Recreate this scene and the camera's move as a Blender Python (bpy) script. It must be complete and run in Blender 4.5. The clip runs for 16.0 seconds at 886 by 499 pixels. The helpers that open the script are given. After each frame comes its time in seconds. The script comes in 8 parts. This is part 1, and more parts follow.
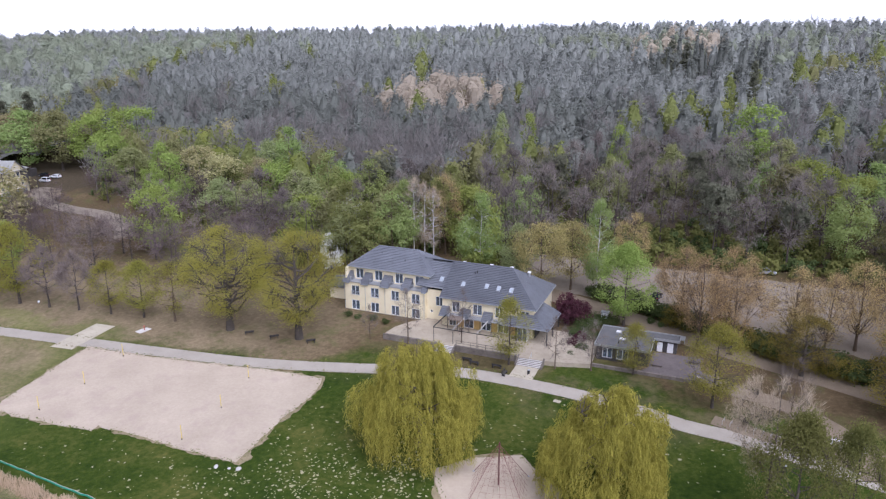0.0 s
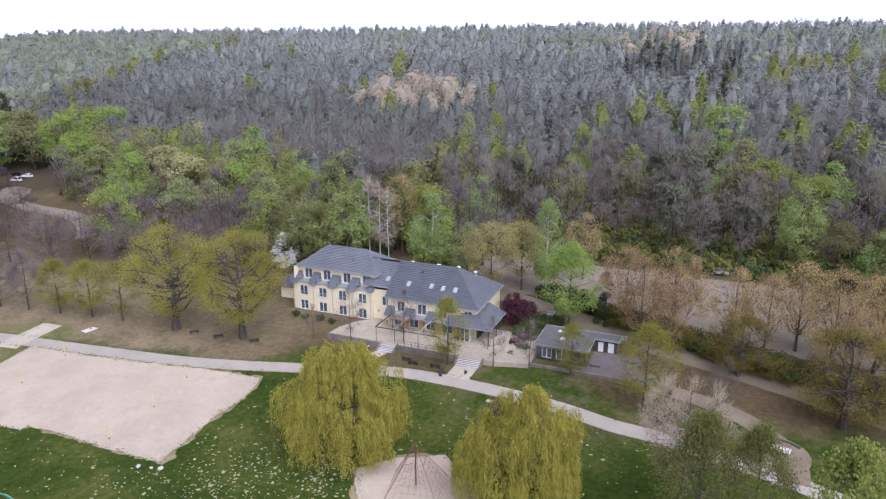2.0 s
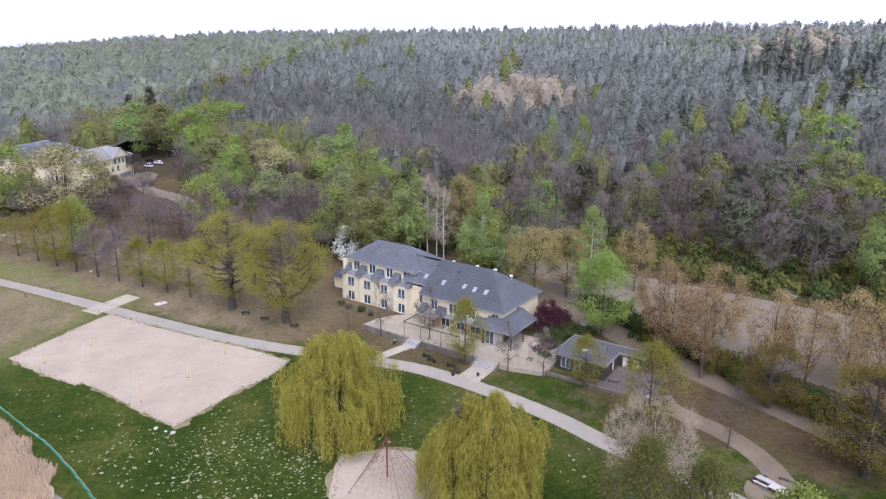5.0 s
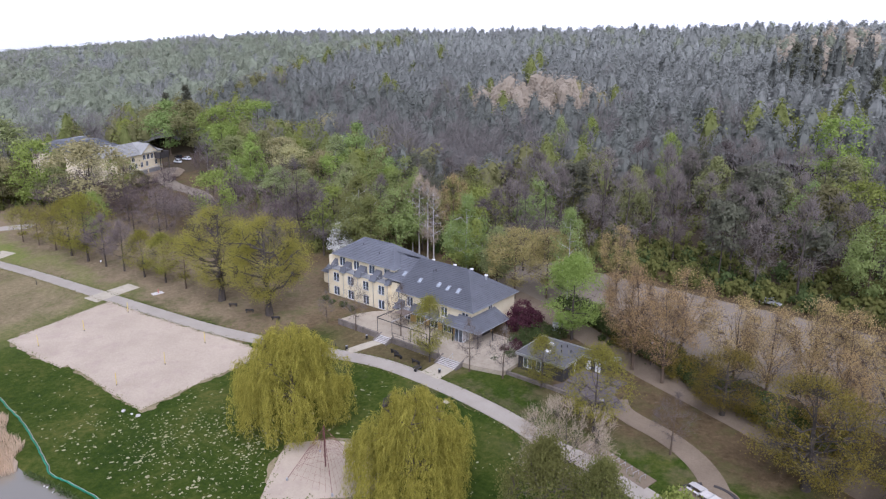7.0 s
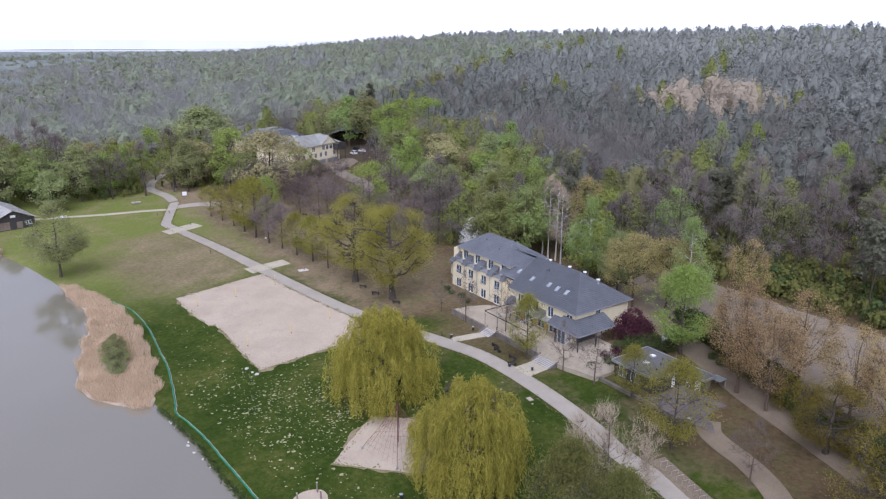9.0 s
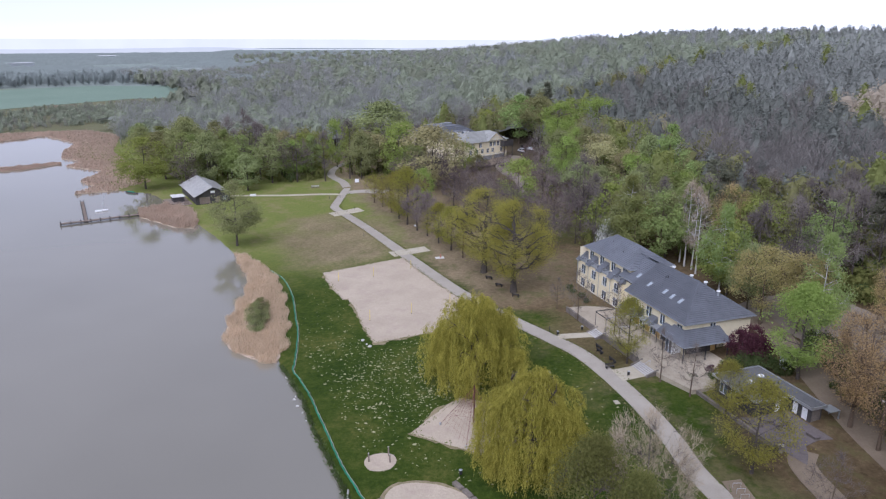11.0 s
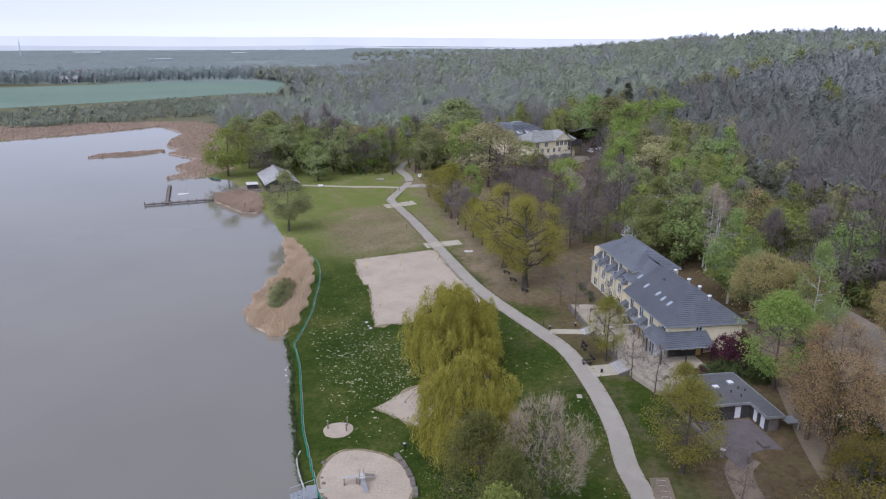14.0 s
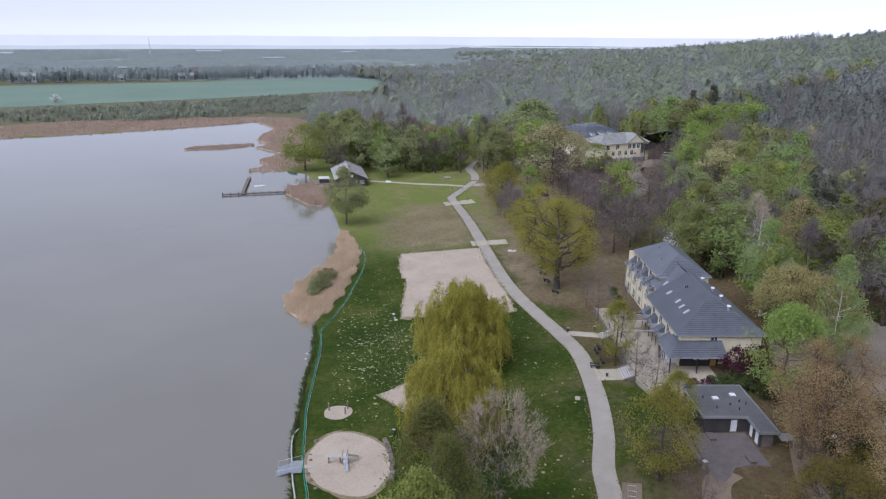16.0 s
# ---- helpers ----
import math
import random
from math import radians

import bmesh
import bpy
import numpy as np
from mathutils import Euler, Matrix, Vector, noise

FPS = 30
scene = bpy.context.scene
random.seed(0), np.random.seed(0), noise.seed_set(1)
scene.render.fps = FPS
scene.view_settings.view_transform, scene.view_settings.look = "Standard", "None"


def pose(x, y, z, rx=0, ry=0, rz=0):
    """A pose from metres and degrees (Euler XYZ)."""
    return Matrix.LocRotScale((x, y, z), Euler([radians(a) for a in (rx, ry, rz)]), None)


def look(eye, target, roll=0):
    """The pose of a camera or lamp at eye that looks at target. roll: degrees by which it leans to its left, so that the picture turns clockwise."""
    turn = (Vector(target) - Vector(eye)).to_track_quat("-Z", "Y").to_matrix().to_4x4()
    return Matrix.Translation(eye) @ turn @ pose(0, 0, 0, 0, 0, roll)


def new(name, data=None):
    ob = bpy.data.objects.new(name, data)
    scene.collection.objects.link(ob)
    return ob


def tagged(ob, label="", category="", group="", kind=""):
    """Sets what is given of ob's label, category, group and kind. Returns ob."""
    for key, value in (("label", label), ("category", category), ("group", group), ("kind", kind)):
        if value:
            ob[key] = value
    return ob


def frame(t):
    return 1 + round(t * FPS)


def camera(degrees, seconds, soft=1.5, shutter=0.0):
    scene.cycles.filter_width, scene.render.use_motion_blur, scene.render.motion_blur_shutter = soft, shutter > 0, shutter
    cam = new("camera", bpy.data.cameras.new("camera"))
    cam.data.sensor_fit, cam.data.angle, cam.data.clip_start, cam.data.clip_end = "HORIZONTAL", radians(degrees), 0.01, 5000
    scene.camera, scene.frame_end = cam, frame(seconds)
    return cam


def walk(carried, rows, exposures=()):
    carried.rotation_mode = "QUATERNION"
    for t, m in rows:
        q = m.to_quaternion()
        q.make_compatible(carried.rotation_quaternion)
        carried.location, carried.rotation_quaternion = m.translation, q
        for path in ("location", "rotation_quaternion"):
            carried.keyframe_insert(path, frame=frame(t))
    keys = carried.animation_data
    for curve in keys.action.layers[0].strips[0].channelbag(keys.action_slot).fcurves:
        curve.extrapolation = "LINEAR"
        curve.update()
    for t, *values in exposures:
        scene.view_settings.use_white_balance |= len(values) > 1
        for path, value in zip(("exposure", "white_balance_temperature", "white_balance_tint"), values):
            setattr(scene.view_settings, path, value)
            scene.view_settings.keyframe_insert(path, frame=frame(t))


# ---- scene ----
cam = camera(64.8, 16.0, soft=1.25)
METRES, EYE, TILT, LEAN, TURN = 120.0, 59.0, -16.6, 0.0, 0.0
ROWS = [
    (0.0, 0.0, 0.0, 0.0, 0.0, 0.0, -0.0),
    (0.5, 0.0196, 0.0002, -0.0007, 0.02, -0.0, -0.01),
    (1.0, 0.0418, 0.0008, -0.0011, 0.03, 0.0, -0.04),
    (1.5, 0.0664, 0.0014, -0.0013, 0.06, 0.03, -0.04),
    (2.0, 0.0927, 0.0017, -0.0011, 0.09, 0.03, -0.06),
    (2.5, 0.1186, 0.0018, -0.0003, 1.39, 0.02, -0.47),
    (3.0, 0.1472, 0.0023, 0.0004, 3.73, -0.01, -1.16),
    (3.5, 0.1752, 0.0031, 0.0016, 8.15, -0.17, -2.5),
    (6.0, 0.3339, 0.0161, 0.0091, 12.9, -0.43, -4.0),
    (6.5, 0.3658, 0.0206, 0.0112, 14.44, -0.55, -4.45),
    (7.0, 0.3985, 0.026, 0.013, 16.17, -0.7, -4.96),
    (7.5, 0.4312, 0.0315, 0.0154, 17.83, -0.86, -5.42),
    (8.0, 0.4626, 0.0365, 0.0179, 20.85, -1.17, -6.26),
    (8.5, 0.4951, 0.0444, 0.0206, 26.38, -1.84, -7.74),
    (9.0, 0.5245, 0.0531, 0.0225, 31.83, -2.62, -9.07),
    (9.5, 0.5554, 0.0639, 0.0255, 37.75, -3.64, -10.49),
    (10.0, 0.5873, 0.0774, 0.0291, 42.73, -4.6, -11.55),
    (12.5, 0.7294, 0.1587, 0.0542, 51.88, -6.65, -13.43),
    (13.0, 0.7551, 0.1791, 0.0608, 53.84, -7.13, -13.79),
    (13.5, 0.7798, 0.2008, 0.0679, 55.82, -7.63, -14.11),
    (14.0, 0.8038, 0.2234, 0.0761, 57.89, -8.14, -14.44),
    (14.5, 0.8267, 0.2468, 0.0842, 60.2, -8.73, -14.79),
    (15.0, 0.8486, 0.2713, 0.0926, 62.51, -9.34, -15.1),
    (15.5, 0.8692, 0.2969, 0.1015, 64.72, -9.93, -15.37),
    (16.0, 0.8892, 0.323, 0.1107, 66.69, -10.47, -15.6),
]
walk(cam, [(t, pose(0, 0, EYE, TILT, LEAN, TURN) @ pose(METRES * x, METRES * y, METRES * z, 90 + pitch, roll, yaw)) for t, x, y, z, yaw, pitch, roll in ROWS],
     exposures=[(0.0, 0.80, 5430, 25), (3.5, 0.94, 5430, 25), (7.0, 0.70, 5420, 25), (10.0, 0.57, 5380, 23), (12.5, 0.36, 5350, 22), (16.0, 0.33, 5330, 20)])

# ---- light: a thin, bright overcast with the sun's place barely felt ----
SUN_ELEVATION, SUN_AZIMUTH = 52.0, 155.0   # degrees; azimuth clockwise from +y
world = bpy.data.worlds.new("overcast")
scene.world = world
world.use_nodes = True
wn, wl = world.node_tree.nodes, world.node_tree.links
sky = wn.new("ShaderNodeTexSky")
sky.sky_type, sky.sun_disc = "NISHITA", False
sky.sun_elevation, sky.sun_rotation = radians(SUN_ELEVATION), radians(SUN_AZIMUTH)
sky.air_density, sky.dust_density, sky.ozone_density = 1.0, 0.1, 1.0
hazy = wn.new("ShaderNodeHueSaturation")
hazy.inputs["Saturation"].default_value = 0.06
wl.new(sky.outputs["Color"], hazy.inputs["Color"])
wl.new(hazy.outputs["Color"], wn["Background"].inputs["Color"])
wn["Background"].inputs["Strength"].default_value = 0.092

sun = new("sun", bpy.data.lights.new("sun", "SUN"))
sun.data.energy, sun.data.angle, sun.data.color = 2.4, radians(60), (1.0, 0.96, 0.9)
sun_way = Vector((math.sin(radians(SUN_AZIMUTH)) * math.cos(radians(SUN_ELEVATION)), math.cos(radians(SUN_AZIMUTH)) * math.cos(radians(SUN_ELEVATION)), math.sin(radians(SUN_ELEVATION))))
sun.matrix_world = look(sun_way * 900, (0, 0, 0))


# ---- materials ----
def node_mat(name):
    m = bpy.data.materials.new(name)
    m.use_nodes = True
    return m, m.node_tree.nodes, m.node_tree.links, m.node_tree.nodes["Principled BSDF"]


def noise_node(n, l, scale, detail=4.0, rough=0.6, coord="Object"):
    tc = n.new("ShaderNodeTexCoord")
    t = n.new("ShaderNodeTexNoise")
    t.inputs["Scale"].default_value, t.inputs["Detail"].default_value, t.inputs["Roughness"].default_value = scale, detail, rough
    l.new(tc.outputs[coord], t.inputs["Vector"])
    return t.outputs["Fac"]


def ramp(n, l, fac, stops):
    r = n.new("ShaderNodeValToRGB")
    r.color_ramp.elements[0].position, r.color_ramp.elements[0].color = stops[0][0], (*stops[0][1], 1)
    r.color_ramp.elements[1].position, r.color_ramp.elements[1].color = stops[-1][0], (*stops[-1][1], 1)
    for p, c in stops[1:-1]:
        r.color_ramp.elements.new(p).color = (*c, 1)
    l.new(fac, r.inputs["Fac"])
    return r.outputs["Color"]


def mix(n, l, fac, a, b, mode="MIX"):
    m = n.new("ShaderNodeMix")
    m.data_type, m.blend_type = "RGBA", mode
    for sock, v in ((m.inputs[0], fac), (m.inputs[6], a), (m.inputs[7], b)):
        if isinstance(v, (int, float)):
            sock.default_value = v
        elif isinstance(v, tuple):
            sock.default_value = (*v, 1)
        else:
            l.new(v, sock)
    return m.outputs[2]


def calc(n, l, op, a, b=0.0, clamp=False):
    m = n.new("ShaderNodeMath")
    m.operation, m.use_clamp = op, clamp
    for sock, v in ((m.inputs[0], a), (m.inputs[1], b)):
        if isinstance(v, (int, float)):
            sock.default_value = v
        else:
            l.new(v, sock)
    return m.outputs[0]


def bump(n, l, p, height, strength=0.4, distance=0.1):
    b = n.new("ShaderNodeBump")
    b.inputs["Strength"].default_value, b.inputs["Distance"].default_value = strength, distance
    l.new(height, b.inputs["Height"])
    l.new(b.outputs["Normal"], p.inputs["Normal"])


def surface(name, c1, c2, rough=0.8, metal=0.0, coarse=0.15, fine=3.0, bumps=0.3, stain=None, vary=0.0, spec=0.3, rows=0.0):
    """A plain surface with variation at two scales, fine relief and, if given, stains of a third colour."""
    m, n, l, p = node_mat(name)
    big, small = noise_node(n, l, coarse), noise_node(n, l, fine, 6.0)
    fac = calc(n, l, "ADD", calc(n, l, "MULTIPLY", big, 0.6), calc(n, l, "MULTIPLY", small, 0.4))
    col = ramp(n, l, fac, [(0.34, c1), (0.66, c2)])
    if stain:
        s = noise_node(n, l, coarse * 2.7, 8.0, 0.7)
        col = mix(n, l, calc(n, l, "MULTIPLY", ramp(n, l, s, [(0.52, (0, 0, 0)), (0.68, (1, 1, 1))]), 0.7), col, stain)
    if rows:
        g = n.new("ShaderNodeNewGeometry")
        tone = n.new("ShaderNodeHueSaturation")
        l.new(col, tone.inputs["Color"])
        l.new(calc(n, l, "ADD", calc(n, l, "MULTIPLY", g.outputs["Random Per Island"], rows), 1 - rows / 2), tone.inputs["Value"])
        col = tone.outputs["Color"]
    if vary:
        o = n.new("ShaderNodeObjectInfo")
        hsv = n.new("ShaderNodeHueSaturation")
        l.new(col, hsv.inputs["Color"])
        l.new(calc(n, l, "ADD", calc(n, l, "MULTIPLY", o.outputs["Random"], vary), 1 - vary / 2), hsv.inputs["Value"])
        col = hsv.outputs["Color"]
    l.new(col, p.inputs["Base Color"])
    p.inputs["Roughness"].default_value, p.inputs["Metallic"].default_value = rough, metal
    p.inputs["Specular IOR Level"].default_value = spec
    if bumps:
        bump(n, l, p, small, bumps, 0.5 / fine)
    return m


def leaf(name, c1, c2, through_light=0.4, tree_vary=0.15, hue=0.02, each=0.55, even=0.35, cell_mix=0.22):
    """Foliage: each leaf its own tint, each tree its own tone, some light passing through."""
    m, n, l, p = node_mat(name)
    g = n.new("ShaderNodeNewGeometry")
    o = n.new("ShaderNodeObjectInfo")
    patch = noise_node(n, l, 0.35, 3.0)
    fine = noise_node(n, l, 2.4, 4.0, 0.7)
    fac = calc(n, l, "ADD", calc(n, l, "ADD", calc(n, l, "MULTIPLY", g.outputs["Random Per Island"], each), calc(n, l, "MULTIPLY", patch, 0.3)), calc(n, l, "MULTIPLY", fine, 0.7 - each))
    col = ramp(n, l, fac, [(0.2, c1), (0.8, c2)])
    tc, cell = n.new("ShaderNodeTexCoord"), n.new("ShaderNodeTexVoronoi")
    cell.inputs["Scale"].default_value = 0.13
    l.new(tc.outputs["Object"], cell.inputs["Vector"])
    bw = n.new("ShaderNodeSeparateColor")
    l.new(cell.outputs["Color"], bw.inputs[0])
    col = mix(n, l, calc(n, l, "MULTIPLY", bw.outputs[0], cell_mix), col, tuple(c * 0.55 for c in c1))
    hsv = n.new("ShaderNodeHueSaturation")
    l.new(col, hsv.inputs["Color"])
    l.new(calc(n, l, "ADD", calc(n, l, "MULTIPLY", o.outputs["Random"], tree_vary * 2), 1.08 - tree_vary), hsv.inputs["Value"])
    l.new(calc(n, l, "ADD", calc(n, l, "MULTIPLY", o.outputs["Random"], hue), 0.5 - hue / 2), hsv.inputs["Hue"])
    d, tr, sh = n.new("ShaderNodeBsdfDiffuse"), n.new("ShaderNodeBsdfTranslucent"), n.new("ShaderNodeMixShader")
    l.new(hsv.outputs["Color"], d.inputs["Color"])
    l.new(hsv.outputs["Color"], tr.inputs["Color"])
    # leaves of one spray shade alike, leaning towards the light from above
    lean, up_ = n.new("ShaderNodeVectorMath"), n.new("ShaderNodeVectorMath")
    lean.operation, up_.operation = "SCALE", "ADD"
    l.new(g.outputs["Normal"], lean.inputs[0])
    lean.inputs["Scale"].default_value = 1 - even
    l.new(lean.outputs[0], up_.inputs[0])
    up_.inputs[1].default_value = (0, 0, even)
    l.new(up_.outputs[0], d.inputs["Normal"])
    sh.inputs[0].default_value = through_light
    l.new(d.outputs[0], sh.inputs[1])
    l.new(tr.outputs[0], sh.inputs[2])
    l.new(sh.outputs[0], n["Material Output"].inputs["Surface"])
    return m


M = {}
M["concrete"] = surface("concrete_path", (0.305, 0.274, 0.225), (0.385, 0.35, 0.29), 0.9, coarse=0.3, fine=4, stain=(0.34, 0.305, 0.244))
M["slab"] = surface("pale_slab", (0.38, 0.34, 0.257), (0.47, 0.424, 0.322), 0.9, coarse=0.4, fine=5, stain=(0.3, 0.261, 0.191))
M["sand"] = surface("beach_sand", (0.385, 0.32, 0.238), (0.49, 0.414, 0.316), 0.95, coarse=0.12, fine=2.2, bumps=0.7, stain=(0.38, 0.305, 0.244))
M["paving"] = surface("terrace_paving", (0.35, 0.3, 0.222), (0.46, 0.399, 0.3), 0.9, coarse=0.5, fine=6, stain=(0.28, 0.231, 0.165))
M["gravel"] = surface("gravel_track", (0.162, 0.126, 0.086), (0.243, 0.195, 0.137), 0.95, coarse=0.25, fine=4, bumps=0.6, stain=(0.180, 0.142, 0.094))
M["asphalt"] = surface("worn_asphalt", (0.184, 0.155, 0.117), (0.266, 0.225, 0.173), 0.9, coarse=0.2, fine=5, stain=(0.162, 0.138, 0.105))
M["yard"] = surface("yard_paving", (0.111, 0.093, 0.088), (0.166, 0.143, 0.134), 0.9, coarse=0.4, fine=5, stain=(0.093, 0.081, 0.072))
M["stone"] = surface("grey_stone", (0.11, 0.095, 0.08), (0.225, 0.195, 0.165), 0.9, coarse=0.8, fine=5, bumps=0.8, vary=0.3)
M["pale_stone"] = surface("pale_stone", (0.42, 0.40, 0.37), (0.56, 0.54, 0.50), 0.9, coarse=0.8, fine=5, vary=0.25)
M["yellow"] = surface("yellow_render", (0.71, 0.63, 0.42), (0.79, 0.71, 0.51), 0.9, coarse=0.3, fine=6, bumps=0.15, stain=(0.64, 0.54, 0.33))
M["ochre"] = surface("ochre_panel", (0.50, 0.33, 0.12), (0.58, 0.40, 0.16), 0.8, coarse=0.5)
M["slate"] = surface("blue_grey_tiles", (0.110, 0.117, 0.131), (0.159, 0.168, 0.185), 0.5, coarse=0.25, fine=6, bumps=0.3, stain=(0.090, 0.095, 0.103), spec=0.5, vary=0.35)
M["white"] = surface("white_paint", (0.70, 0.70, 0.70), (0.80, 0.80, 0.79), 0.5, coarse=0.8)
M["zinc"] = surface("zinc_sheet", (0.33, 0.345, 0.36), (0.44, 0.455, 0.47), 0.45, metal=0.5, coarse=0.6)
M["dark_metal"] = surface("dark_metal", (0.03, 0.03, 0.035), (0.06, 0.06, 0.06), 0.5, metal=0.4)
M["steel"] = surface("galvanised_steel", (0.45, 0.46, 0.47), (0.58, 0.59, 0.60), 0.4, metal=0.7)
M["timber"] = surface("weathered_timber", (0.16, 0.125, 0.095), (0.27, 0.22, 0.18), 0.85, coarse=0.6, fine=8, bumps=0.4)
M["dark_timber"] = surface("dark_boarding", (0.038, 0.035, 0.034), (0.077, 0.070, 0.066), 0.8, coarse=0.6, fine=8)
M["felt"] = surface("roofing_felt", (0.098, 0.098, 0.098), (0.145, 0.145, 0.143), 0.9, coarse=0.25, fine=4, stain=(0.085, 0.085, 0.089))
M["fibre"] = surface("fibre_cement_roof", (0.56, 0.55, 0.52), (0.70, 0.685, 0.655), 0.85, coarse=0.4, fine=5, stain=(0.36, 0.34, 0.32))
M["red_rope"] = surface("red_rope", (0.14, 0.055, 0.05), (0.20, 0.08, 0.07), 0.8)
M["teal"] = surface("teal_hose", (0.008, 0.13, 0.07), (0.03, 0.27, 0.16), 0.5, coarse=0.6)
M["yellow_pole"] = surface("yellow_pole", (0.66, 0.50, 0.08), (0.74, 0.58, 0.14), 0.5)
M["rubber"] = surface("tyre_rubber", (0.015, 0.015, 0.015), (0.03, 0.03, 0.03), 0.8)
M["car_silver"] = surface("silver_car_paint", (0.50, 0.53, 0.56), (0.56, 0.59, 0.62), 0.25, metal=0.4, bumps=0, spec=0.5)
M["car_black"] = surface("dark_car_paint", (0.015, 0.017, 0.022), (0.025, 0.027, 0.032), 0.2, bumps=0, spec=0.6)
M["car_white"] = surface("white_car_paint", (0.70, 0.71, 0.72), (0.76, 0.77, 0.78), 0.25, bumps=0, spec=0.5)
M["red_lamp"] = surface("red_lamp_glass", (0.35, 0.02, 0.02), (0.45, 0.03, 0.03), 0.2, bumps=0)
M["bark"] = surface("tree_bark", (0.056, 0.045, 0.038), (0.112, 0.094, 0.079), 0.95, coarse=0.5, fine=5, bumps=0.6, vary=0.3)
M["oak_bark"] = surface("oak_bark", (0.05, 0.042, 0.035), (0.10, 0.085, 0.07), 0.95, coarse=0.5, fine=5, bumps=0.6)
M["bud_bark"] = surface("grey_brown_bark", (0.094, 0.068, 0.045), (0.150, 0.112, 0.079), 0.95, coarse=0.5, fine=5, bumps=0.5)
M["birch_bark"] = surface("birch_bark", (0.40, 0.38, 0.35), (0.62, 0.60, 0.57), 0.9, coarse=0.6, fine=3, stain=(0.12, 0.11, 0.10))
M["tile_red"] = surface("red_tiles", (0.36, 0.12, 0.09), (0.46, 0.17, 0.12), 0.8)

m, n, l, p = node_mat("window_glass")
p.inputs["Base Color"].default_value, p.inputs["Roughness"].default_value = (0.15, 0.19, 0.24, 1), 0.03
p.inputs["Transmission Weight"].default_value, p.inputs["IOR"].default_value = 0.55, 1.5
M["glass"] = m
m, n, l, p = node_mat("skylight_glass")
p.inputs["Base Color"].default_value, p.inputs["Roughness"].default_value = (0.60, 0.66, 0.70, 1), 0.08
p.inputs["Specular IOR Level"].default_value, p.inputs["Metallic"].default_value = 0.9, 0.55
M["skylight"] = m
M["pale_felt"] = surface("pale_roofing_felt", (0.29, 0.29, 0.27), (0.40, 0.40, 0.37), 0.9, coarse=0.5)
M["interior"] = surface("dim_interior", (0.050, 0.050, 0.050), (0.080, 0.077, 0.075), 0.9)
M["curtain"] = surface("pale_curtain", (0.55, 0.53, 0.50), (0.68, 0.66, 0.62), 0.9)

# foliage by kind
M["willow"] = leaf("willow_leaf", (0.190, 0.176, 0.026), (0.437, 0.394, 0.079), 0.35, 0.03, 0.0)
M["oak"] = leaf("oak_leaf", (0.290, 0.275, 0.050), (0.475, 0.445, 0.108), 0.6, 0.05, 0.01, 0.4)
M["dark_oak"] = leaf("dark_olive_leaf", (0.174, 0.145, 0.027), (0.319, 0.262, 0.064), 0.5)
M["gold"] = leaf("pale_gold_bud", (0.340, 0.306, 0.111), (0.510, 0.451, 0.196), 0.5)
M["young"] = leaf("young_leaf", (0.204, 0.200, 0.034), (0.357, 0.336, 0.076), 0.5, 0.08, 0.02)
M["olive"] = leaf("olive_leaf", (0.205, 0.215, 0.09), (0.335, 0.345, 0.155), 0.45, 0.32, 0.06, each=0.35, even=0.15, cell_mix=0.1)
M["birch"] = leaf("birch_leaf", (0.195, 0.237, 0.078), (0.328, 0.372, 0.133), 0.45, 0.28, 0.05, each=0.35, even=0.15, cell_mix=0.1)
M["fresh"] = leaf("fresh_leaf", (0.189, 0.239, 0.053), (0.339, 0.387, 0.110), 0.45, 0.22, 0.04, each=0.4, even=0.15, cell_mix=0.1)
M["bud"] = leaf("orange_bud", (0.385, 0.280, 0.118), (0.545, 0.412, 0.200), 0.5)
M["blush"] = leaf("pale_bud", (0.30, 0.275, 0.13), (0.45, 0.415, 0.215), 0.45, 0.2, 0.03, each=0.4, even=0.2, cell_mix=0.1)
M["purple_twig"] = leaf("purple_twig", (0.130, 0.102, 0.092), (0.215, 0.175, 0.160), 0.3, 0.28, 0.03, even=0.4)
M["brown_twig"] = leaf("brown_twig", (0.145, 0.125, 0.11), (0.235, 0.205, 0.182), 0.3, 0.28, 0.03, even=0.4)
M["pale_twig"] = leaf("pale_twig", (0.28, 0.228, 0.155), (0.41, 0.345, 0.25), 0.1)
M["pine"] = leaf("pine_needle", (0.135, 0.138, 0.092), (0.205, 0.208, 0.145), 0.45, even=0.6)
M["dark_green"] = leaf("dark_leaf", (0.12, 0.13, 0.038), (0.215, 0.218, 0.07), 0.4)
M["hedge"] = leaf("hedge_leaf", (0.045, 0.065, 0.022), (0.10, 0.125, 0.045), 0.2)
# twigs and pines of the hill, paled and greyed: distance haze put into the colour
M["grey_twig"] = leaf("hazed_beech_twig", (0.215, 0.196, 0.178), (0.320, 0.295, 0.272), 0.4, each=0.2, even=0.75, cell_mix=0.4)
M["hill_pine"] = leaf("hazed_pine_needle", (0.295, 0.310, 0.278), (0.408, 0.425, 0.385), 0.4, each=0.2, even=0.6, cell_mix=0.3)
M["mid_pine"] = leaf("half_hazed_needle", (0.165, 0.175, 0.150), (0.255, 0.265, 0.232), 0.4, each=0.14, even=0.6, cell_mix=0.3)
M["far_twig"] = leaf("far_hazed_beech_twig", (0.325, 0.325, 0.300), (0.445, 0.445, 0.415), 0.45, each=0.2, even=0.8, cell_mix=0.4)
# colours of the filler sheets that lift the dark gaps between crowns
M["storey"] = leaf("gap_fill_brown", (0.17, 0.168, 0.155), (0.27, 0.268, 0.25), 0.2, each=0.1, even=0.4)
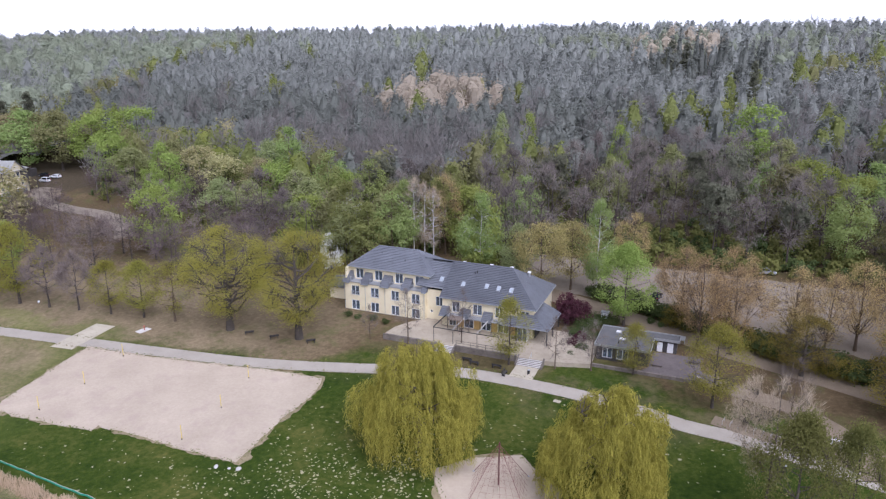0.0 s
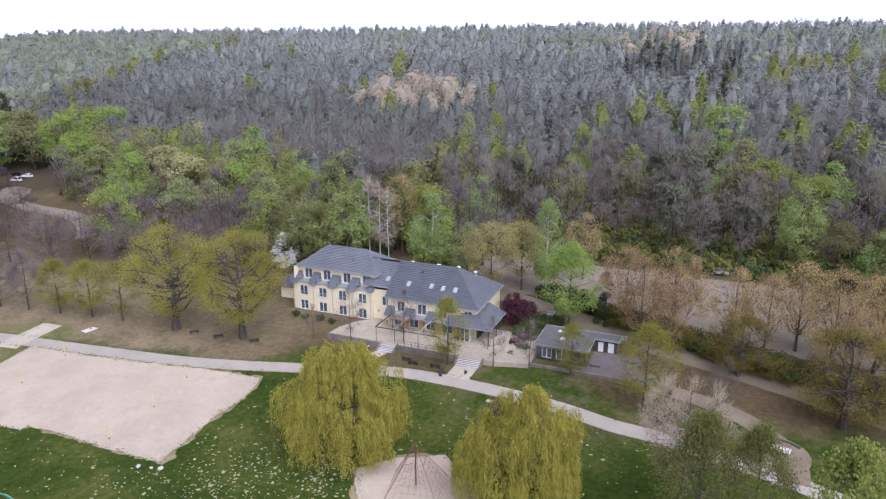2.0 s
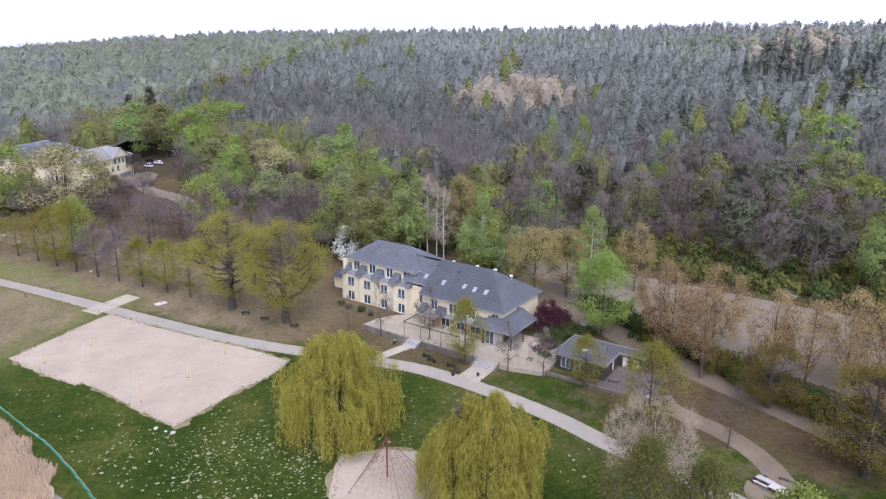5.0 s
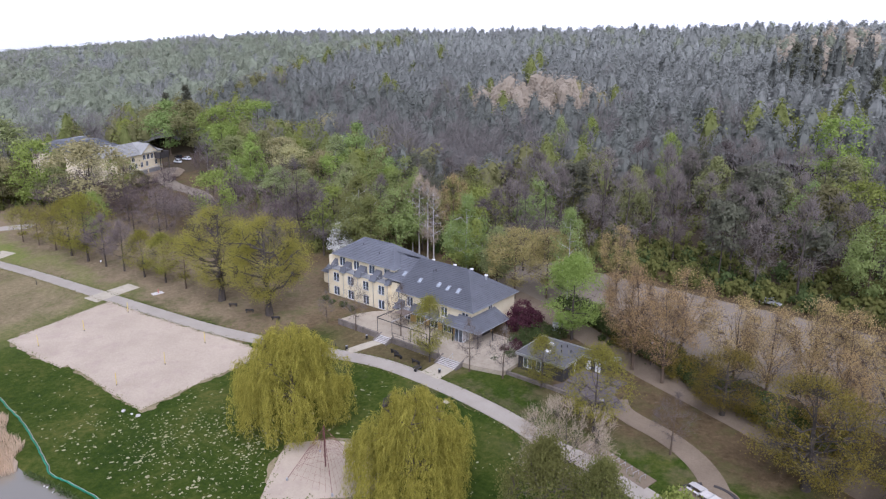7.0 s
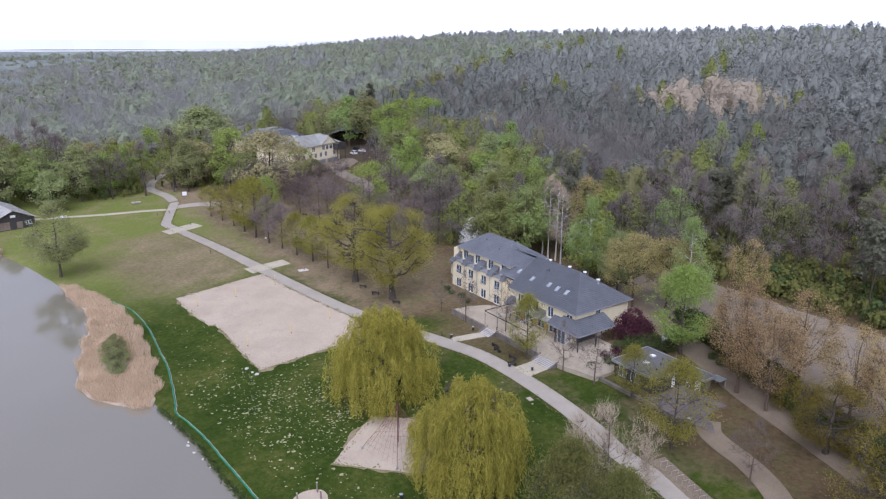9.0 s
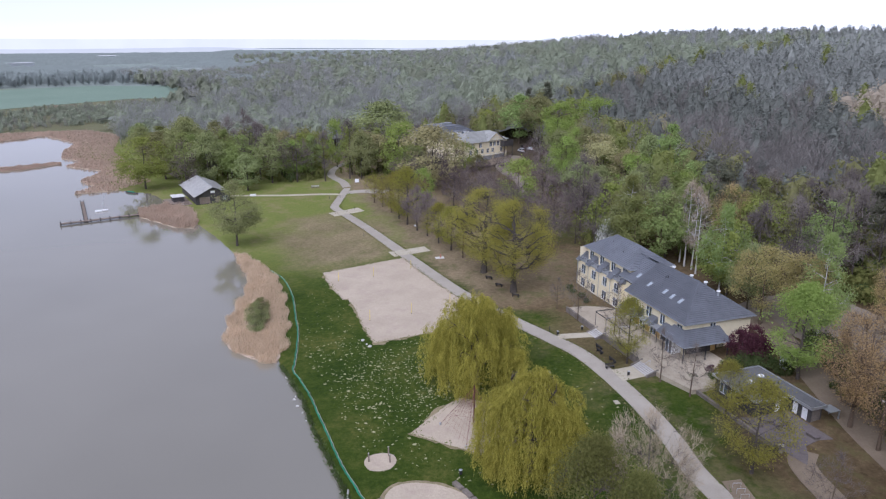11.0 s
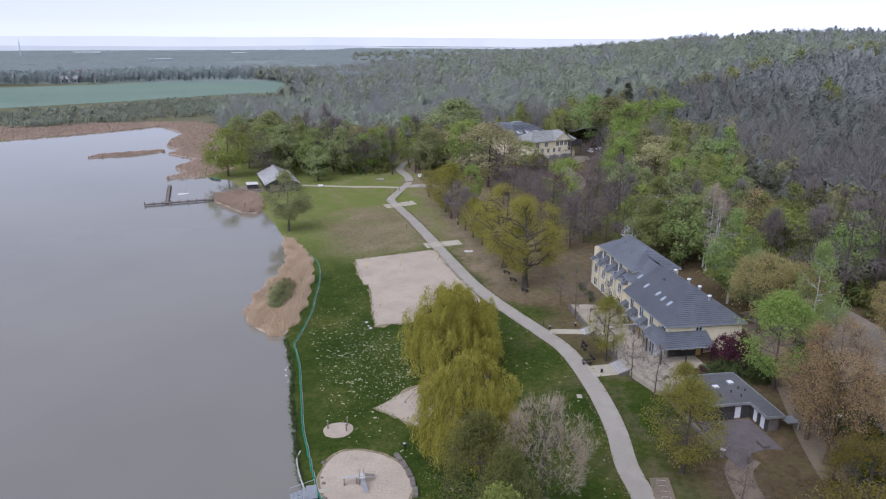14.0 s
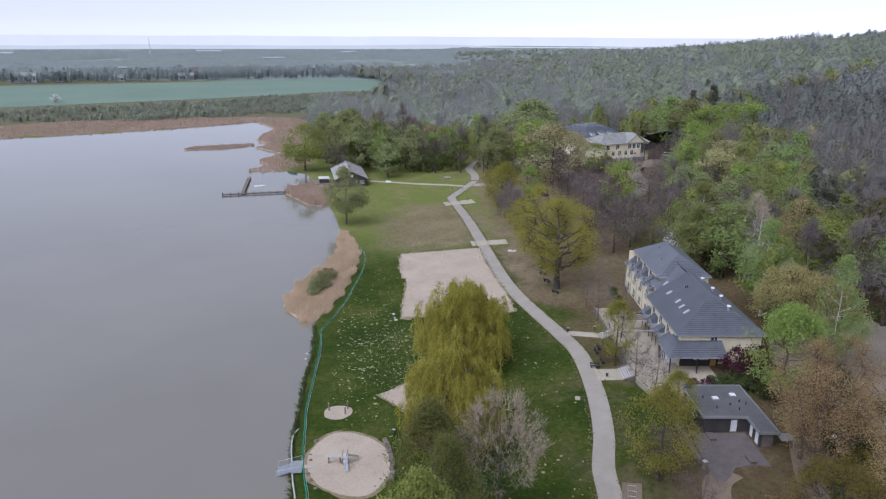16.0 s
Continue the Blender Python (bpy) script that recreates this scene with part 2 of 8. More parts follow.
M["far_gap_fill"] = leaf("gap_fill_hazed_green", (0.23, 0.245, 0.21), (0.34, 0.36, 0.31), 0.2, each=0.1, even=0.4)
M["tan_bud"] = leaf("tan_bud", (0.45, 0.39, 0.29), (0.60, 0.53, 0.41), 0.45, each=0.25, even=0.6)
M["plum"] = leaf("plum_leaf", (0.055, 0.02, 0.03), (0.11, 0.045, 0.055), 0.2)
M["blossom"] = leaf("white_blossom", (0.60, 0.60, 0.55), (0.75, 0.75, 0.70), 0.2)
M["reed"] = leaf("dry_reed", (0.58, 0.46, 0.29), (0.82, 0.68, 0.48), 0.45)
M["far_reed"] = leaf("far_dry_reed", (0.44, 0.325, 0.245), (0.57, 0.43, 0.335), 0.45, even=0.6)
M["pale_spot"] = surface("cream_patch", (0.26, 0.255, 0.13), (0.38, 0.365, 0.21), 0.9, coarse=0.8)
M["mast_red"] = surface("dark_red_paint", (0.085, 0.03, 0.028), (0.13, 0.05, 0.045), 0.5)
M["dry_grass"] = leaf("dry_grass_blade", (0.14, 0.13, 0.05), (0.27, 0.235, 0.12), 0.3)
M["grass"] = leaf("grass_blade", (0.09, 0.12, 0.03), (0.17, 0.195, 0.055), 0.35)
M["worn_soil"] = surface("worn_soil", (0.19, 0.158, 0.087), (0.31, 0.256, 0.157), 0.95, coarse=0.5, fine=3, bumps=0.6, stain=(0.1, 0.108, 0.0348))

# leaves of the plain's woods, their green paled to a painted haze tone
M["far_leaf"] = leaf("distant_hazed_leaf", (0.37, 0.415, 0.395), (0.46, 0.505, 0.48), 0.5, each=0.15, even=0.85)
# green leaves of the far wood, with haze mixed into the colour
M["sage_leaf"] = leaf("hazed_green_leaf", (0.245, 0.268, 0.190), (0.365, 0.395, 0.285), 0.4, each=0.2, even=0.6, cell_mix=0.3)
# far houses and mast: contrast taken out of the colours to imitate haze
M["far_wall"] = surface("hazed_wall", (0.38, 0.40, 0.41), (0.46, 0.48, 0.49), 0.9)
M["far_steel"] = surface("hazed_steel", (0.55, 0.58, 0.61), (0.62, 0.65, 0.68), 0.7)
M["far_roof"] = surface("hazed_roof", (0.30, 0.25, 0.24), (0.36, 0.31, 0.30), 0.9)
# backdrop colours that glow by themselves, one haze tone per distance
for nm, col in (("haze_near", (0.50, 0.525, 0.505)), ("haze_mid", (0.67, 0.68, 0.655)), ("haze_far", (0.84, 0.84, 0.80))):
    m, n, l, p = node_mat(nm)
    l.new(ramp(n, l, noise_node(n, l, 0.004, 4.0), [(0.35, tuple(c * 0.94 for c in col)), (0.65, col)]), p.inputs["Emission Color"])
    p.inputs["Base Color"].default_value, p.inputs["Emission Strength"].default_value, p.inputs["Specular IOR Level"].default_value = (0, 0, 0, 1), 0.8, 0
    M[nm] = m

# the lawn and woodland floor: u along the hotel, v away from the lake
m, n, l, p = node_mat("ground")
tc = n.new("ShaderNodeTexCoord")
sep = n.new("ShaderNodeSeparateXYZ")
l.new(tc.outputs["Object"], sep.inputs[0])
wob = calc(n, l, "MULTIPLY", calc(n, l, "SUBTRACT", noise_node(n, l, 0.07, 5.0), 0.5), 26.0)
wob2 = calc(n, l, "MULTIPLY", calc(n, l, "SUBTRACT", noise_node(n, l, 0.5, 5.0), 0.5), 6.0)
u_, v_ = sep.outputs["X"], sep.outputs["Y"]
vv = calc(n, l, "ADD", calc(n, l, "ADD", v_, wob), wob2)
east = calc(n, l, "MULTIPLY", calc(n, l, "SUBTRACT", u_, 2.0), 1 / 18.0, True)
far_east = calc(n, l, "MULTIPLY", calc(n, l, "SUBTRACT", u_, 60.0), 1 / 8.0, True)
west = calc(n, l, "MULTIPLY", calc(n, l, "SUBTRACT", -48.0, u_), 1 / 14.0, True)
edge = calc(n, l, "ADD", calc(n, l, "ADD", -32.0, calc(n, l, "MULTIPLY", east, 22.5)), calc(n, l, "MULTIPLY", far_east, -7.5))
dry = calc(n, l, "MULTIPLY", calc(n, l, "SUBTRACT", vv, edge), 1 / 6.0, True)
# a worn patch beside the sand court
du, dv = calc(n, l, "MULTIPLY", calc(n, l, "SUBTRACT", u_, -66.0), 1 / 31.0), calc(n, l, "MULTIPLY", calc(n, l, "ADD", calc(n, l, "SUBTRACT", v_, -46.0), wob2), 1 / 19.0)
rad = calc(n, l, "ADD", calc(n, l, "MULTIPLY", du, du), calc(n, l, "MULTIPLY", dv, dv))
worn = calc(n, l, "MULTIPLY", calc(n, l, "SUBTRACT", 1.5, calc(n, l, "ADD", rad, calc(n, l, "MULTIPLY", calc(n, l, "ADD", wob, wob2), 0.11))), 0.8, True)
# a green clearing beside the hotel
mu, mv = calc(n, l, "MULTIPLY", calc(n, l, "SUBTRACT", u_, -44.0), 1 / 26.0), calc(n, l, "MULTIPLY", calc(n, l, "SUBTRACT", v_, 19.0), 1 / 13.0)
mead = calc(n, l, "MULTIPLY", calc(n, l, "SUBTRACT", 1.2, calc(n, l, "ADD", calc(n, l, "ADD", calc(n, l, "MULTIPLY", mu, mu), calc(n, l, "MULTIPLY", mv, mv)), calc(n, l, "MULTIPLY", calc(n, l, "ADD", wob, wob2), 0.08))), 1.0, True)
dry = calc(n, l, "MULTIPLY", dry, calc(n, l, "SUBTRACT", 1.0, calc(n, l, "MULTIPLY", mead, 0.75)))
dry = calc(n, l, "MAXIMUM", dry, calc(n, l, "MULTIPLY", worn, 0.85))
# trodden ground between the path and the terrace
tu, tv_ = calc(n, l, "MULTIPLY", calc(n, l, "SUBTRACT", u_, 30.0), 1 / 17.0), calc(n, l, "MULTIPLY", calc(n, l, "SUBTRACT", v_, -13.5), 1 / 6.5)
trod = calc(n, l, "MULTIPLY", calc(n, l, "SUBTRACT", 1.3, calc(n, l, "ADD", calc(n, l, "ADD", calc(n, l, "MULTIPLY", tu, tu), calc(n, l, "MULTIPLY", tv_, tv_)), calc(n, l, "MULTIPLY", wob2, 0.12))), 1.0, True)
dry = calc(n, l, "MAXIMUM", dry, calc(n, l, "MULTIPLY", trod, 0.75))
g1, g2 = noise_node(n, l, 0.06, 8.0, 0.7), noise_node(n, l, 1.1, 8.0, 0.75)
lawn = ramp(n, l, calc(n, l, "ADD", calc(n, l, "MULTIPLY", g1, 0.55), calc(n, l, "MULTIPLY", g2, 0.45)), [(0.36, (0.014, 0.034, 0.004)), (0.5, (0.042, 0.066, 0.008)), (0.64, (0.115, 0.117, 0.028))])
litter = ramp(n, l, calc(n, l, "ADD", calc(n, l, "MULTIPLY", g1, 0.4), calc(n, l, "MULTIPLY", g2, 0.6)), [(0.34, (0.062, 0.044, 0.022)), (0.5, (0.118, 0.085, 0.045)), (0.68, (0.215, 0.16, 0.09))])
pale_litter = ramp(n, l, calc(n, l, "ADD", calc(n, l, "MULTIPLY", g1, 0.4), calc(n, l, "MULTIPLY", g2, 0.6)), [(0.34, (0.17, 0.133, 0.08)), (0.5, (0.28, 0.222, 0.138)), (0.68, (0.42, 0.34, 0.222))])
open_west = calc(n, l, "MULTIPLY", calc(n, l, "MULTIPLY", calc(n, l, "SUBTRACT", 12.0, u_), 1 / 20.0, True), calc(n, l, "MULTIPLY", calc(n, l, "SUBTRACT", 12.0, v_), 1 / 20.0, True))
litter = mix(n, l, calc(n, l, "MULTIPLY", open_west, 0.65), litter, pale_litter)
sunny = calc(n, l, "MULTIPLY", calc(n, l, "MULTIPLY", calc(n, l, "SUBTRACT", -22.0, u_), 1 / 40.0, True), 0.75)
lawn = mix(n, l, sunny, lawn, mix(n, l, g2, (0.10, 0.152, 0.025), (0.29, 0.29, 0.09)))
straw = ramp(n, l, noise_node(n, l, 0.11, 7.0, 0.7), [(0.48, (0, 0, 0)), (0.62, (1, 1, 1))])
lawn = mix(n, l, calc(n, l, "MULTIPLY", calc(n, l, "MULTIPLY", straw, sunny), 0.75), lawn, mix(n, l, g2, (0.16, 0.13, 0.06), (0.34, 0.275, 0.155)))
lawn = mix(n, l, calc(n, l, "MULTIPLY", calc(n, l, "MULTIPLY", straw, calc(n, l, "MULTIPLY", calc(n, l, "ADD", v_, 30.0), 1 / 12.0, True)), calc(n, l, "MULTIPLY", east, 0.8)), lawn, mix(n, l, g2, (0.09, 0.075, 0.035), (0.2, 0.165, 0.09)))
tuft = ramp(n, l, noise_node(n, l, 0.22, 6.0, 0.7), [(0.50, (0, 0, 0)), (0.66, (1, 1, 1))])
litter = mix(n, l, calc(n, l, "MULTIPLY", tuft, 0.6), litter, (0.10, 0.11, 0.035))
turf = mix(n, l, dry, lawn, litter)
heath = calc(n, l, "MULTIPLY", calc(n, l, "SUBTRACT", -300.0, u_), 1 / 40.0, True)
# dark leaf litter, its colour deepened further for the shade between trees
shaded_litter = calc(n, l, "MULTIPLY", calc(n, l, "SUBTRACT", vv, 46.0), 1 / 8.0, True)
turf = mix(n, l, shaded_litter, turf, mix(n, l, g2, (0.035, 0.028, 0.018), (0.12, 0.095, 0.06)))
# past u -820 the plain's colour goes over to a painted haze tone
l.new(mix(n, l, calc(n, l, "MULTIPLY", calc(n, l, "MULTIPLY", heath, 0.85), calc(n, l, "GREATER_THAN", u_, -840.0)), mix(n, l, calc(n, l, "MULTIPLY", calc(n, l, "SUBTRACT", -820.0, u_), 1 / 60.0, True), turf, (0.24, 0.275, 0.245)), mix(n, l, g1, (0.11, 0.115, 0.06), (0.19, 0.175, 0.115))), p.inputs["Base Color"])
p.inputs["Roughness"].default_value, p.inputs["Specular IOR Level"].default_value = 0.95, 0.1
bump(n, l, p, g2, 0.8, 0.4)
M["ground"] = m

m, n, l, p = node_mat("lake_water")
mud = noise_node(n, l, 0.012, 3.0)
l.new(ramp(n, l, mud, [(0.3, (0.180, 0.165, 0.125)), (0.7, (0.225, 0.207, 0.160))]), p.inputs["Base Color"])
p.inputs["Roughness"].default_value, p.inputs["IOR"].default_value = 0.05, 2.75
tc = n.new("ShaderNodeTexCoord")
mp = n.new("ShaderNodeMapping")
mp.inputs["Scale"].default_value, mp.inputs["Rotation"].default_value = (0.5, 1.6, 1), (0, 0, radians(35))
l.new(tc.outputs["Object"], mp.inputs["Vector"])
rip = n.new("ShaderNodeTexNoise")
rip.inputs["Scale"].default_value, rip.inputs["Detail"].default_value = 1.1, 3.0
l.new(mp.outputs["Vector"], rip.inputs["Vector"])
bump(n, l, p, rip.outputs["Fac"], 0.12, 0.1)
M["water"] = m
# green of the young crop, paled and greyed for distance haze
M["field"] = surface("hazed_young_crop", (0.15, 0.215, 0.16), (0.195, 0.26, 0.195), 0.95, coarse=0.01, fine=0.3)


# ---- building blocks ----
def thing(name, label, category, m=Matrix(), group="", kind=""):
    ob = new(name)
    ob.empty_display_size = 0.3
    ob.matrix_world = m
    return tagged(ob, label, category, group, kind)


def mesh_of(name, bm, material):
    me = bpy.data.meshes.new(name)
    bm.to_mesh(me)
    bm.free()
    me.materials.append(M[material])
    return me


def part(name, bm, material, parent, label=""):
    ob = new(name, mesh_of(name, bm, material))
    ob.parent = parent
    return tagged(ob, label) if label else ob


def solo(name, bm, material, label, category, m=Matrix(), group="", kind=""):
    ob = new(name, mesh_of(name, bm, material))
    ob.matrix_world = m
    return tagged(ob, label, category, group, kind)


def raw_mesh(name, verts, faces, material, smooth=False):
    """A mesh from numpy arrays; faces all of one corner count."""
    me = bpy.data.meshes.new(name)
    verts, faces = np.asarray(verts, dtype=np.float32), np.asarray(faces, dtype=np.int32)
    k = faces.shape[1]
    me.vertices.add(len(verts))
    me.vertices.foreach_set("co", verts.ravel())
    me.loops.add(faces.size)
    me.loops.foreach_set("vertex_index", faces.ravel())
    me.polygons.add(len(faces))
    me.polygons.foreach_set("loop_start", np.arange(0, faces.size, k, dtype=np.int32))
    me.polygons.foreach_set("use_smooth", np.full(len(faces), smooth))
    me.materials.append(M[material])
    me.update(calc_edges=True)
    return me


def box(bm, lo, hi):
    x0, y0, z0 = lo
    x1, y1, z1 = hi
    v = [bm.verts.new(c) for c in ((x0, y0, z0), (x1, y0, z0), (x1, y1, z0), (x0, y1, z0), (x0, y0, z1), (x1, y0, z1), (x1, y1, z1), (x0, y1, z1))]
    for f in ((3, 2, 1, 0), (4, 5, 6, 7), (0, 1, 5, 4), (1, 2, 6, 5), (2, 3, 7, 6), (3, 0, 4, 7)):
        bm.faces.new([v[i] for i in f])
    return bm


def boxed(*pairs, edge=0.0):
    bm = bmesh.new()
    for lo, hi in pairs:
        box(bm, lo, hi)
    if edge:
        bmesh.ops.bevel(bm, geom=bm.edges[:], offset=edge, segments=1, affect="EDGES")
    return bm


def tube(bm, a, b, r0, r1=None, sides=8, caps=True):
    a, b = Vector(a), Vector(b)
    r1 = r0 if r1 is None else r1
    q = (b - a).to_track_quat("Z", "Y").to_matrix()
    ring = []
    for c, r in ((a, r0), (b, r1)):
        ring.append([bm.verts.new(c + q @ Vector((r * math.cos(2 * math.pi * i / sides), r * math.sin(2 * math.pi * i / sides), 0))) for i in range(sides)])
    for i in range(sides):
        j = (i + 1) % sides
        bm.faces.new((ring[0][i], ring[0][j], ring[1][j], ring[1][i]))
    if caps:
        bm.faces.new(ring[0][::-1])
        bm.faces.new(ring[1])
    return bm


def tubed(*rows, sides=8):
    bm = bmesh.new()
    for a, b, *r in rows:
        tube(bm, a, b, *r, sides=sides)
    return bm


def slab_poly(bm, pts, z0, z1):
    """An upright prism over a plan."""
    lo, hi = [bm.verts.new((x, y, z0)) for x, y in pts], [bm.verts.new((x, y, z1)) for x, y in pts]
    bm.faces.new(hi)
    bm.faces.new(lo[::-1])
    for i in range(len(pts)):
        j = (i + 1) % len(pts)
        bm.faces.new((lo[i], lo[j], hi[j], hi[i]))
    return bm


# ---- plan: u runs along the hotel's front, v away from the lake ----
HOTEL = (-20.4, 141.8)
TURN_H = -22.2
HM = Matrix.Translation((*HOTEL, 0)) @ Matrix.Rotation(radians(TURN_H), 4, "Z")
HI = HM.inverted()
CU, SU = math.cos(radians(TURN_H)), math.sin(radians(TURN_H))


def to_uv(x, y):
    dx, dy = x - HOTEL[0], y - HOTEL[1]
    return dx * CU + dy * SU, -dx * SU + dy * CU


def to_xy(u, v):
    return HOTEL[0] + u * CU - v * SU, HOTEL[1] + u * SU + v * CU


SLOPE_V = [-95, -70, -64, -55, -45, -35, -27, -18, -10, 0, 10, 24, 40]
SLOPE_Z = [0.35, 0.4, 0.55, 0.8, 1.2, 1.6, 2.3, 3.1, 3.5, 4.0, 5.0, 6.6, 8.0]
HILL_V = [40, 60, 100, 150, 220, 300, 380, 600, 1200, 3000]
HILL_Z = [8, 11, 17, 27, 39, 49, 53, 48, 30, 20]
FADE_U = [-2500, -1200, -700, -450, -100, 300, 1000]
FADE_K = [0.06, 0.2, 0.76, 0.97, 1.0, 1.06, 1.0]
SHORE = [(-427, 111), (-379, 119), (-350, 106), (-324, 98), (-305, 108), (-272, 104), (-256, 100), (-240, 92), (-222, 95), (-206, 104), (-190, 103), (-165, 104), (-150, 99), (-139, 98), (-129, 97), (-111, 94),
         (-95, 92), (-82, 88.5), (-70, 84), (-58, 79), (-48, 75), (-40, 71), (-35, 69), (-30, 68), (-20, 65.5), (-10, 61.8), (0, 58.9), (8, 56.3), (17, 54.3), (24, 53), (60, 45),
         (110, 28), (220, -10), (400, -90), (600, -600), (-700, -600), (-430, -180), (-390, -46), (-392, 0), (-404, 51)]


def shore_distance(x, y):
    """Metres from the lake's edge, positive on land."""
    x, y = np.atleast_1d(np.asarray(x, float)), np.atleast_1d(np.asarray(y, float))
    best, inside = np.full(x.shape, 1e9), np.zeros(x.shape, bool)
    for (ax, ay), (bx, by) in zip(SHORE, SHORE[1:] + SHORE[:1]):
        dx, dy = bx - ax, by - ay
        t = np.clip(((x - ax) * dx + (y - ay) * dy) / (dx * dx + dy * dy), 0, 1)
        best = np.minimum(best, np.hypot(x - ax - t * dx, y - ay - t * dy))
        if ay != by:
            inside ^= ((ay > y) != (by > y)) & (x < dx * (y - ay) / (by - ay) + ax)
    return np.where(inside, -best, best)


def slope(v):
    return np.interp(v, SLOPE_V, SLOPE_Z)


def land(u, v):
    """Height of the ground, lake apart."""
    hill = 8 + (np.interp(v, HILL_V, HILL_Z) - 8) * np.interp(u, FADE_U, FADE_K)
    dip = 2.6 * np.exp(-((np.asarray(u) + 157) ** 2 + (np.asarray(v) - 45) ** 2) / 420)
    return np.where(np.asarray(v) > 40, hill, slope(v)) - dip


def ground_z(x, y):
    return float(land(*to_uv(x, y)))


def drape(name, pts, material, label, category, lift=0.05, wobble=0.0, step=0.6, kind="structure", seed=1, closed=True):
    """A flat-lying sheet of ground cover with an uneven outline, laid over the slope; pts in u, v."""
    out = []
    for (a, b), (c, d) in zip(pts, pts[1:] + pts[:1]):
        k = max(1, int(math.hypot(c - a, d - b) / step)) if wobble else 1
        for i in range(k):
            f = i / k
            q = (a + (c - a) * f, b + (d - b) * f)
            w = [wobble * (noise.noise((q[0] * 0.35, q[1] * 0.35, seed + 9 * j)) * 1.6 + noise.noise((q[0] * 1.7, q[1] * 1.7, seed + 9 * j)) * 0.6) for j in (0, 1)]
            out.append((q[0] + w[0], q[1] + w[1]))
    bm = bmesh.new()
    bm.faces.new([bm.verts.new((a, b, 0)) for a, b in out])
    lo, hi = min(b for a, b in out), max(b for a, b in out)
    for v in SLOPE_V:
        if lo < v < hi:
            bmesh.ops.bisect_plane(bm, geom=bm.verts[:] + bm.edges[:] + bm.faces[:], plane_co=(0, v, 0), plane_no=(0, 1, 0))
    bmesh.ops.triangulate(bm, faces=bm.faces[:])
    for w in bm.verts:
        w.co.z = float(slope(w.co.y)) + lift
    # an edge that goes down into the ground
    rim = [e for e in bm.edges if e.is_boundary]
    res = bmesh.ops.extrude_edge_only(bm, edges=rim)
    for w in (e for e in res["geom"] if isinstance(e, bmesh.types.BMVert)):
        w.co.z -= lift + 0.25
    bmesh.ops.recalc_face_normals(bm, faces=bm.faces[:])
    return solo(name, bm, material, label, category, HM, kind=kind)


def smooth_line(pts, k=6):
    """A Catmull-Rom line through the points."""
    p = [2 * np.array(pts[0]) - np.array(pts[1])] + [np.array(q, float) for q in pts] + [2 * np.array(pts[-1]) - np.array(pts[-2])]
    out = []
    for a, b, c, d in zip(p, p[1:], p[2:], p[3:]):
        for i in range(k):
            t = i / k
            out.append(0.5 * (2 * b + (c - a) * t + (2 * a - 5 * b + 4 * c - d) * t * t + (3 * b - a - 3 * c + d) * t ** 3))
    out.append(p[-2])
    return [tuple(float(v) for v in q) for q in out]


def ribbon(pts, width, k=6):
    """The outline, in u and v, of a strip along a line of x and y."""
    line = smooth_line(pts, k)
    left, right = [], []
    for i, (x, y) in enumerate(line):
        a, b = line[max(0, i - 1)], line[min(len(line) - 1, i + 1)]
        d = math.hypot(b[0] - a[0], b[1] - a[1])
        nx, ny = -(b[1] - a[1]) / d * width / 2, (b[0] - a[0]) / d * width / 2
        left.append(to_uv(x + nx, y + ny))
        right.append(to_uv(x - nx, y - ny))
    return left + right[::-1]


# ---- ground, lake, paths ----
def spread(*runs):
    return np.unique(np.round(np.concatenate([np.arange(a, b, s) for a, b, s in runs]), 3))


us = spread((-4600, -1200, 340), (-1200, -600, 60), (-600, -220, 20), (-220, 140, 2.5), (140, 500, 20), (500, 4700, 350))
vs = np.unique(np.concatenate([spread((-4600, -700, 390), (-700, -240, 40), (-240, -104, 8), (-104, 40, 2.0), (40, 400, 10), (400, 1200, 80), (1200, 4700, 350)), np.array(SLOPE_V, float)]))
gu, gv = np.meshgrid(us, vs)
gx, gy = HOTEL[0] + gu * CU - gv * SU, HOTEL[1] + gu * SU + gv * CU
far = shore_distance(gx.ravel(), gy.ravel()).reshape(gx.shape)
s = np.clip((far + 3) / 4.5, 0, 1)
s = s * s * (3 - 2 * s)
gz = -1.2 + s * (land(gu, gv) + 1.2)
rows_n, cols_n = gu.shape
idx = np.arange(rows_n * cols_n).reshape(rows_n, cols_n)
quads = np.stack([idx[:-1, :-1], idx[:-1, 1:], idx[1:, 1:], idx[1:, :-1]], -1).reshape(-1, 4)
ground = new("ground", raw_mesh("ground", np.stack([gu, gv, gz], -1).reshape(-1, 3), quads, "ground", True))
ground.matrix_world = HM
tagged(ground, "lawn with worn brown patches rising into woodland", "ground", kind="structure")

bm = bmesh.new()
bm.faces.new([bm.verts.new((x, y, 0)) for x, y in ((-900, -900), (900, -900), (900, 200), (-900, 200))])
lake = solo("water", bm, "water", "still grey-brown lake water reflecting the sky", "water", kind="structure")

PATH = [(-158, 165), (-150, 157.5), (-141, 149.5), (-135, 144.5), (-126, 142), (-105, 137), (-82, 130.6), (-58, 123.6), (-40, 118.6), (-29, 116.3), (-16.7, 114.5), (-6, 113.2), (3, 111.8), (11, 109), (21, 104.4), (30, 99.3), (37, 94.4), (43.5, 91), (52, 85.2), (60, 79), (70, 70), (84, 58), (100, 46.5), (126, 35), (165, 22), (230, 0)]
drape("path_1", ribbon(PATH, 3.2), "concrete", "pale concrete lakeside path", "path", 0.06)
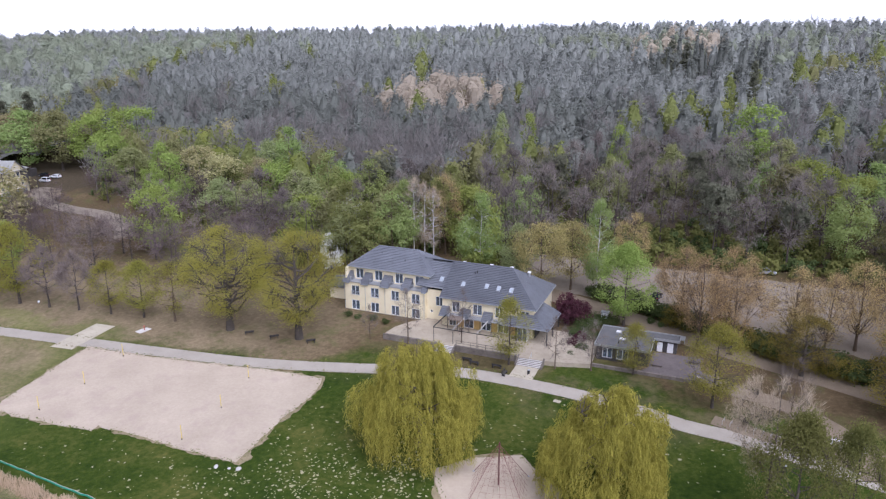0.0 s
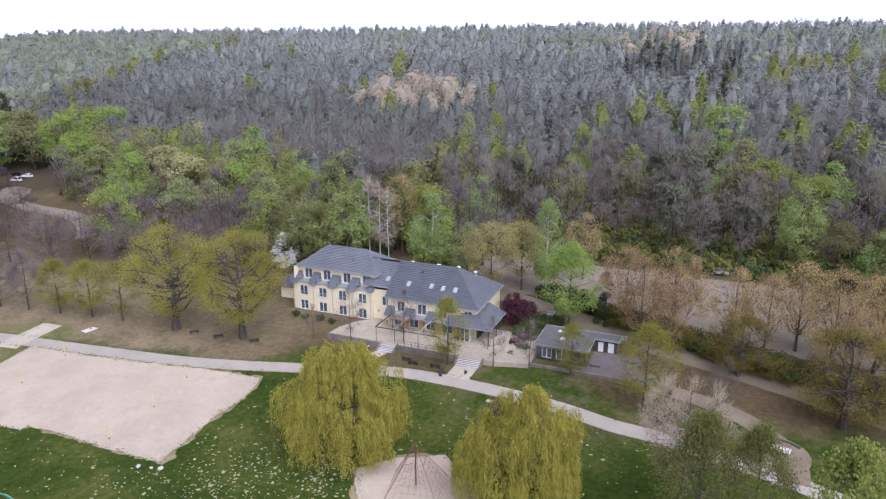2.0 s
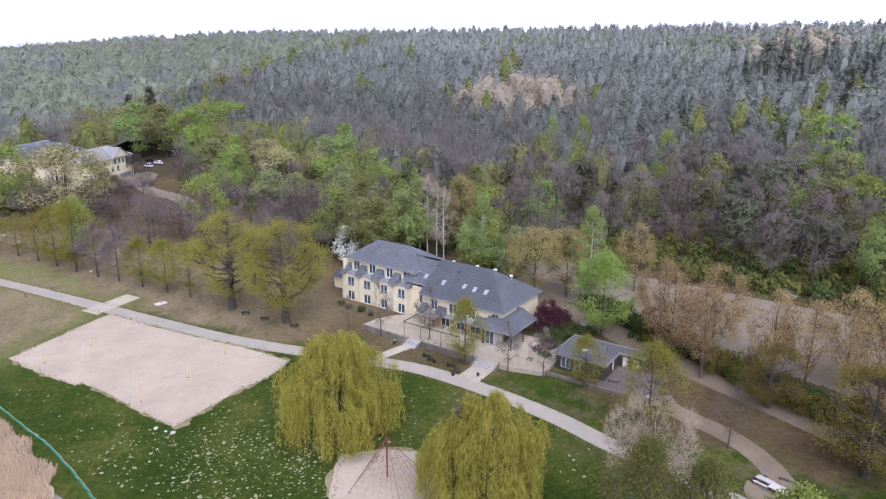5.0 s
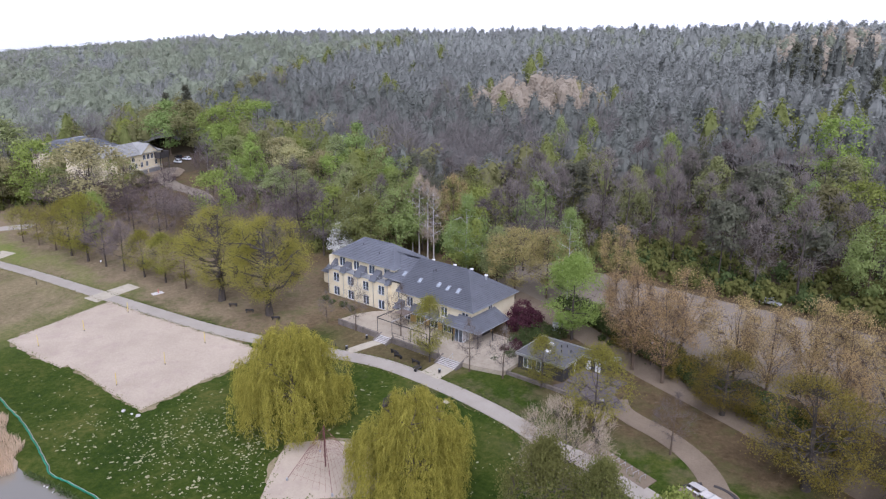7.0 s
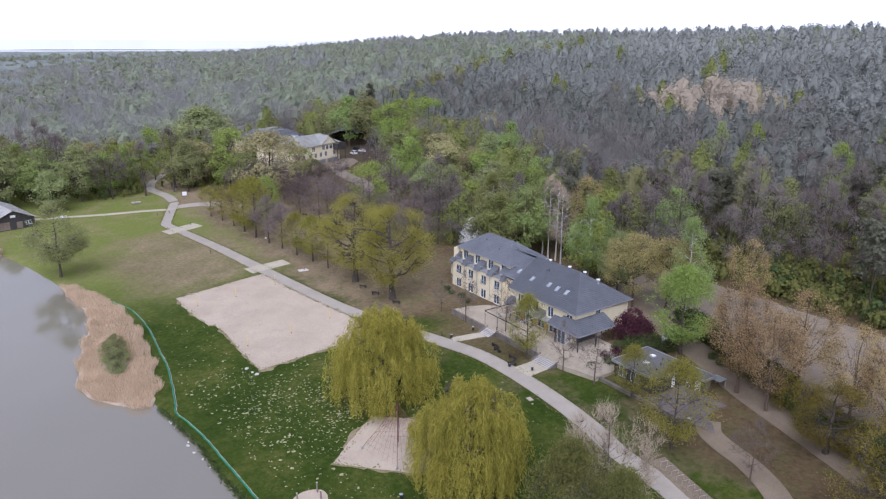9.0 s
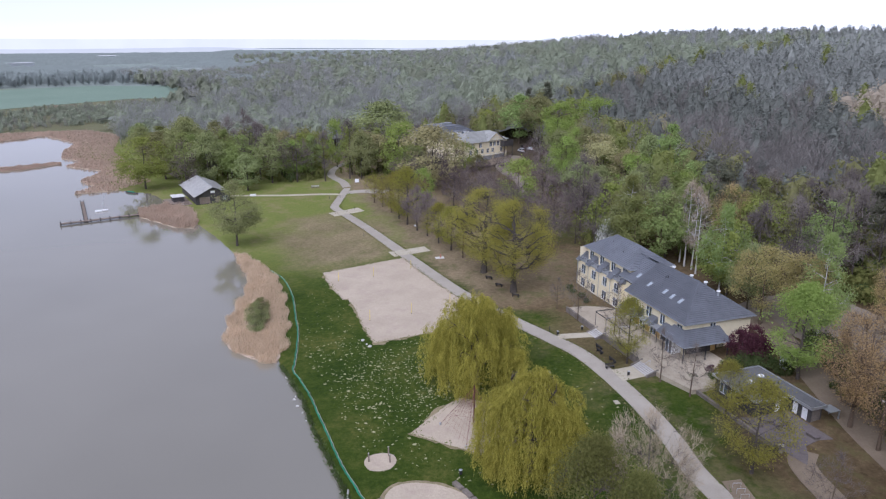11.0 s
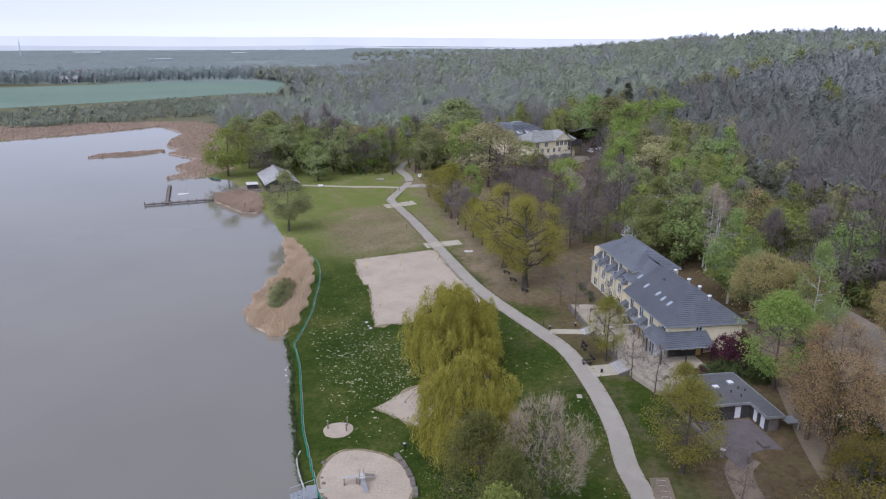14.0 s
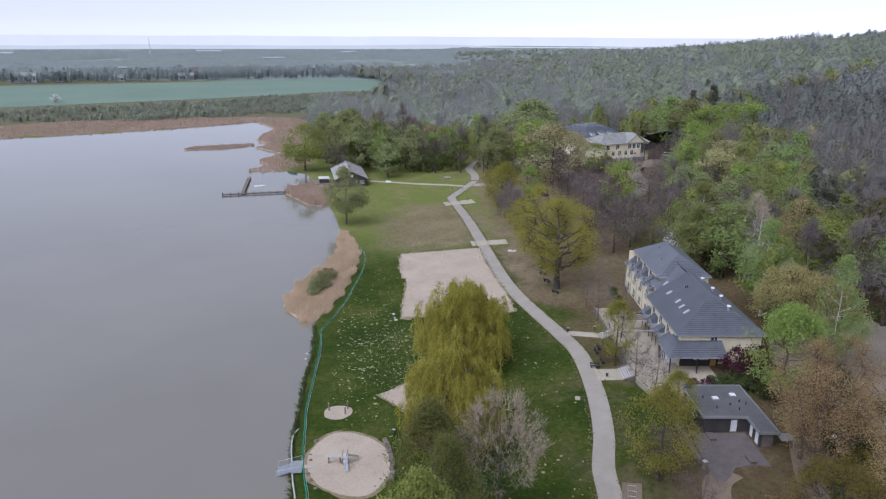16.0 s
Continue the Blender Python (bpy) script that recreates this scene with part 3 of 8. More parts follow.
drape("path_2", ribbon([(45.4, 109.2), (46.3, 106.2), (48.6, 103.8), (52.5, 100.9), (56, 97.2), (58.4, 93), (59.6, 88.5), (59.5, 84), (58, 80.5)], 3.6), "gravel", "gravelly branch path to the flat-roofed building", "path", 0.07)
drape("path_3", ribbon([(-160, 166), (-170, 170.5), (-180, 173), (-188, 176), (-198, 184), (-206, 196)], 3.4), "concrete", "pale path into the woods", "path", 0.075)
drape("path_4", ribbon([(-151, 158), (-158, 152), (-166, 143), (-175, 134), (-182, 126)], 2.4), "slab", "sandy path to the boathouse", "path", 0.085)
drape("path_5", ribbon([(-152, 160), (-147, 166), (-138, 170)], 5.0), "concrete", "pale forecourt where the paths meet", "path", 0.09)
drape("path_6", [(41.4, -17.2), (45.6, -17.5), (45.7, -11.9), (41.6, -11.9)], "slab", "pale path up to the wide terrace steps", "path", 0.08)
drape("path_7", ribbon([(-4.5, 114.5), (-1.4, 118.5), (1.2, 121.4)], 2.2), "slab", "pale path up to the narrow terrace steps", "path", 0.08)
drape("pavement_1", ribbon([(41.6, 95.7), (51.2, 88.6)], 2.6), "gravel", "paved strip for cycle stands beside the path", "pavement", 0.085)
drape("track", ribbon([to_xy(34, 20), to_xy(44, 17), to_xy(57, 12.6), to_xy(72, 6.5), to_xy(85, 2.4), to_xy(98, -2.2), to_xy(112, -8), to_xy(130, -16)], 5.4), "gravel", "brown gravel service track", "track", 0.06, 0)
drape("parking", [(28, 20), (56, 19.5), (66, 16.5), (80, 12.5), (95, 10.5), (118, 6), (124, 30), (112, 39.9), (28, 39.9)], "asphalt", "worn grey parking lot", "parking lot", 0.05, 0.5)
drape("pavement_2", [(62.6, -7.4), (70.8, -8.0), (73.2, -8.0), (76.0, -7.6), (74.4, -5.8), (72.4, -4.3), (71.9, -1.4), (72.5, 0.6), (63.9, 0.4), (63.6, -5.9)], "yard", "paved yard of the flat-roofed building", "pavement", 0.1)

for k, pts in enumerate(([(-129.1, 138.4), (-127.8, 149.6), (-121.8, 148.6), (-123.6, 137.4)], [(-77.1, 125.9), (-72.4, 135.4), (-67.9, 133.9), (-72.2, 124.5)])):
    drape(f"pavement_{3 + k}", [to_uv(*q) for q in pts], "slab", "pale concrete slab crossing the lakeside path", "pavement", 0.085)
drape("pavement_5", [to_uv(*q) for q in [(-62.6, 131.2), (-61, 132.9), (-59.6, 132.2), (-61.2, 130.4)]], "pale_stone", "small pale slab with a hydrant", "pavement", 0.09)

def margin(pts, out):
    cx, cy = sum(q[0] for q in pts) / len(pts), sum(q[1] for q in pts) / len(pts)
    return [to_uv(x + (x - cx) / math.hypot(x - cx, y - cy) * out, y + (y - cy) / math.hypot(x - cx, y - cy) * out) for x, y in pts]


drape("worn_ground", margin([(-75, 103), (-69.6, 125.6), (-52, 120), (-31, 114.6), (-21.4, 111.2), (-21.4, 107.6), (-25.0, 100.4), (-29.8, 87.4), (-40, 91.6), (-51, 96.4), (-66, 99.5)], 0.45), "worn_soil", "trampled soil round the sand court", "soil", 0.04, 0.8, seed=14)
drape("worn_ground", margin([(1.6, 72.5), (-0.6, 80), (-1.2, 85.3), (4.5, 88), (11.2, 88.4), (15.6, 80.3), (15.2, 77.2), (8, 74.6)], 0.4), "worn_soil", "trampled soil round the sand under the net", "soil", 0.04, 0.5, seed=15)
drape("worn_ground", margin([(19.2 + 8.2 * math.cos(a) * (1 + 0.05 * math.cos(4 * a)), 62.4 + 6.0 * math.sin(a)) for a in [i * math.pi / 18 for i in range(36)]], 0.6), "worn_soil", "trampled soil round the playground sand", "soil", 0.04, 0.3, seed=16)
drape("sand_court", [to_uv(*q) for q in [(-75, 103), (-69.6, 125.6), (-52, 120), (-31, 114.6), (-21.4, 111.2), (-21.4, 107.6), (-25.0, 100.4), (-29.8, 87.4), (-40, 91.6), (-51, 96.4), (-54.5, 97.6), (-55, 96.2), (-66, 99.5)]], "sand", "pale beach volleyball sand with worn edges", "sand court", 0.07, 0.35, seed=4)
drape("sand_pit", [to_uv(*q) for q in [(1.6, 72.5), (-0.6, 80), (-1.2, 85.3), (4.5, 88), (11.2, 88.4), (15.6, 80.3), (15.2, 77.2), (8, 74.6)]], "sand", "pale sand under the climbing net", "sand pit", 0.07, 0.2, seed=5)
ring = [(19.2 + 8.2 * math.cos(a) * (1 + 0.05 * math.cos(4 * a)), 62.4 + 6.0 * math.sin(a)) for a in [i * math.pi / 18 for i in range(36)]]
drape("sand_pit_2", [to_uv(*q) for q in ring], "sand", "round pale sand of the playground", "sand pit", 0.07, 0.1, seed=6)
drape("sand_pit_3", [to_uv(4.5 + 2.3 * math.cos(i * math.pi / 10), 64.5 + 2.4 * math.sin(i * math.pi / 10)) for i in range(20)], "sand", "small round sandy patch", "sand pit", 0.07, 0.15, seed=7)
plaza = [(58.5 + 4.2 * math.cos(i * math.pi / 12), 86.6 + 4.2 * math.sin(i * math.pi / 12)) for i in range(24)]
drape("pavement_6", [to_uv(*q) for q in plaza], "gravel", "round gravel place of the table tennis table", "pavement", 0.095)

# pale patches scattered in the lawn
rng = np.random.default_rng(5)
V, F = [], []
def mound(x, y, r, flat, a0):
    z = ground_z(x, y) + 0.02
    k, base = 7, len(V)
    V.append((x, y, z + r * 0.05))
    for i in range(k):
        a = 2 * math.pi * i / k
        q = r * rng.uniform(0.7, 1.25)
        dx, dy = q * math.cos(a), q * flat * math.sin(a)
        V.append((x + dx * math.cos(a0) - dy * math.sin(a0), y + dx * math.sin(a0) + dy * math.cos(a0), z))
    F.extend([(base, base + 1 + i, base + 1 + (i + 1) % k) for i in range(k)])
count = 0
while count < 1700:
    if rng.random() < 0.6:
        x, y = rng.normal(-12, 15), rng.normal(81, 8)
    else:
        x, y = rng.uniform(-70, 60), rng.uniform(60, 112)
    u, v = to_uv(x, y)
    if shore_distance(x, y)[0] < 5 or v > -22 or (-76 < x < -26 and y > 87 and v > -56 + 0.0 * x) or (0 < x < 16 and 72 < y < 89) or (10 < x < 29 and y < 70):
        continue
    mound(x, y, rng.choice([0.09, 0.13, 0.18, 0.24, 0.34], p=[.27, .3, .22, .14, .07]), rng.uniform(0.4, 0.8), rng.uniform(0, 3))
    count += 1
patches = new("pale_sand_patches", raw_mesh("pale_sand_patches", V, F, "pale_spot"))
tagged(patches, "small pale patches scattered in the lawn", "patches", kind="stuff")


# loose tufts that fray the edges of sand and paths
tg = np.random.default_rng(14)
EDGES = [[(-75, 103), (-69.6, 125.6), (-52, 120), (-31, 114.6), (-21.4, 111.2), (-21.4, 107.6), (-25, 100.4), (-29.8, 87.4), (-51, 96.4), (-55, 96.2), (-75, 103)], [(1.6, 72.5), (-1.2, 85.3), (4.5, 88), (11.2, 88.4), (15.6, 80.3), (15.2, 77.2), (1.6, 72.5)], [(q[0] + 1.0, q[1] + 1.7) for q in PATH], [(q[0] - 0.9, q[1] - 1.7) for q in PATH]]
at = []
for line_ in EDGES:
    for (ax, ay), (bx, by) in zip(line_, line_[1:]):
        k = int(math.hypot(bx - ax, by - ay) * 6)
        f_ = tg.uniform(0, 1, k)
        for q in f_:
            at.append((ax + (bx - ax) * q + tg.normal(0, 0.3), ay + (by - ay) * q + tg.normal(0, 0.3)))
at = np.array(at)
zz = land(*to_uv(at[:, 0], at[:, 1])) + 0.05
ang = tg.uniform(0, np.pi, len(at))
hw = np.stack([np.cos(ang), np.sin(ang), np.zeros(len(at))], -1) * tg.uniform(0.05, 0.2, (len(at), 1))
base = np.stack([at[:, 0], at[:, 1], zz], -1)
tip = base + np.stack([tg.normal(0, 0.12, len(at)), tg.normal(0, 0.12, len(at)), tg.uniform(0.04, 0.12, len(at))], -1)
tv = np.stack([base - hw, base + hw, tip + hw * 0.7, tip - hw * 0.7], 1).reshape(-1, 3)
half = len(at) // 2
tagged(new("grass_tufts", raw_mesh("grass_tufts", tv[:4 * half], np.arange(4 * half).reshape(-1, 4), "grass")), "green grass tufts along sand and path edges", "grass", kind="stuff")
tagged(new("grass_tufts", raw_mesh("dry_tufts", tv[4 * half:], np.arange(4 * (len(at) - half)).reshape(-1, 4), "dry_grass")), "dry brownish grass tufts along the path edges", "grass", kind="stuff")


# ---- trees ----
def tubes(p0, p1, r0, r1, sides=3):
    """Many tapered rods in one go."""
    p0, p1 = np.asarray(p0, float), np.asarray(p1, float)
    d = p1 - p0
    d = d / np.maximum(np.linalg.norm(d, axis=1, keepdims=True), 1e-6)
    ref = np.where(np.abs(d[:, 2:3]) > 0.9, [[1.0, 0, 0]], [[0, 0, 1.0]])
    a = np.cross(d, ref)
    a /= np.linalg.norm(a, axis=1, keepdims=True)
    b = np.cross(d, a)
    ang = 2 * np.pi * np.arange(sides) / sides
    off = a[:, None] * np.cos(ang)[None, :, None] + b[:, None] * np.sin(ang)[None, :, None]
    v = np.concatenate([p0[:, None] + off * np.asarray(r0).reshape(-1, 1, 1), p1[:, None] + off * np.asarray(r1).reshape(-1, 1, 1)], 1)
    n_ = len(p0)
    i = np.arange(sides)
    f = np.stack([i, (i + 1) % sides, (i + 1) % sides + sides, i + sides], -1)
    return v.reshape(-1, 3), (f[None] + (np.arange(n_) * 2 * sides)[:, None, None]).reshape(-1, 4)


def cards(rng, at, size, stretch=1.5, droop=0.0, flat=0.0, out=None):
    """Small leaf sprays with random facing round the points."""
    n_ = len(at)
    a = rng.normal(size=(n_, 3))
    a[:, 2] = a[:, 2] * (1 - flat) - droop * np.abs(a[:, 2]) * 2
    a /= np.linalg.norm(a, axis=1, keepdims=True)
    if out is not None:
        out = out / np.maximum(np.linalg.norm(out, axis=1, keepdims=True), 1e-3) + rng.normal(0, 0.6, (n_, 3))
        a = np.cross(out, a)
        a /= np.linalg.norm(a, axis=1, keepdims=True)
        b = np.cross(out, a)
    else:
        b = np.cross(a, rng.normal(size=(n_, 3)))
    b /= np.linalg.norm(b, axis=1, keepdims=True)
    s = np.asarray(size) * rng.uniform(0.6, 1.4, (n_, 1))
    a, b = a * s * stretch / 2, b * s / 2
    v = np.stack([at - a, at + a * 0.6 - b, at + a * 0.6 + b], 1)
    return v.reshape(-1, 3), np.arange(3 * n_).reshape(-1, 3)


def ribbons(rng, p0, p1, w0, w1):
    """Many thin flat strips, for twigs."""
    d = p1 - p0
    s = np.cross(d, rng.normal(size=d.shape))
    s /= np.maximum(np.linalg.norm(s, axis=1, keepdims=True), 1e-6)
    v = np.stack([p0 - s * w0, p0 + s * w0, p1 + s * w1, p1 - s * w1], 1)
    return v.reshape(-1, 3), np.arange(4 * len(p0)).reshape(-1, 4)


def join(*meshes):
    vs_, fs_, k = [], [], 0
    for v, f in meshes:
        vs_.append(v)
        fs_.append(np.asarray(f) + k)
        k += len(v)
    return np.concatenate(vs_), np.concatenate(fs_)


SHAPES = {
    "round": lambda t: np.sqrt(np.clip(1 - (2 * t - 1) ** 2, 0, 1)) ** 0.8,
    "oval": lambda t: np.sin(np.pi * np.clip(t, 0, 1) ** 0.8) ** 0.8,
    "broad": lambda t: np.clip(t, 0, 1) ** 0.35 * np.clip(1 - t ** 3.5, 0, 1) ** 0.6,
    "cone": lambda t: np.clip(1 - t, 0, 1) ** 0.75 * np.minimum(1, t * 5 + 0.15),
    "top": lambda t: np.sqrt(np.clip(1 - (1.7 * t - 0.85) ** 2, 0, 1)),
}


def grow(seed, h, r, bare=0.25, shape="round", limbs=9, tips=220, leaves=12, size=0.45, clump=0.7, twigs=3, twig=0.9, trunk=0.25, thick=1.0, droop=0.0, flat=0.0, twig_w=0.025, up=0.35, shell=0.12, lite=False):
    """Wood and foliage of one tree of height h and crown radius r, its foot at the origin."""
    rng = np.random.default_rng(seed)
    env = SHAPES[shape]
    wood = []
    lean = rng.normal(0, 0.02, 2)
    hs = np.linspace(0, 0.9, 7)
    line = np.stack([lean[0] * h * hs + rng.normal(0, 0.08, 7) * hs * 2, lean[1] * h * hs + rng.normal(0, 0.08, 7) * hs * 2, h * hs], -1)
    line[0] = 0
    line[0, 2] = -0.3
    rad = trunk * (1 - hs * 0.95)
    rad[0] *= 1.35
    wood.append(tubes(line[:-1], line[1:], rad[:-1], rad[1:], 5 if lite else 7))
    # limbs
    lt = np.sort(rng.uniform(0.12, 0.85, limbs))
    la = np.arange(limbs) * 2.4 + rng.uniform(-0.5, 0.5, limbs)
    lr = r * env(lt) * rng.uniform(0.55, 0.85, limbs)
    z1 = h * (bare + (1 - bare) * lt)
    end = np.stack([lr * np.cos(la), lr * np.sin(la), z1], -1)
    z0 = np.clip(z1 - lr * up * rng.uniform(0.7, 1.6, limbs), h * bare * 0.8, h * 0.85)
    start = np.stack([np.interp(z0, line[:, 2], line[:, 0]), np.interp(z0, line[:, 2], line[:, 1]), z0], -1)
    bend = (start + end) / 2 + rng.normal(0, 0.06 * r, (limbs, 3)) + [0, 0, -0.04 * r]
    lw = trunk * 0.42 * thick * (1 - lt * 0.6)
    wood.append(tubes(start, bend, lw, lw * 0.65, 3 if lite else 5))
    wood.append(tubes(bend, end, lw * 0.65, lw * 0.3, 3 if lite else 4))
    # tips, thicker towards the outside, in uneven masses
    k = tips * 4
    t = rng.uniform(0.0, 1.0, k)
    ang = rng.uniform(0, 2 * np.pi, k)
    q = np.sqrt(rng.uniform(shell, 1.0, k))
    lump = 1 + 0.22 * np.sin(3 * ang + seed) * np.cos(7 * t + seed) + 0.14 * np.sin(5 * ang + 9 * t)
    rr = r * env(t) * q * lump
    pts = np.stack([rr * np.cos(ang), rr * np.sin(ang), h * (bare + (1 - bare) * t)], -1)
    keep = np.sin(pts[:, 0] * 6.3 / r * 1.3 + seed) + np.sin(pts[:, 1] * 6.3 / r * 1.2 + 2) + np.sin(pts[:, 2] * 9 / h + seed) + rng.normal(0, 1.0, k)
    keep += 1.2 * (q > 0.75)
    pts = pts[np.argsort(-keep)[:tips]]
    # each tip springs from the nearest limb or the trunk
    nodes = np.concatenate([start * 0.5 + bend * 0.5, bend, (bend + end) / 2, end, line[2:]])
    cost = np.linalg.norm(pts[:, None] - nodes[None], axis=2) + 0.5 * np.maximum(0, nodes[None, :, 2] - pts[:, None, 2])
    root = nodes[np.argmin(cost, 1)]
    mid = root * 0.45 + pts * 0.55 + rng.normal(0, 0.05 * r, pts.shape)
    bw = trunk * 0.13 * thick
    if lite:
        wood.append(ribbons(rng, root, mid, bw, bw * 0.6))
        wood.append(ribbons(rng, mid, pts, bw * 0.6, bw * 0.3))
    else:
        wood.append(tubes(root, mid, np.full(tips, bw), np.full(tips, bw * 0.6), 3))
        wood.append(tubes(mid, pts, np.full(tips, bw * 0.6), np.full(tips, bw * 0.3), 3))
    fol = []
    if twigs:
        base = np.repeat(np.concatenate([pts, mid]), twigs, 0)
        out = base - np.array([0, 0, h * (bare + (1 - bare) * 0.3)])
        out /= np.maximum(np.linalg.norm(out, axis=1, keepdims=True), 0.1)
        d = out * 0.6 + rng.normal(0, 0.55, base.shape) + [0, 0, 0.3 - droop]
        d /= np.linalg.norm(d, axis=1, keepdims=True)
        tip = base + d * twig * rng.uniform(0.5, 1.4, (len(base), 1))
        fol.append(ribbons(rng, base, tip, twig_w, twig_w * 0.4))
    if leaves:
        at = np.repeat(pts, leaves, 0) + rng.normal(0, clump, (tips * leaves, 3)) * [1, 1, 0.75] - [0, 0, droop * clump]
        out = (at - [0, 0, h * (bare + (1 - bare) * 0.35)]) / r + (at - np.repeat(pts, leaves, 0)) / (clump * 1.5) if lite else None
        fol.append(cards(rng, at, size, 1.5, droop, flat, out))
    return join(*wood), fol


def tri(mesh):
    """The same mesh of quads in triangles."""
    v, f = mesh
    return v, np.concatenate([f[:, [0, 1, 2]], f[:, [0, 2, 3]]])


def tree_meshes(name, bark, foliage, seed, h, r, **kw):
    wood, fol = grow(seed, h, r, **kw)
    if kw.get("leaves", 12) and len(fol) == 2:
        wood = join(wood, fol[0])
        fol = fol[1:]
    return raw_mesh(name + "_trunk", *wood, bark), raw_mesh(name + "_crown", *join(*fol), foliage)


def plant(meshes, x, y, scale=1.0, turn=0.0, label="", category="tree", name="tree", group="", tall=1.0, z=None):
    ob = thing(name, label, category, Matrix.Translation((x, y, ground_z(x, y) - 0.05 if z is None else z)) @ Matrix.Rotation(turn, 4, "Z") @ Matrix.Diagonal((scale, scale, scale * tall, 1)), group)
    for nm, me in zip(("trunk", "crown"), meshes):
        o = new(nm, me)
        o.parent = ob
    return ob


def willow(seed, h, r, strands):
    """A weeping willow: a short stout trunk, arching limbs and hanging withes."""
    rng = np.random.default_rng(seed)
    (wv, wf), _ = grow(seed, h * 0.93, r * 0.72, bare=0.22, shape="round", limbs=14, tips=120, leaves=0, twigs=0, trunk=0.55, up=0.8)
    # withes start on lumps of the crown and hang down
    lumps = [(0, 0, h * 0.9, r * 0.3), (r * 0.2, -r * 0.1, h * 0.97, r * 0.2)]
    for ring_, (q0, z0_, size_, n_) in enumerate(((0.36, 0.84, 0.25, 6), (0.64, 0.70, 0.25, 9), (0.78, 0.48, 0.22, 12))):
        for i in range(n_):
            a = (i + 0.5 * ring_) * 2 * math.pi / n_ + rng.uniform(-0.25, 0.25)
            q = r * (q0 + rng.uniform(-0.13, 0.13))
            lumps.append((q * math.cos(a), q * math.sin(a), h * (z0_ + rng.uniform(-0.09, 0.09)), r * size_ * rng.uniform(0.7, 1.35)))
    lumps = np.array(lumps)
    # withes hang in bundles, so that gaps open between them
    bundle = 7
    nb = strands // bundle
    strands = nb * bundle
    who = rng.integers(0, len(lumps), nb)
    d = rng.normal(size=(nb, 3))
    d[:, 2] = np.abs(d[:, 2]) * 0.8 - 0.1
    d /= np.linalg.norm(d, axis=1, keepdims=True)
    top = lumps[who, :3] + d * lumps[who, 3:4] * rng.uniform(0.8, 1.1, (nb, 1)) - [0, 0, 1.2]
    top = np.repeat(top, bundle, 0) + rng.normal(0, 0.2, (strands, 3))
    out = top[:, :2] / np.maximum(np.linalg.norm(top[:, :2], axis=1, keepdims=True), 0.4)
    dist = np.linalg.norm(top[:, :2], axis=1) / r
    drop = np.clip(np.repeat(rng.gamma(4.0, 0.056 * h, nb), bundle) * rng.uniform(0.75, 1.15, strands) * (0.6 + dist * 0.7), 1.2, None)
    gap = 0.4 + 1.3 * (np.sin(np.arctan2(top[:, 1], top[:, 0]) * 5 + seed) * 0.5 + 0.5) + rng.uniform(0, 0.8, strands)
    long = (dist > 0.42) & np.repeat(rng.random(nb) < 0.55, bundle)
    drop = np.where(long, top[:, 2] - rng.uniform(0.3, 1.6, strands), drop)
    drop = np.maximum(np.minimum(drop, top[:, 2] - gap), 0.4)
    n_seg = 6
    fol = []
    sway = np.repeat(rng.normal(0, 0.22, (nb, 2)), bundle, 0) + rng.normal(0, 0.06, (strands, 2))
    for i in range(n_seg):
        def at(t):
            p = top.copy()
            p[:, :2] += out * (0.9 * np.sqrt(t) - 0.25 * t) + sway * t * 2
            p[:, 2] -= drop * t - 0.9 * math.sin(math.pi * min(1, t * 2.2)) * 0.5
            return p
        a, b = at(i / n_seg), at((i + 1) / n_seg)
        for rep in range(3):
            f = rng.uniform(0, 1, (strands, 1))
            c = a + (b - a) * f + rng.normal(0, 0.17, (strands, 3))
            dirn = (b - a) / np.maximum(np.linalg.norm(b - a, axis=1, keepdims=True), 1e-3) + rng.normal(0, 0.42, (strands, 3))
            side = np.cross(dirn, rng.normal(size=(strands, 3)))
            side /= np.linalg.norm(side, axis=1, keepdims=True)
            ln = rng.uniform(0.35, 0.8, (strands, 1))
            w = rng.uniform(0.02, 0.045, (strands, 1))
            v = np.stack([c - dirn * ln / 2, c - side * w, c + dirn * ln / 2, c + side * w], 1)
            fol.append((v.reshape(-1, 3), np.arange(4 * strands).reshape(-1, 4)))
    return raw_mesh("willow_trunk", wv, wf, "bark"), raw_mesh("willow_crown", *join(*fol), "willow")


plant(willow(11, 17.0, 8.9, 4600), -3.6, 91.2, label="weeping willow with hanging yellow-green withes on the lawn", name="willow_tree", group="willows")
plant(willow(12, 16.8, 7.4, 4200), 20.8, 78.6, label="weeping willow in yellow-green leaf beside the climbing net", name="willow_tree", group="willows")

OAK = [tree_meshes("oak", "oak_bark", "oak", s_, 21.2, 10.8, bare=0.21, shape="broad", limbs=26, tips=230, leaves=150, size=0.150, clump=0.92, twigs=0, trunk=0.7, thick=1.25, up=0.45, shell=0.35) for s_ in (21, 22)]
plant(OAK[0], -43.1, 131.0, label="large oak with sparse yellow-green spring leaves", name="oak_tree", group="large oaks")
plant(OAK[1], -28.2, 126.3, 1.0, 1.0, label="large oak with dark spreading limbs and thin yellow-green leaves", name="oak_tree", group="large oaks")
SPREAD = tree_meshes("spreading_oak", "oak_bark", "dark_oak", 24, 15, 10.0, bare=0.2, shape="broad", limbs=24, tips=440, leaves=48, size=0.150, clump=0.7, twigs=2, twig=1.2, trunk=0.55, thick=0.8, up=0.35, shell=0.3)
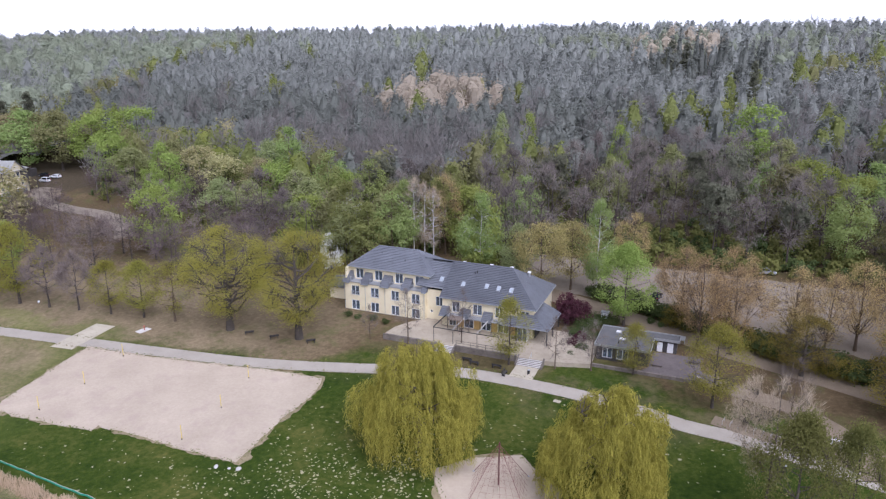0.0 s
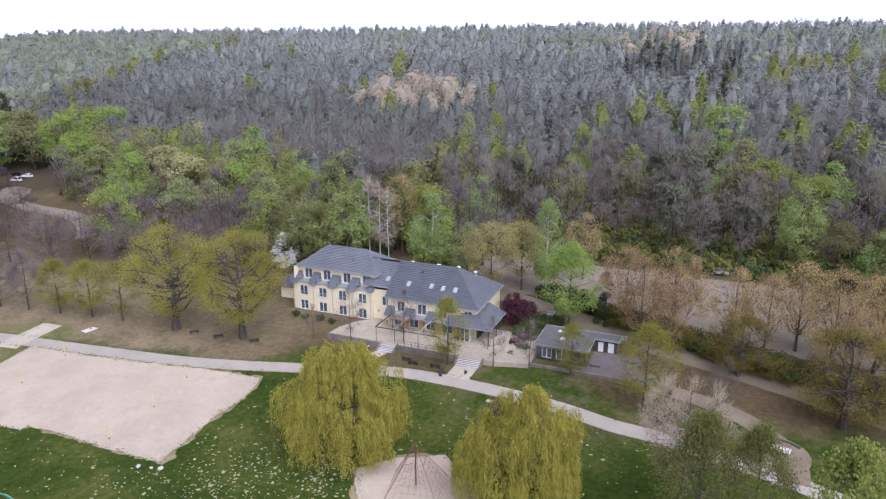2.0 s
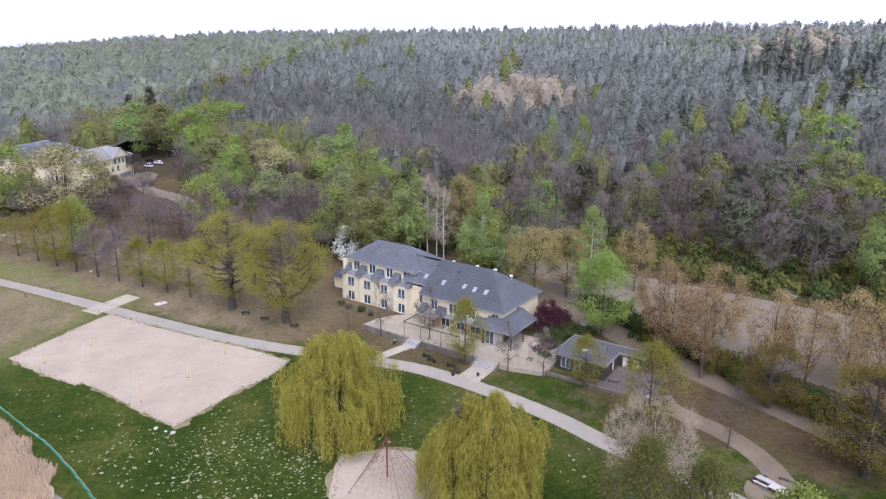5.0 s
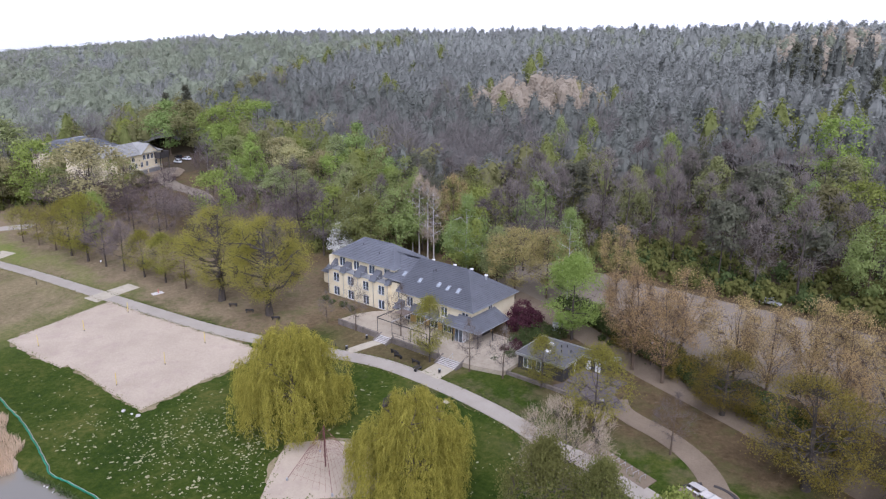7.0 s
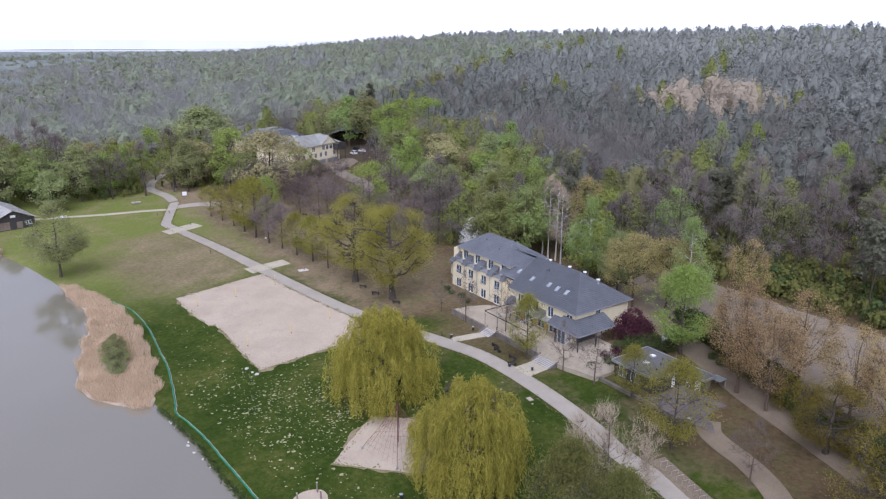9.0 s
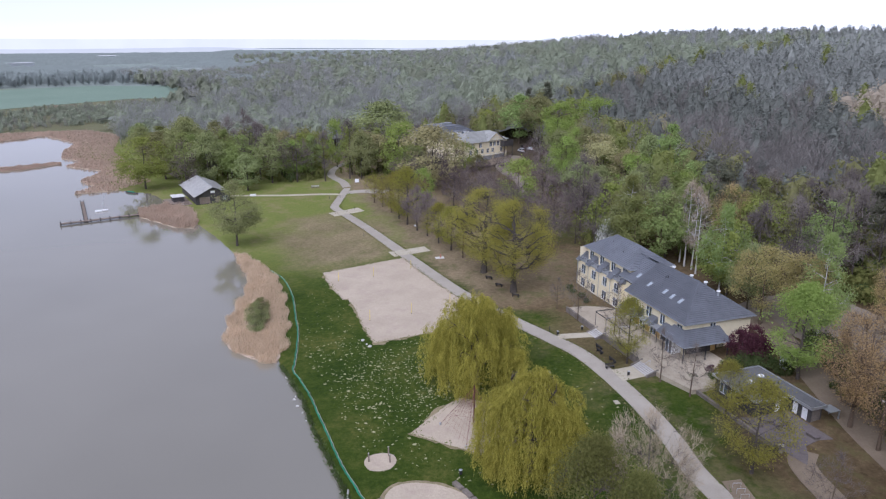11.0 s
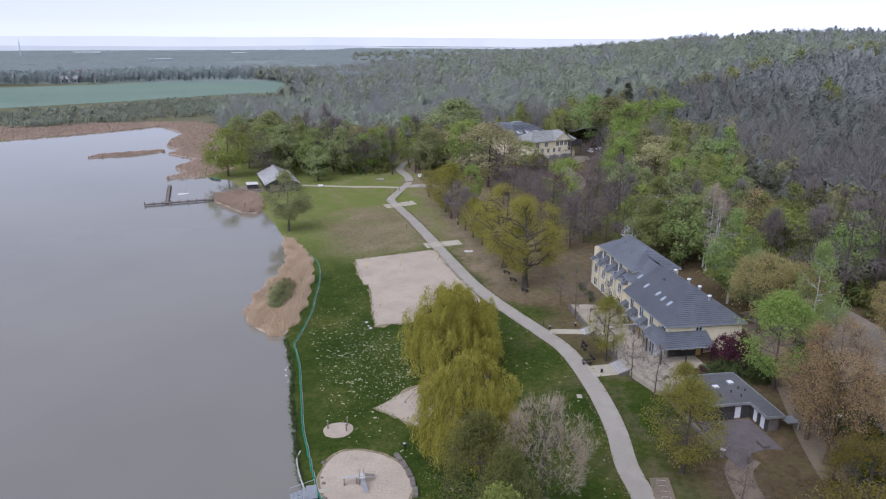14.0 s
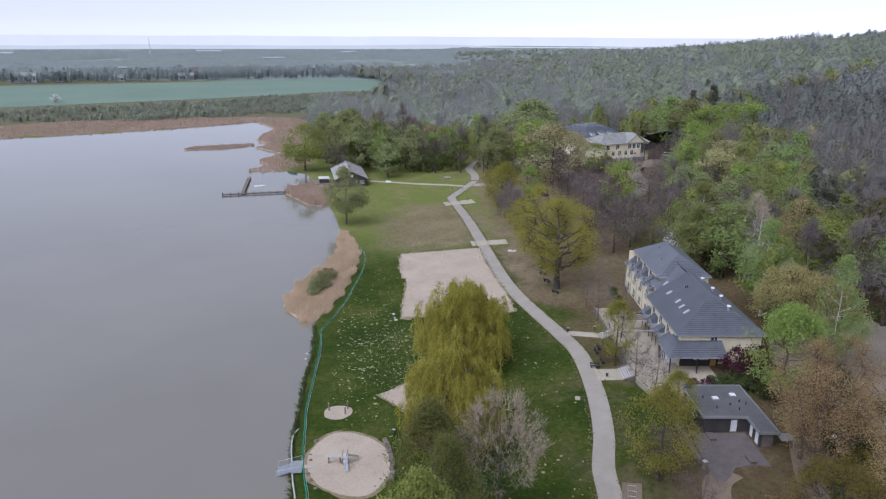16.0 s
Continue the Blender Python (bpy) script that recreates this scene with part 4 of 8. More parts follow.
for x, y, h, a in ((70.6, 92.6, 15, 2.2), (61.4, 108.6, 10.5, 0.4), (82.5, 90.5, 14, 4.0)):
    plant(SPREAD, x, y, h / 15, a, label="low spreading oak with dark olive spring leaves by the gravel track", name="oak_tree", group="spreading oaks")

YOUNG = [tree_meshes("young", "bark", "young", 31, 12, 4.6, bare=0.22, shape="oval", limbs=12, tips=210, leaves=58, size=0.13, clump=0.6, twigs=1, twig=0.8, trunk=0.2),
         tree_meshes("young", "bud_bark", "young", 32, 12, 4.4, bare=0.24, shape="round", limbs=12, tips=190, leaves=42, size=0.12, clump=0.6, twigs=2, twig=0.9, trunk=0.2),
         tree_meshes("young_bare", "bark", "purple_twig", 33, 12, 4.2, bare=0.3, shape="oval", limbs=14, tips=190, leaves=0, twigs=7, twig=1.2, trunk=0.2, twig_w=0.026)]
YOUNG.append(tree_meshes("slim_bare", "bud_bark", "brown_twig", 34, 12, 3.8, bare=0.26, shape="oval", limbs=13, tips=150, leaves=0, twigs=5, twig=1.0, trunk=0.17, twig_w=0.014))
ROW = [(-128.3, 157.3, 10.5, 1), (-120.3, 155.3, 11.5, 1), (-111.5, 152.6, 12.7, 1), (-103.2, 149.6, 15.5, 0), (-95.0, 146.8, 18.0, 0), (-87.0, 144.4, 13.5, 2), (-79.5, 142.4, 12.7, 2), (-71.3, 139.9, 11.7, 0), (-63.4, 137.8, 12.2, 0), (-55.9, 135.4, 12.8, 1)]
for i, (x, y, h, k) in enumerate(ROW):
    plant(YOUNG[k], x, y, h / 12, i * 1.3, ("young park tree with thin yellow-green leaves", "slender park tree coming into sparse leaf", "bare young park tree with purplish twigs")[k], name="park_tree", group="row of park trees", tall=1.0)
HOTEL_TREES = [(-6.7, 123.2, 11.2, 2), (3.5, 121.7, 11.6, 2), (11.8, 114.3, 12.4, 0), (19.8, 112.6, 9.9, 2), (26.0, 111.6, 9.6, 2), (33.0, 110.0, 9.2, 0), (42.7, 99.1, 13.8, 0), (53.7, 96.0, 10, 2), (-14.2, 125.4, 7.1, 2)]
for i, (x, y, h, k) in enumerate(HOTEL_TREES):
    slim = 0.98 if h > 12.5 else (0.95 if x > 25 else 0.8)
    plant(YOUNG[3 if k == 2 else k], x, y, h / 12 * slim, i * 2.1, ("slim tree with fresh yellow-green leaves near the terrace", "slim tree with sparse olive leaves", "bare slim tree with fine grey-brown twigs")[k], name="young_tree", tall=1 / slim)

SPRING = {
    "birch": [tree_meshes("birch", "birch_bark", "birch", s_, 20, 4.6, bare=0.2, shape="oval", limbs=13, tips=240, leaves=52, size=0.220, clump=0.62, twigs=0, trunk=0.2, droop=0.5) for s_ in (41, 42)],
    "bare_birch": [tree_meshes("bare_birch", "birch_bark", "pale_twig", 43, 20, 3.4, bare=0.3, shape="oval", limbs=14, tips=150, leaves=0, twigs=4, twig=1.1, trunk=0.2, twig_w=0.025)],
    "fresh": [tree_meshes("maple", "bark", "fresh", 44, 16, 5.6, bare=0.2, shape="oval", limbs=13, tips=270, leaves=56, size=0.230, clump=0.65, twigs=0, trunk=0.26)],
    "blush": [tree_meshes("blush", "bud_bark", "gold", 45, 16, 5.6, bare=0.25, shape="round", limbs=13, tips=240, leaves=46, size=0.200, clump=0.65, twigs=2, twig=0.8, trunk=0.24)],
    "bud": [tree_meshes("bud", "bud_bark", "bud", s_, 17, 6.9, bare=0.24, shape="broad", limbs=22, tips=320, leaves=28, size=0.140, clump=0.62, twigs=2, twig=1.3, trunk=0.28, thick=0.9, up=1.7, shell=0.45, twig_w=0.014) for s_ in (46, 47)],
    "olive": [tree_meshes("olive", "bark", "olive", s_, 17, 5.4, bare=0.22, shape="oval", limbs=12, tips=210, leaves=48, size=0.230, clump=0.7, twigs=1, twig=0.9, trunk=0.26) for s_ in (48, 49)],
    "spruce": [tree_meshes("spruce", "bark", "pine", 56, 22, 3.8, bare=0.06, shape="cone", limbs=16, tips=170, leaves=24, size=0.420, clump=0.5, twigs=0, trunk=0.24, droop=0.3)],
    "dark": [tree_meshes("dark", "bark", "dark_green", 57, 14, 5.6, bare=0.12, shape="oval", limbs=14, tips=360, leaves=60, size=0.150, clump=0.65, twigs=0, trunk=0.26)],
    "pale": [tree_meshes("pale", "bark", "pale_twig", 58, 11, 5.4, bare=0.3, shape="round", limbs=30, tips=520, leaves=0, twigs=6, twig=0.75, trunk=0.2, twig_w=0.013, thick=0.5, up=0.45, shell=0.35)],
    "shrub": [tree_meshes("shrub", "bark", "hedge", 59, 2.6, 1.7, bare=0.02, shape="round", limbs=6, tips=55, leaves=26, size=0.220, clump=0.34, twigs=0, trunk=0.06, lite=True)],
    "bush": [tree_meshes("bush", "bark", "dark_oak", 62, 3.6, 2.6, bare=0.02, shape="round", limbs=8, tips=90, leaves=24, size=0.200, clump=0.42, twigs=2, twig=0.7, trunk=0.07, lite=True)],
    "plum": [tree_meshes("plum", "bark", "plum", 60, 4.6, 2.4, bare=0.05, shape="round", limbs=9, tips=110, leaves=24, size=0.220, clump=0.35, twigs=0, trunk=0.09)],
    "blossom": [tree_meshes("blossom", "bark", "blossom", 61, 9, 3.2, bare=0.15, shape="oval", limbs=10, tips=130, leaves=18, size=0.260, clump=0.45, twigs=0, trunk=0.14)],
}
WOODS = {
    "birch": [tree_meshes("wood_birch", "bud_bark", "birch", s_, 20, 4.8, bare=0.2, shape="oval", limbs=9, tips=100, leaves=46, size=0.360, clump=0.78, twigs=0, trunk=0.2, lite=True) for s_ in (71, 72)],
    "fresh": [tree_meshes("wood_maple", "bark", "fresh", s_, 16, 5.6, bare=0.16, shape="round", limbs=9, tips=100, leaves=46, size=0.380, clump=0.85, twigs=0, trunk=0.24, lite=True) for s_ in (73, 74)],
    "blush": [tree_meshes("wood_blush", "bark", "blush", 75, 16, 5.6, bare=0.22, shape="round", limbs=9, tips=100, leaves=34, size=0.360, clump=0.78, twigs=2, trunk=0.24, lite=True)],
    "olive": [tree_meshes("wood_olive", "bark", "olive", s_, 17, 5.4, bare=0.2, shape="oval", limbs=9, tips=100, leaves=46, size=0.380, clump=0.78, twigs=1, trunk=0.25, lite=True) for s_ in (76, 77)],
    "purple": [tree_meshes("wood_purple", "bark", "purple_twig", s_, 14, 5.4, bare=0.16, shape="round", limbs=10, tips=140, leaves=0, twigs=4, twig=1.5, trunk=0.22, twig_w=0.035, lite=True) for s_ in (78, 79)],
    "brown": [tree_meshes("wood_brown", "bark", "brown_twig", s_, 20, 4.8, bare=0.3, shape="oval", limbs=11, tips=115, leaves=0, twigs=4, twig=1.6, trunk=0.24, twig_w=0.035, up=1.0, lite=True) for s_ in (80, 81)],
    "pine": [tree_meshes("wood_pine", "bark", "pine", s_, 21, 3.9, bare=0.4, shape="top", limbs=9, tips=80, leaves=40, size=0.450, clump=0.6, twigs=0, trunk=0.24, flat=0.3, lite=True) for s_ in (82, 83)],
    "spruce": [tree_meshes("wood_spruce", "bark", "pine", 84, 22, 3.8, bare=0.06, shape="cone", limbs=9, tips=110, leaves=30, size=0.450, clump=0.55, twigs=0, trunk=0.24, droop=0.3, lite=True)],
    "bud": [tree_meshes("wood_bud", "bark", "bud", 85, 17, 5.4, bare=0.22, shape="round", limbs=9, tips=100, leaves=34, size=0.360, clump=0.78, twigs=2, trunk=0.24, lite=True)],
}
LABELS = {"birch": ("birch_tree", "birch with pale trunk and hanging light green leaves"), "bare_birch": ("birch_tree", "leafless birch with a white trunk"), "fresh": ("maple_tree", "tree in bright fresh green leaf"),
          "blush": ("tree", "tree with pale yellowish spring buds"), "bud": ("chestnut_tree", "spreading tree with orange-brown spring buds"), "olive": ("tree", "tree with thin olive-green spring leaves"),
          "purple": ("alder_tree", "leafless tree with purplish-brown twigs"), "brown": ("beech_tree", "tall leafless tree with grey-brown twigs"), "pine": ("pine_tree", "pine with a dark grey-green crown on a tall trunk"),
          "spruce": ("spruce_tree", "dark green pointed spruce"), "dark": ("tree", "dense dark green leafy tree on the lawn"), "pale": ("tree", "leafless tree with fine pale twigs"),
          "shrub": ("shrub", "dense dark green shrub"), "bush": ("bush", "loose olive-green bush"), "plum": ("plum_shrub", "dark purple-leaved shrub beside the hotel"), "blossom": ("cherry_tree", "tree in white blossom")}


def stand(kind, x, y, h, turn=0.0, k=0, group="", label="", z=None, wide=1.0, wood=False, across=0.0):
    kinds = WOODS if wood else SPRING
    if across:
        wide = across / (2 * h * {"birch": 0.24, "fresh": 0.35, "blush": 0.35, "olive": 0.32, "purple": 0.386, "spruce": 0.173}[kind])
    me = kinds[kind][k % len(kinds[kind])]
    own = {"birch": 20, "bare_birch": 20, "fresh": 16, "blush": 16, "bud": 17, "olive": 17, "purple": 14, "brown": 20, "pine": 21, "spruce": 22, "dark": 14, "pale": 11, "shrub": 2.6, "bush": 3.6, "plum": 4.6, "blossom": 9}[kind]
    nm, lb = LABELS[kind]
    return plant(me, x, y, h / own * wide, turn, label or lb, "shrub" if kind in ("shrub", "plum", "bush") else "tree", nm, group, 1 / wide, z)


# trees round the hotel and the parking lot
for kind, x, y, h, wide in [("fresh", 35.8, 128.6, 16.4, 1.0), ("birch", 33, 142, 21, 0.8), ("blush", 21.5, 144.4, 15.5, 1.05), ("blush", 28.2, 145.5, 15, 1.0), ("olive", 16.5, 149, 14, 0.9),
                            ("birch", 8.5, 152, 20.5, 1.05), ("birch", -22.5, 163, 21, 1.15), ("birch", -9.5, 166, 20, 0.9), ("bare_birch", -4.5, 163, 20, 1.0), ("bare_birch", -2.2, 161, 19, 1.0), ("bare_birch", -7, 164, 21, 1.0),
                            ("bud", 0.6, 169, 20, 0.7), ("bud", 47.4, 119.6, 17, 1.05), ("bud", 52.4, 116.2, 16.5, 0.95), ("bud", 46.2, 127, 16, 0.9), ("bud", 55.5, 126, 16, 1.0),
                            ("bud", 63.5, 117.2, 15.5, 0.95), ("bud", 68.2, 114.6, 15, 0.95), ("bud", 74.6, 116, 16.5, 1.0), ("bud", 78.5, 111.5, 17, 1.0), ("bud", 84, 108, 17, 1.05), ("bud", 91, 115, 17, 1.1), ("bud", 74.5, 101, 16, 0.95), ("fresh", 88, 98, 16, 1.0),
                            ("bud", 42.5, 150, 15, 0.8), ("dark", 45.8, 66.7, 17.5, 0.62), ("dark", 39.8, 67.4, 18.5, 0.72), ("pale", 41.0, 75.8, 18.5, 0.6), ("fresh", 52.7, 60.8, 19, 0.75), ("blossom", -27, 160, 9.5, 0.9),
                            ("olive", -114.5, 97.5, 19, 1.1), ("bud", 97, 101, 16, 1.0), ("olive", 86, 88, 15, 1.0)]:
    stand(kind, x, y, h, x * 1.7, int(abs(x)) % 2, wide=wide)

# dark hedge between the track and the parking lot, and shrubs by the hotel
hr = random.Random(9)
HEDGE = [(49, 20.5), (56, 18), (62, 15.4), (70, 12), (78, 8.6), (86, 5.6), (94, 3.2), (102, 0.2)]
for i in range(46):
    f = i / 45 * (len(HEDGE) - 1)
    a, b = HEDGE[int(f)], HEDGE[min(int(f) + 1, len(HEDGE) - 1)]
    u, v = a[0] + (b[0] - a[0]) * (f % 1) + hr.uniform(-0.4, 0.4), a[1] + (b[1] - a[1]) * (f % 1) + hr.uniform(-0.7, 0.9)
    stand("shrub", *to_xy(u, v), hr.uniform(2.0, 3.6), hr.uniform(0, 6), group="hedge along the gravel track", label="dense dark green hedge shrub along the gravel track", wide=hr.uniform(1.0, 1.25))
for i in range(16):
    u = hr.uniform(66, 106)
    v = float(np.interp(u, [q[0] for q in HEDGE], [q[1] for q in HEDGE])) + hr.uniform(-2.2, 1.6)
    stand("bush", *to_xy(u, v), hr.uniform(2.2, 4.2), hr.uniform(0, 6), group="hedge along the gravel track", label="loose olive-green bush in the hedge along the track")
for kind, u, v, h in [("plum", 46.6, 6.2, 5.0), ("plum", 48.6, 8.2, 4.2), ("plum", 45.6, 9.6, 4.6), ("shrub", 50, 4.2, 2.6), ("shrub", 51.6, 6.6, 2.8), ("shrub", 48.8, 2.0, 1.9), ("plum", 50.4, -0.2, 2.2), ("shrub", 52.4, 1.2, 2.0), ("shrub", 51.2, -3.2, 1.5), ("plum", 49.2, -2.2, 1.6), ("shrub", 54.8, 8.0, 2.4),
                      ("shrub", 49.8, -6.4, 1.0), ("shrub", 2.5, -4.6, 1.2), ("shrub", 5.0, -5.2, 1.0), ("shrub", 8.4, -4.8, 1.3), ("shrub", 11.6, -5.4, 1.1), ("shrub", 62, 11.6, 1.2), ("shrub", 64, 10.8, 1.0)]:
    stand(kind, *to_xy(u, v), h, u * 3.1)

# the wood behind: single trees in front, the rest as one wood per kind
fr = random.Random(3)


def wood_edge(u):
    return float(np.interp(u, [-700, -420, -330, -250, -185, -172, -166, -158, -152, -146, -138, -120, -100, -30, -20, 20, 30, 34, 44, 110, 116, 150, 160, 900], [-260, -190, -140, -114, -92, -80, -62, -46, -30, -16, -6, 2, 4, 8, 14, 18, 24, 43, 45, 45, 20, 6, -40, -200]))


TRAILS = [(q[0], q[1]) for q in smooth_line([(-160, 166), (-170, 170.5), (-180, 173), (-188, 176), (-198, 184), (-206, 196)], 4)] + [(q[0], q[1]) for q in smooth_line([(-146, 250), (-141, 240), (-134, 229), (-121, 219), (-107, 212), (-96, 202), (-90, 190)], 4)]


def open_ground(u, v, x, y, low=True):
    """Places in the wood that stay free of trees: the yellow house and its drive, the paths, the boathouse, the hotel's back yard."""
    along, across = (x + 148) * 0.73 - (y - 233) * 0.68, (x + 148) * 0.68 + (y - 233) * 0.73
    return (-196 < x < -124 and 214 < y < 252) or (-158 < x < -138 and 252 <= y < 267) or (low and 0 < along < 60 and abs(across) < 19) or any((x - a) ** 2 + (y - b) ** 2 < (70 if a > -147 else 20) for a, b in TRAILS) or (-200 < x < -170 and 104 < y < 130) or (-8 < u < 46 and v < 15) or (-9 < x < 9 and 145 < y < 167)


# stands of one character on the hill: centre, half sizes, kinds with their shares
STANDS = [(-38, 147, 28, 17, (("bud", 0.85), ("blush", 1.0))), (-108, 275, 28, 12, (("birch", 0.5), ("fresh", 1.0))), (2, 278, 30, 14, (("fresh", 0.5), ("blush", 1.0))),
          (46, 262, 24, 34, (("bud", 0.6), ("blush", 0.85), ("birch", 1.0))), (62, 203, 27, 25, (("spruce", 0.75), ("pine", 1.0))), (120, 245, 48, 62, (("olive", 0.35), ("birch", 0.5), ("brown", 0.65), ("pine", 1.0))),
          (-325, 195, 85, 42, (("birch", 0.35), ("blush", 0.7), ("olive", 0.9), ("pine", 1.0)))]


def share(r, table):
    return next(k for k, top in table if r < top)


def kind_at(u, v, r):
    green = noise.noise((u * 0.02, v * 0.02, 3.0)) + 0.5 * noise.noise((u * 0.06, v * 0.06, 9.0))
    wav = 25 * noise.noise((u * 0.012, 4.0, 0))
    for cu, cv, ru, rv, table in STANDS:
        if ((u - cu) / ru) ** 2 + ((v - cv) / rv) ** 2 < 1 + 0.5 * noise.noise((u * 0.05, v * 0.05, cu)):
            return share(r, table)
    if u < -215:
        if v > 305 + wav and u > -700:
            return "pine" if r < 0.85 else "olive"
        if v < 70 + wav:
            return share(r, (("brown", 0.42), ("olive", 0.8), ("purple", 0.92), ("birch", 1.0)))
        if green < -0.3:
            return share(r, (("pine", 0.65), ("brown", 0.85), ("olive", 1.0)))
        if green < 0.05:
            return share(r, (("brown", 0.4), ("olive", 0.85), ("birch", 1.0)))
        return share(r, (("olive", 0.4), ("birch", 0.62), ("fresh", 0.78), ("blush", 1.0)))
    if v > 92 + wav:
        if green > 0.5:
            return share(r, (("birch", 0.3), ("fresh", 0.45), ("pine", 1.0)))
        return share(r, (("pine", 0.78 if v < 150 else 0.95), ("brown", 0.96), ("birch", 1.0)))
    if u < -100:
        if green > 0.12:
            return share(r, (("olive", 0.45), ("birch", 0.68), ("fresh", 0.82), ("blush", 1.0)))
        return share(r, (("brown", 0.42), ("olive", 0.62), ("purple", 0.84), ("birch", 1.0)))
    if u < -20 and v < 30:
        return share(r, (("purple", 0.5), ("olive", 0.75), ("brown", 0.9), ("fresh", 1.0)))
    if u < -20 and v < 60:
        return share(r, (("purple", 0.36), ("olive", 0.66), ("birch", 0.86), ("fresh", 1.0)))
    if green > 0.3:
        return share(r, (("birch", 0.4), ("fresh", 0.5), ("olive", 0.8), ("brown", 1.0)))
    return share(r, (("brown", 0.74), ("olive", 0.82), ("pine", 0.95), ("birch", 1.0)))


# trees that stand out from the wood by size or colour
SINGLES = [("fresh", 95, 212, 21, 16), ("fresh", 93, 174, 17, 13), ("birch", 83, 177, 16, 9), ("fresh", 99, 164, 16, 11), ("birch", 106, 169, 17, 10), ("olive", 44, 182, 18, 9), ("fresh", 28, 230, 19, 6.5),
           ("olive", 19, 227, 20, 6.5), ("birch", -49, 222, 21, 10), ("olive", -55, 219, 18, 11), ("olive", -88, 227, 18, 12), ("olive", -54, 192, 14, 10), ("fresh", -132, 276, 19, 17), ("fresh", -121, 278, 19, 17),
           ("fresh", -138, 271, 17, 16), ("fresh", -118, 246, 17, 14), ("olive", -104, 232, 15, 15), ("purple", -128, 224, 8, 8), ("purple", -118, 209, 9, 8), ("olive", -133, 214, 7, 8), ("fresh", -91, 213.5, 13, 8.5), ("olive", -146, 266, 22, 18), ("blush", -172, 280, 18, 16), ("birch", -33, 204, 18, 10),
           ("blush", -55, 207, 16, 9.6), ("blush", -79, 224, 16, 15), ("spruce", 96, 305, 24, 10), ("spruce", 103, 306, 22, 9), ("spruce", 114, 263, 22, 7), ("fresh", -91, 226, 18, 8), ("birch", -65, 217, 17, 13),
           ("olive", -163, 281, 18, 17), ("fresh", 52, 206, 20, 6), ("blush", -66, 209, 17, 14), ("purple", -77, 191, 13, 12), ("purple", -110, 180.5, 17, 13), ("blush", -126, 183, 24, 24), ("fresh", -155, 189, 23, 16),
           ("olive", -204, 216, 26, 32), ("fresh", -200, 187, 22, 9), ("birch", -158, 265, 23, 19), ("fresh", -106.5, 162.2, 14, 7), ("olive", -186.5, 135.5, 14.5, 13), ("fresh", -174, 201, 12, 14), ("fresh", -131, 263, 20, 17),
           ("spruce", -183, 313, 21, 10), ("spruce", -190, 306, 19, 9), ("olive", -149, 191, 14, 12), ("purple", -98, 186, 9, 10), ("purple", -122, 193, 9, 10), ("purple", -136, 178, 14, 12), ("purple", -62, 178, 13, 12),
           ("purple", -85, 178, 13, 12), ("birch", -20, 190, 19, 10), ("birch", 2, 180, 19, 9), ("olive", -36, 184, 16, 12), ("fresh", -217, 105, 16, 16), ("purple", -201, 116, 15, 10), ("olive", -204, 127, 17, 14), ("birch", -199, 139, 16, 13), ("purple", -204, 150, 18, 14), ("olive", -193, 150, 16, 12), ("purple", -186, 158, 16, 12), ("birch", -214, 121, 17, 13), ("olive", -228, 127, 19, 15), ("birch", -242, 133, 18, 15), ("olive", -257, 139, 18, 16), ("olive", -273, 135, 16, 16), ("birch", -291, 138, 16, 16), ("olive", -311, 135, 14, 15), ("olive", -331, 141, 14, 15), ("fresh", -140, 212, 12, 10), ("blush", -152, 209, 15, 13), ("olive", -262, 127, 13, 15), ("olive", -248, 121, 13, 14), ("olive", -233, 119, 12, 12), ("birch", -222, 128, 15, 11), ("spruce", -214, 132, 17, 6)]
SINGLES = [(k, x, y, h * 1.3, w * 1.15) if x < -185 and y < 165 and x > -270 and y != 135.5 else (k, x, y, h, w) for k, x, y, h, w in SINGLES]
for i, (kind, x, y, h, across) in enumerate(SINGLES):
    stand(kind, x, y, h, i * 1.9, i % 2, "edge of the wood", wood=True, across=across)

HEIGHT = {"birch": 19, "fresh": 17, "blush": 15, "bud": 18, "olive": 16, "purple": 14.5, "brown": 20, "pine": 20, "spruce": 22}
def crowded(x, y, more):
    return any((x - q[1]) ** 2 + (y - q[2]) ** 2 < (q[4] / 2 + more) ** 2 for q in SINGLES)


# low bare trees below the driveway
pr, PURPLE = random.Random(17), [(q[1], q[2]) for q in SINGLES]
for k in range(900):
    u, v = pr.uniform(-140, -26), pr.uniform(-3, 34)
    x, y = to_xy(u, v)
    if len(PURPLE) >= len(SINGLES) + 26 or open_ground(u, v, x, y, False) or abs(u + 44) < 24 and 8 < v < 26 or any((x - a) ** 2 + (y - b) ** 2 < 46 for a, b in PURPLE):
        continue
    PURPLE.append((x, y))
    stand("purple", x, y, pr.uniform(7, 8.5) if open_ground(u, v, x, y) else pr.uniform(10, 15), pr.uniform(0, 6), k % 2, "bare trees by the driveway", wide=pr.uniform(0.9, 1.15), wood=True)
NEAR, near_count = list(PURPLE), 0
for k in range(6000):
    u, v = fr.uniform(-215, 130), fr.uniform(-100, 95)
    e = wood_edge(u)
    if near_count >= 340 or not e < v < e + 44 or (-120 < u < -25 and v < 30 and fr.random() < 0.5):
        continue
    x, y = to_xy(u, v)
    if open_ground(u, v, x, y) or shore_distance(x, y)[0] < 4:
        continue
    if any((x - a) ** 2 + (y - b) ** 2 < 30 for a, b in NEAR) or crowded(x, y, 2.5):
        continue
    NEAR.append((x, y))
    kind = kind_at(u, v, fr.random())
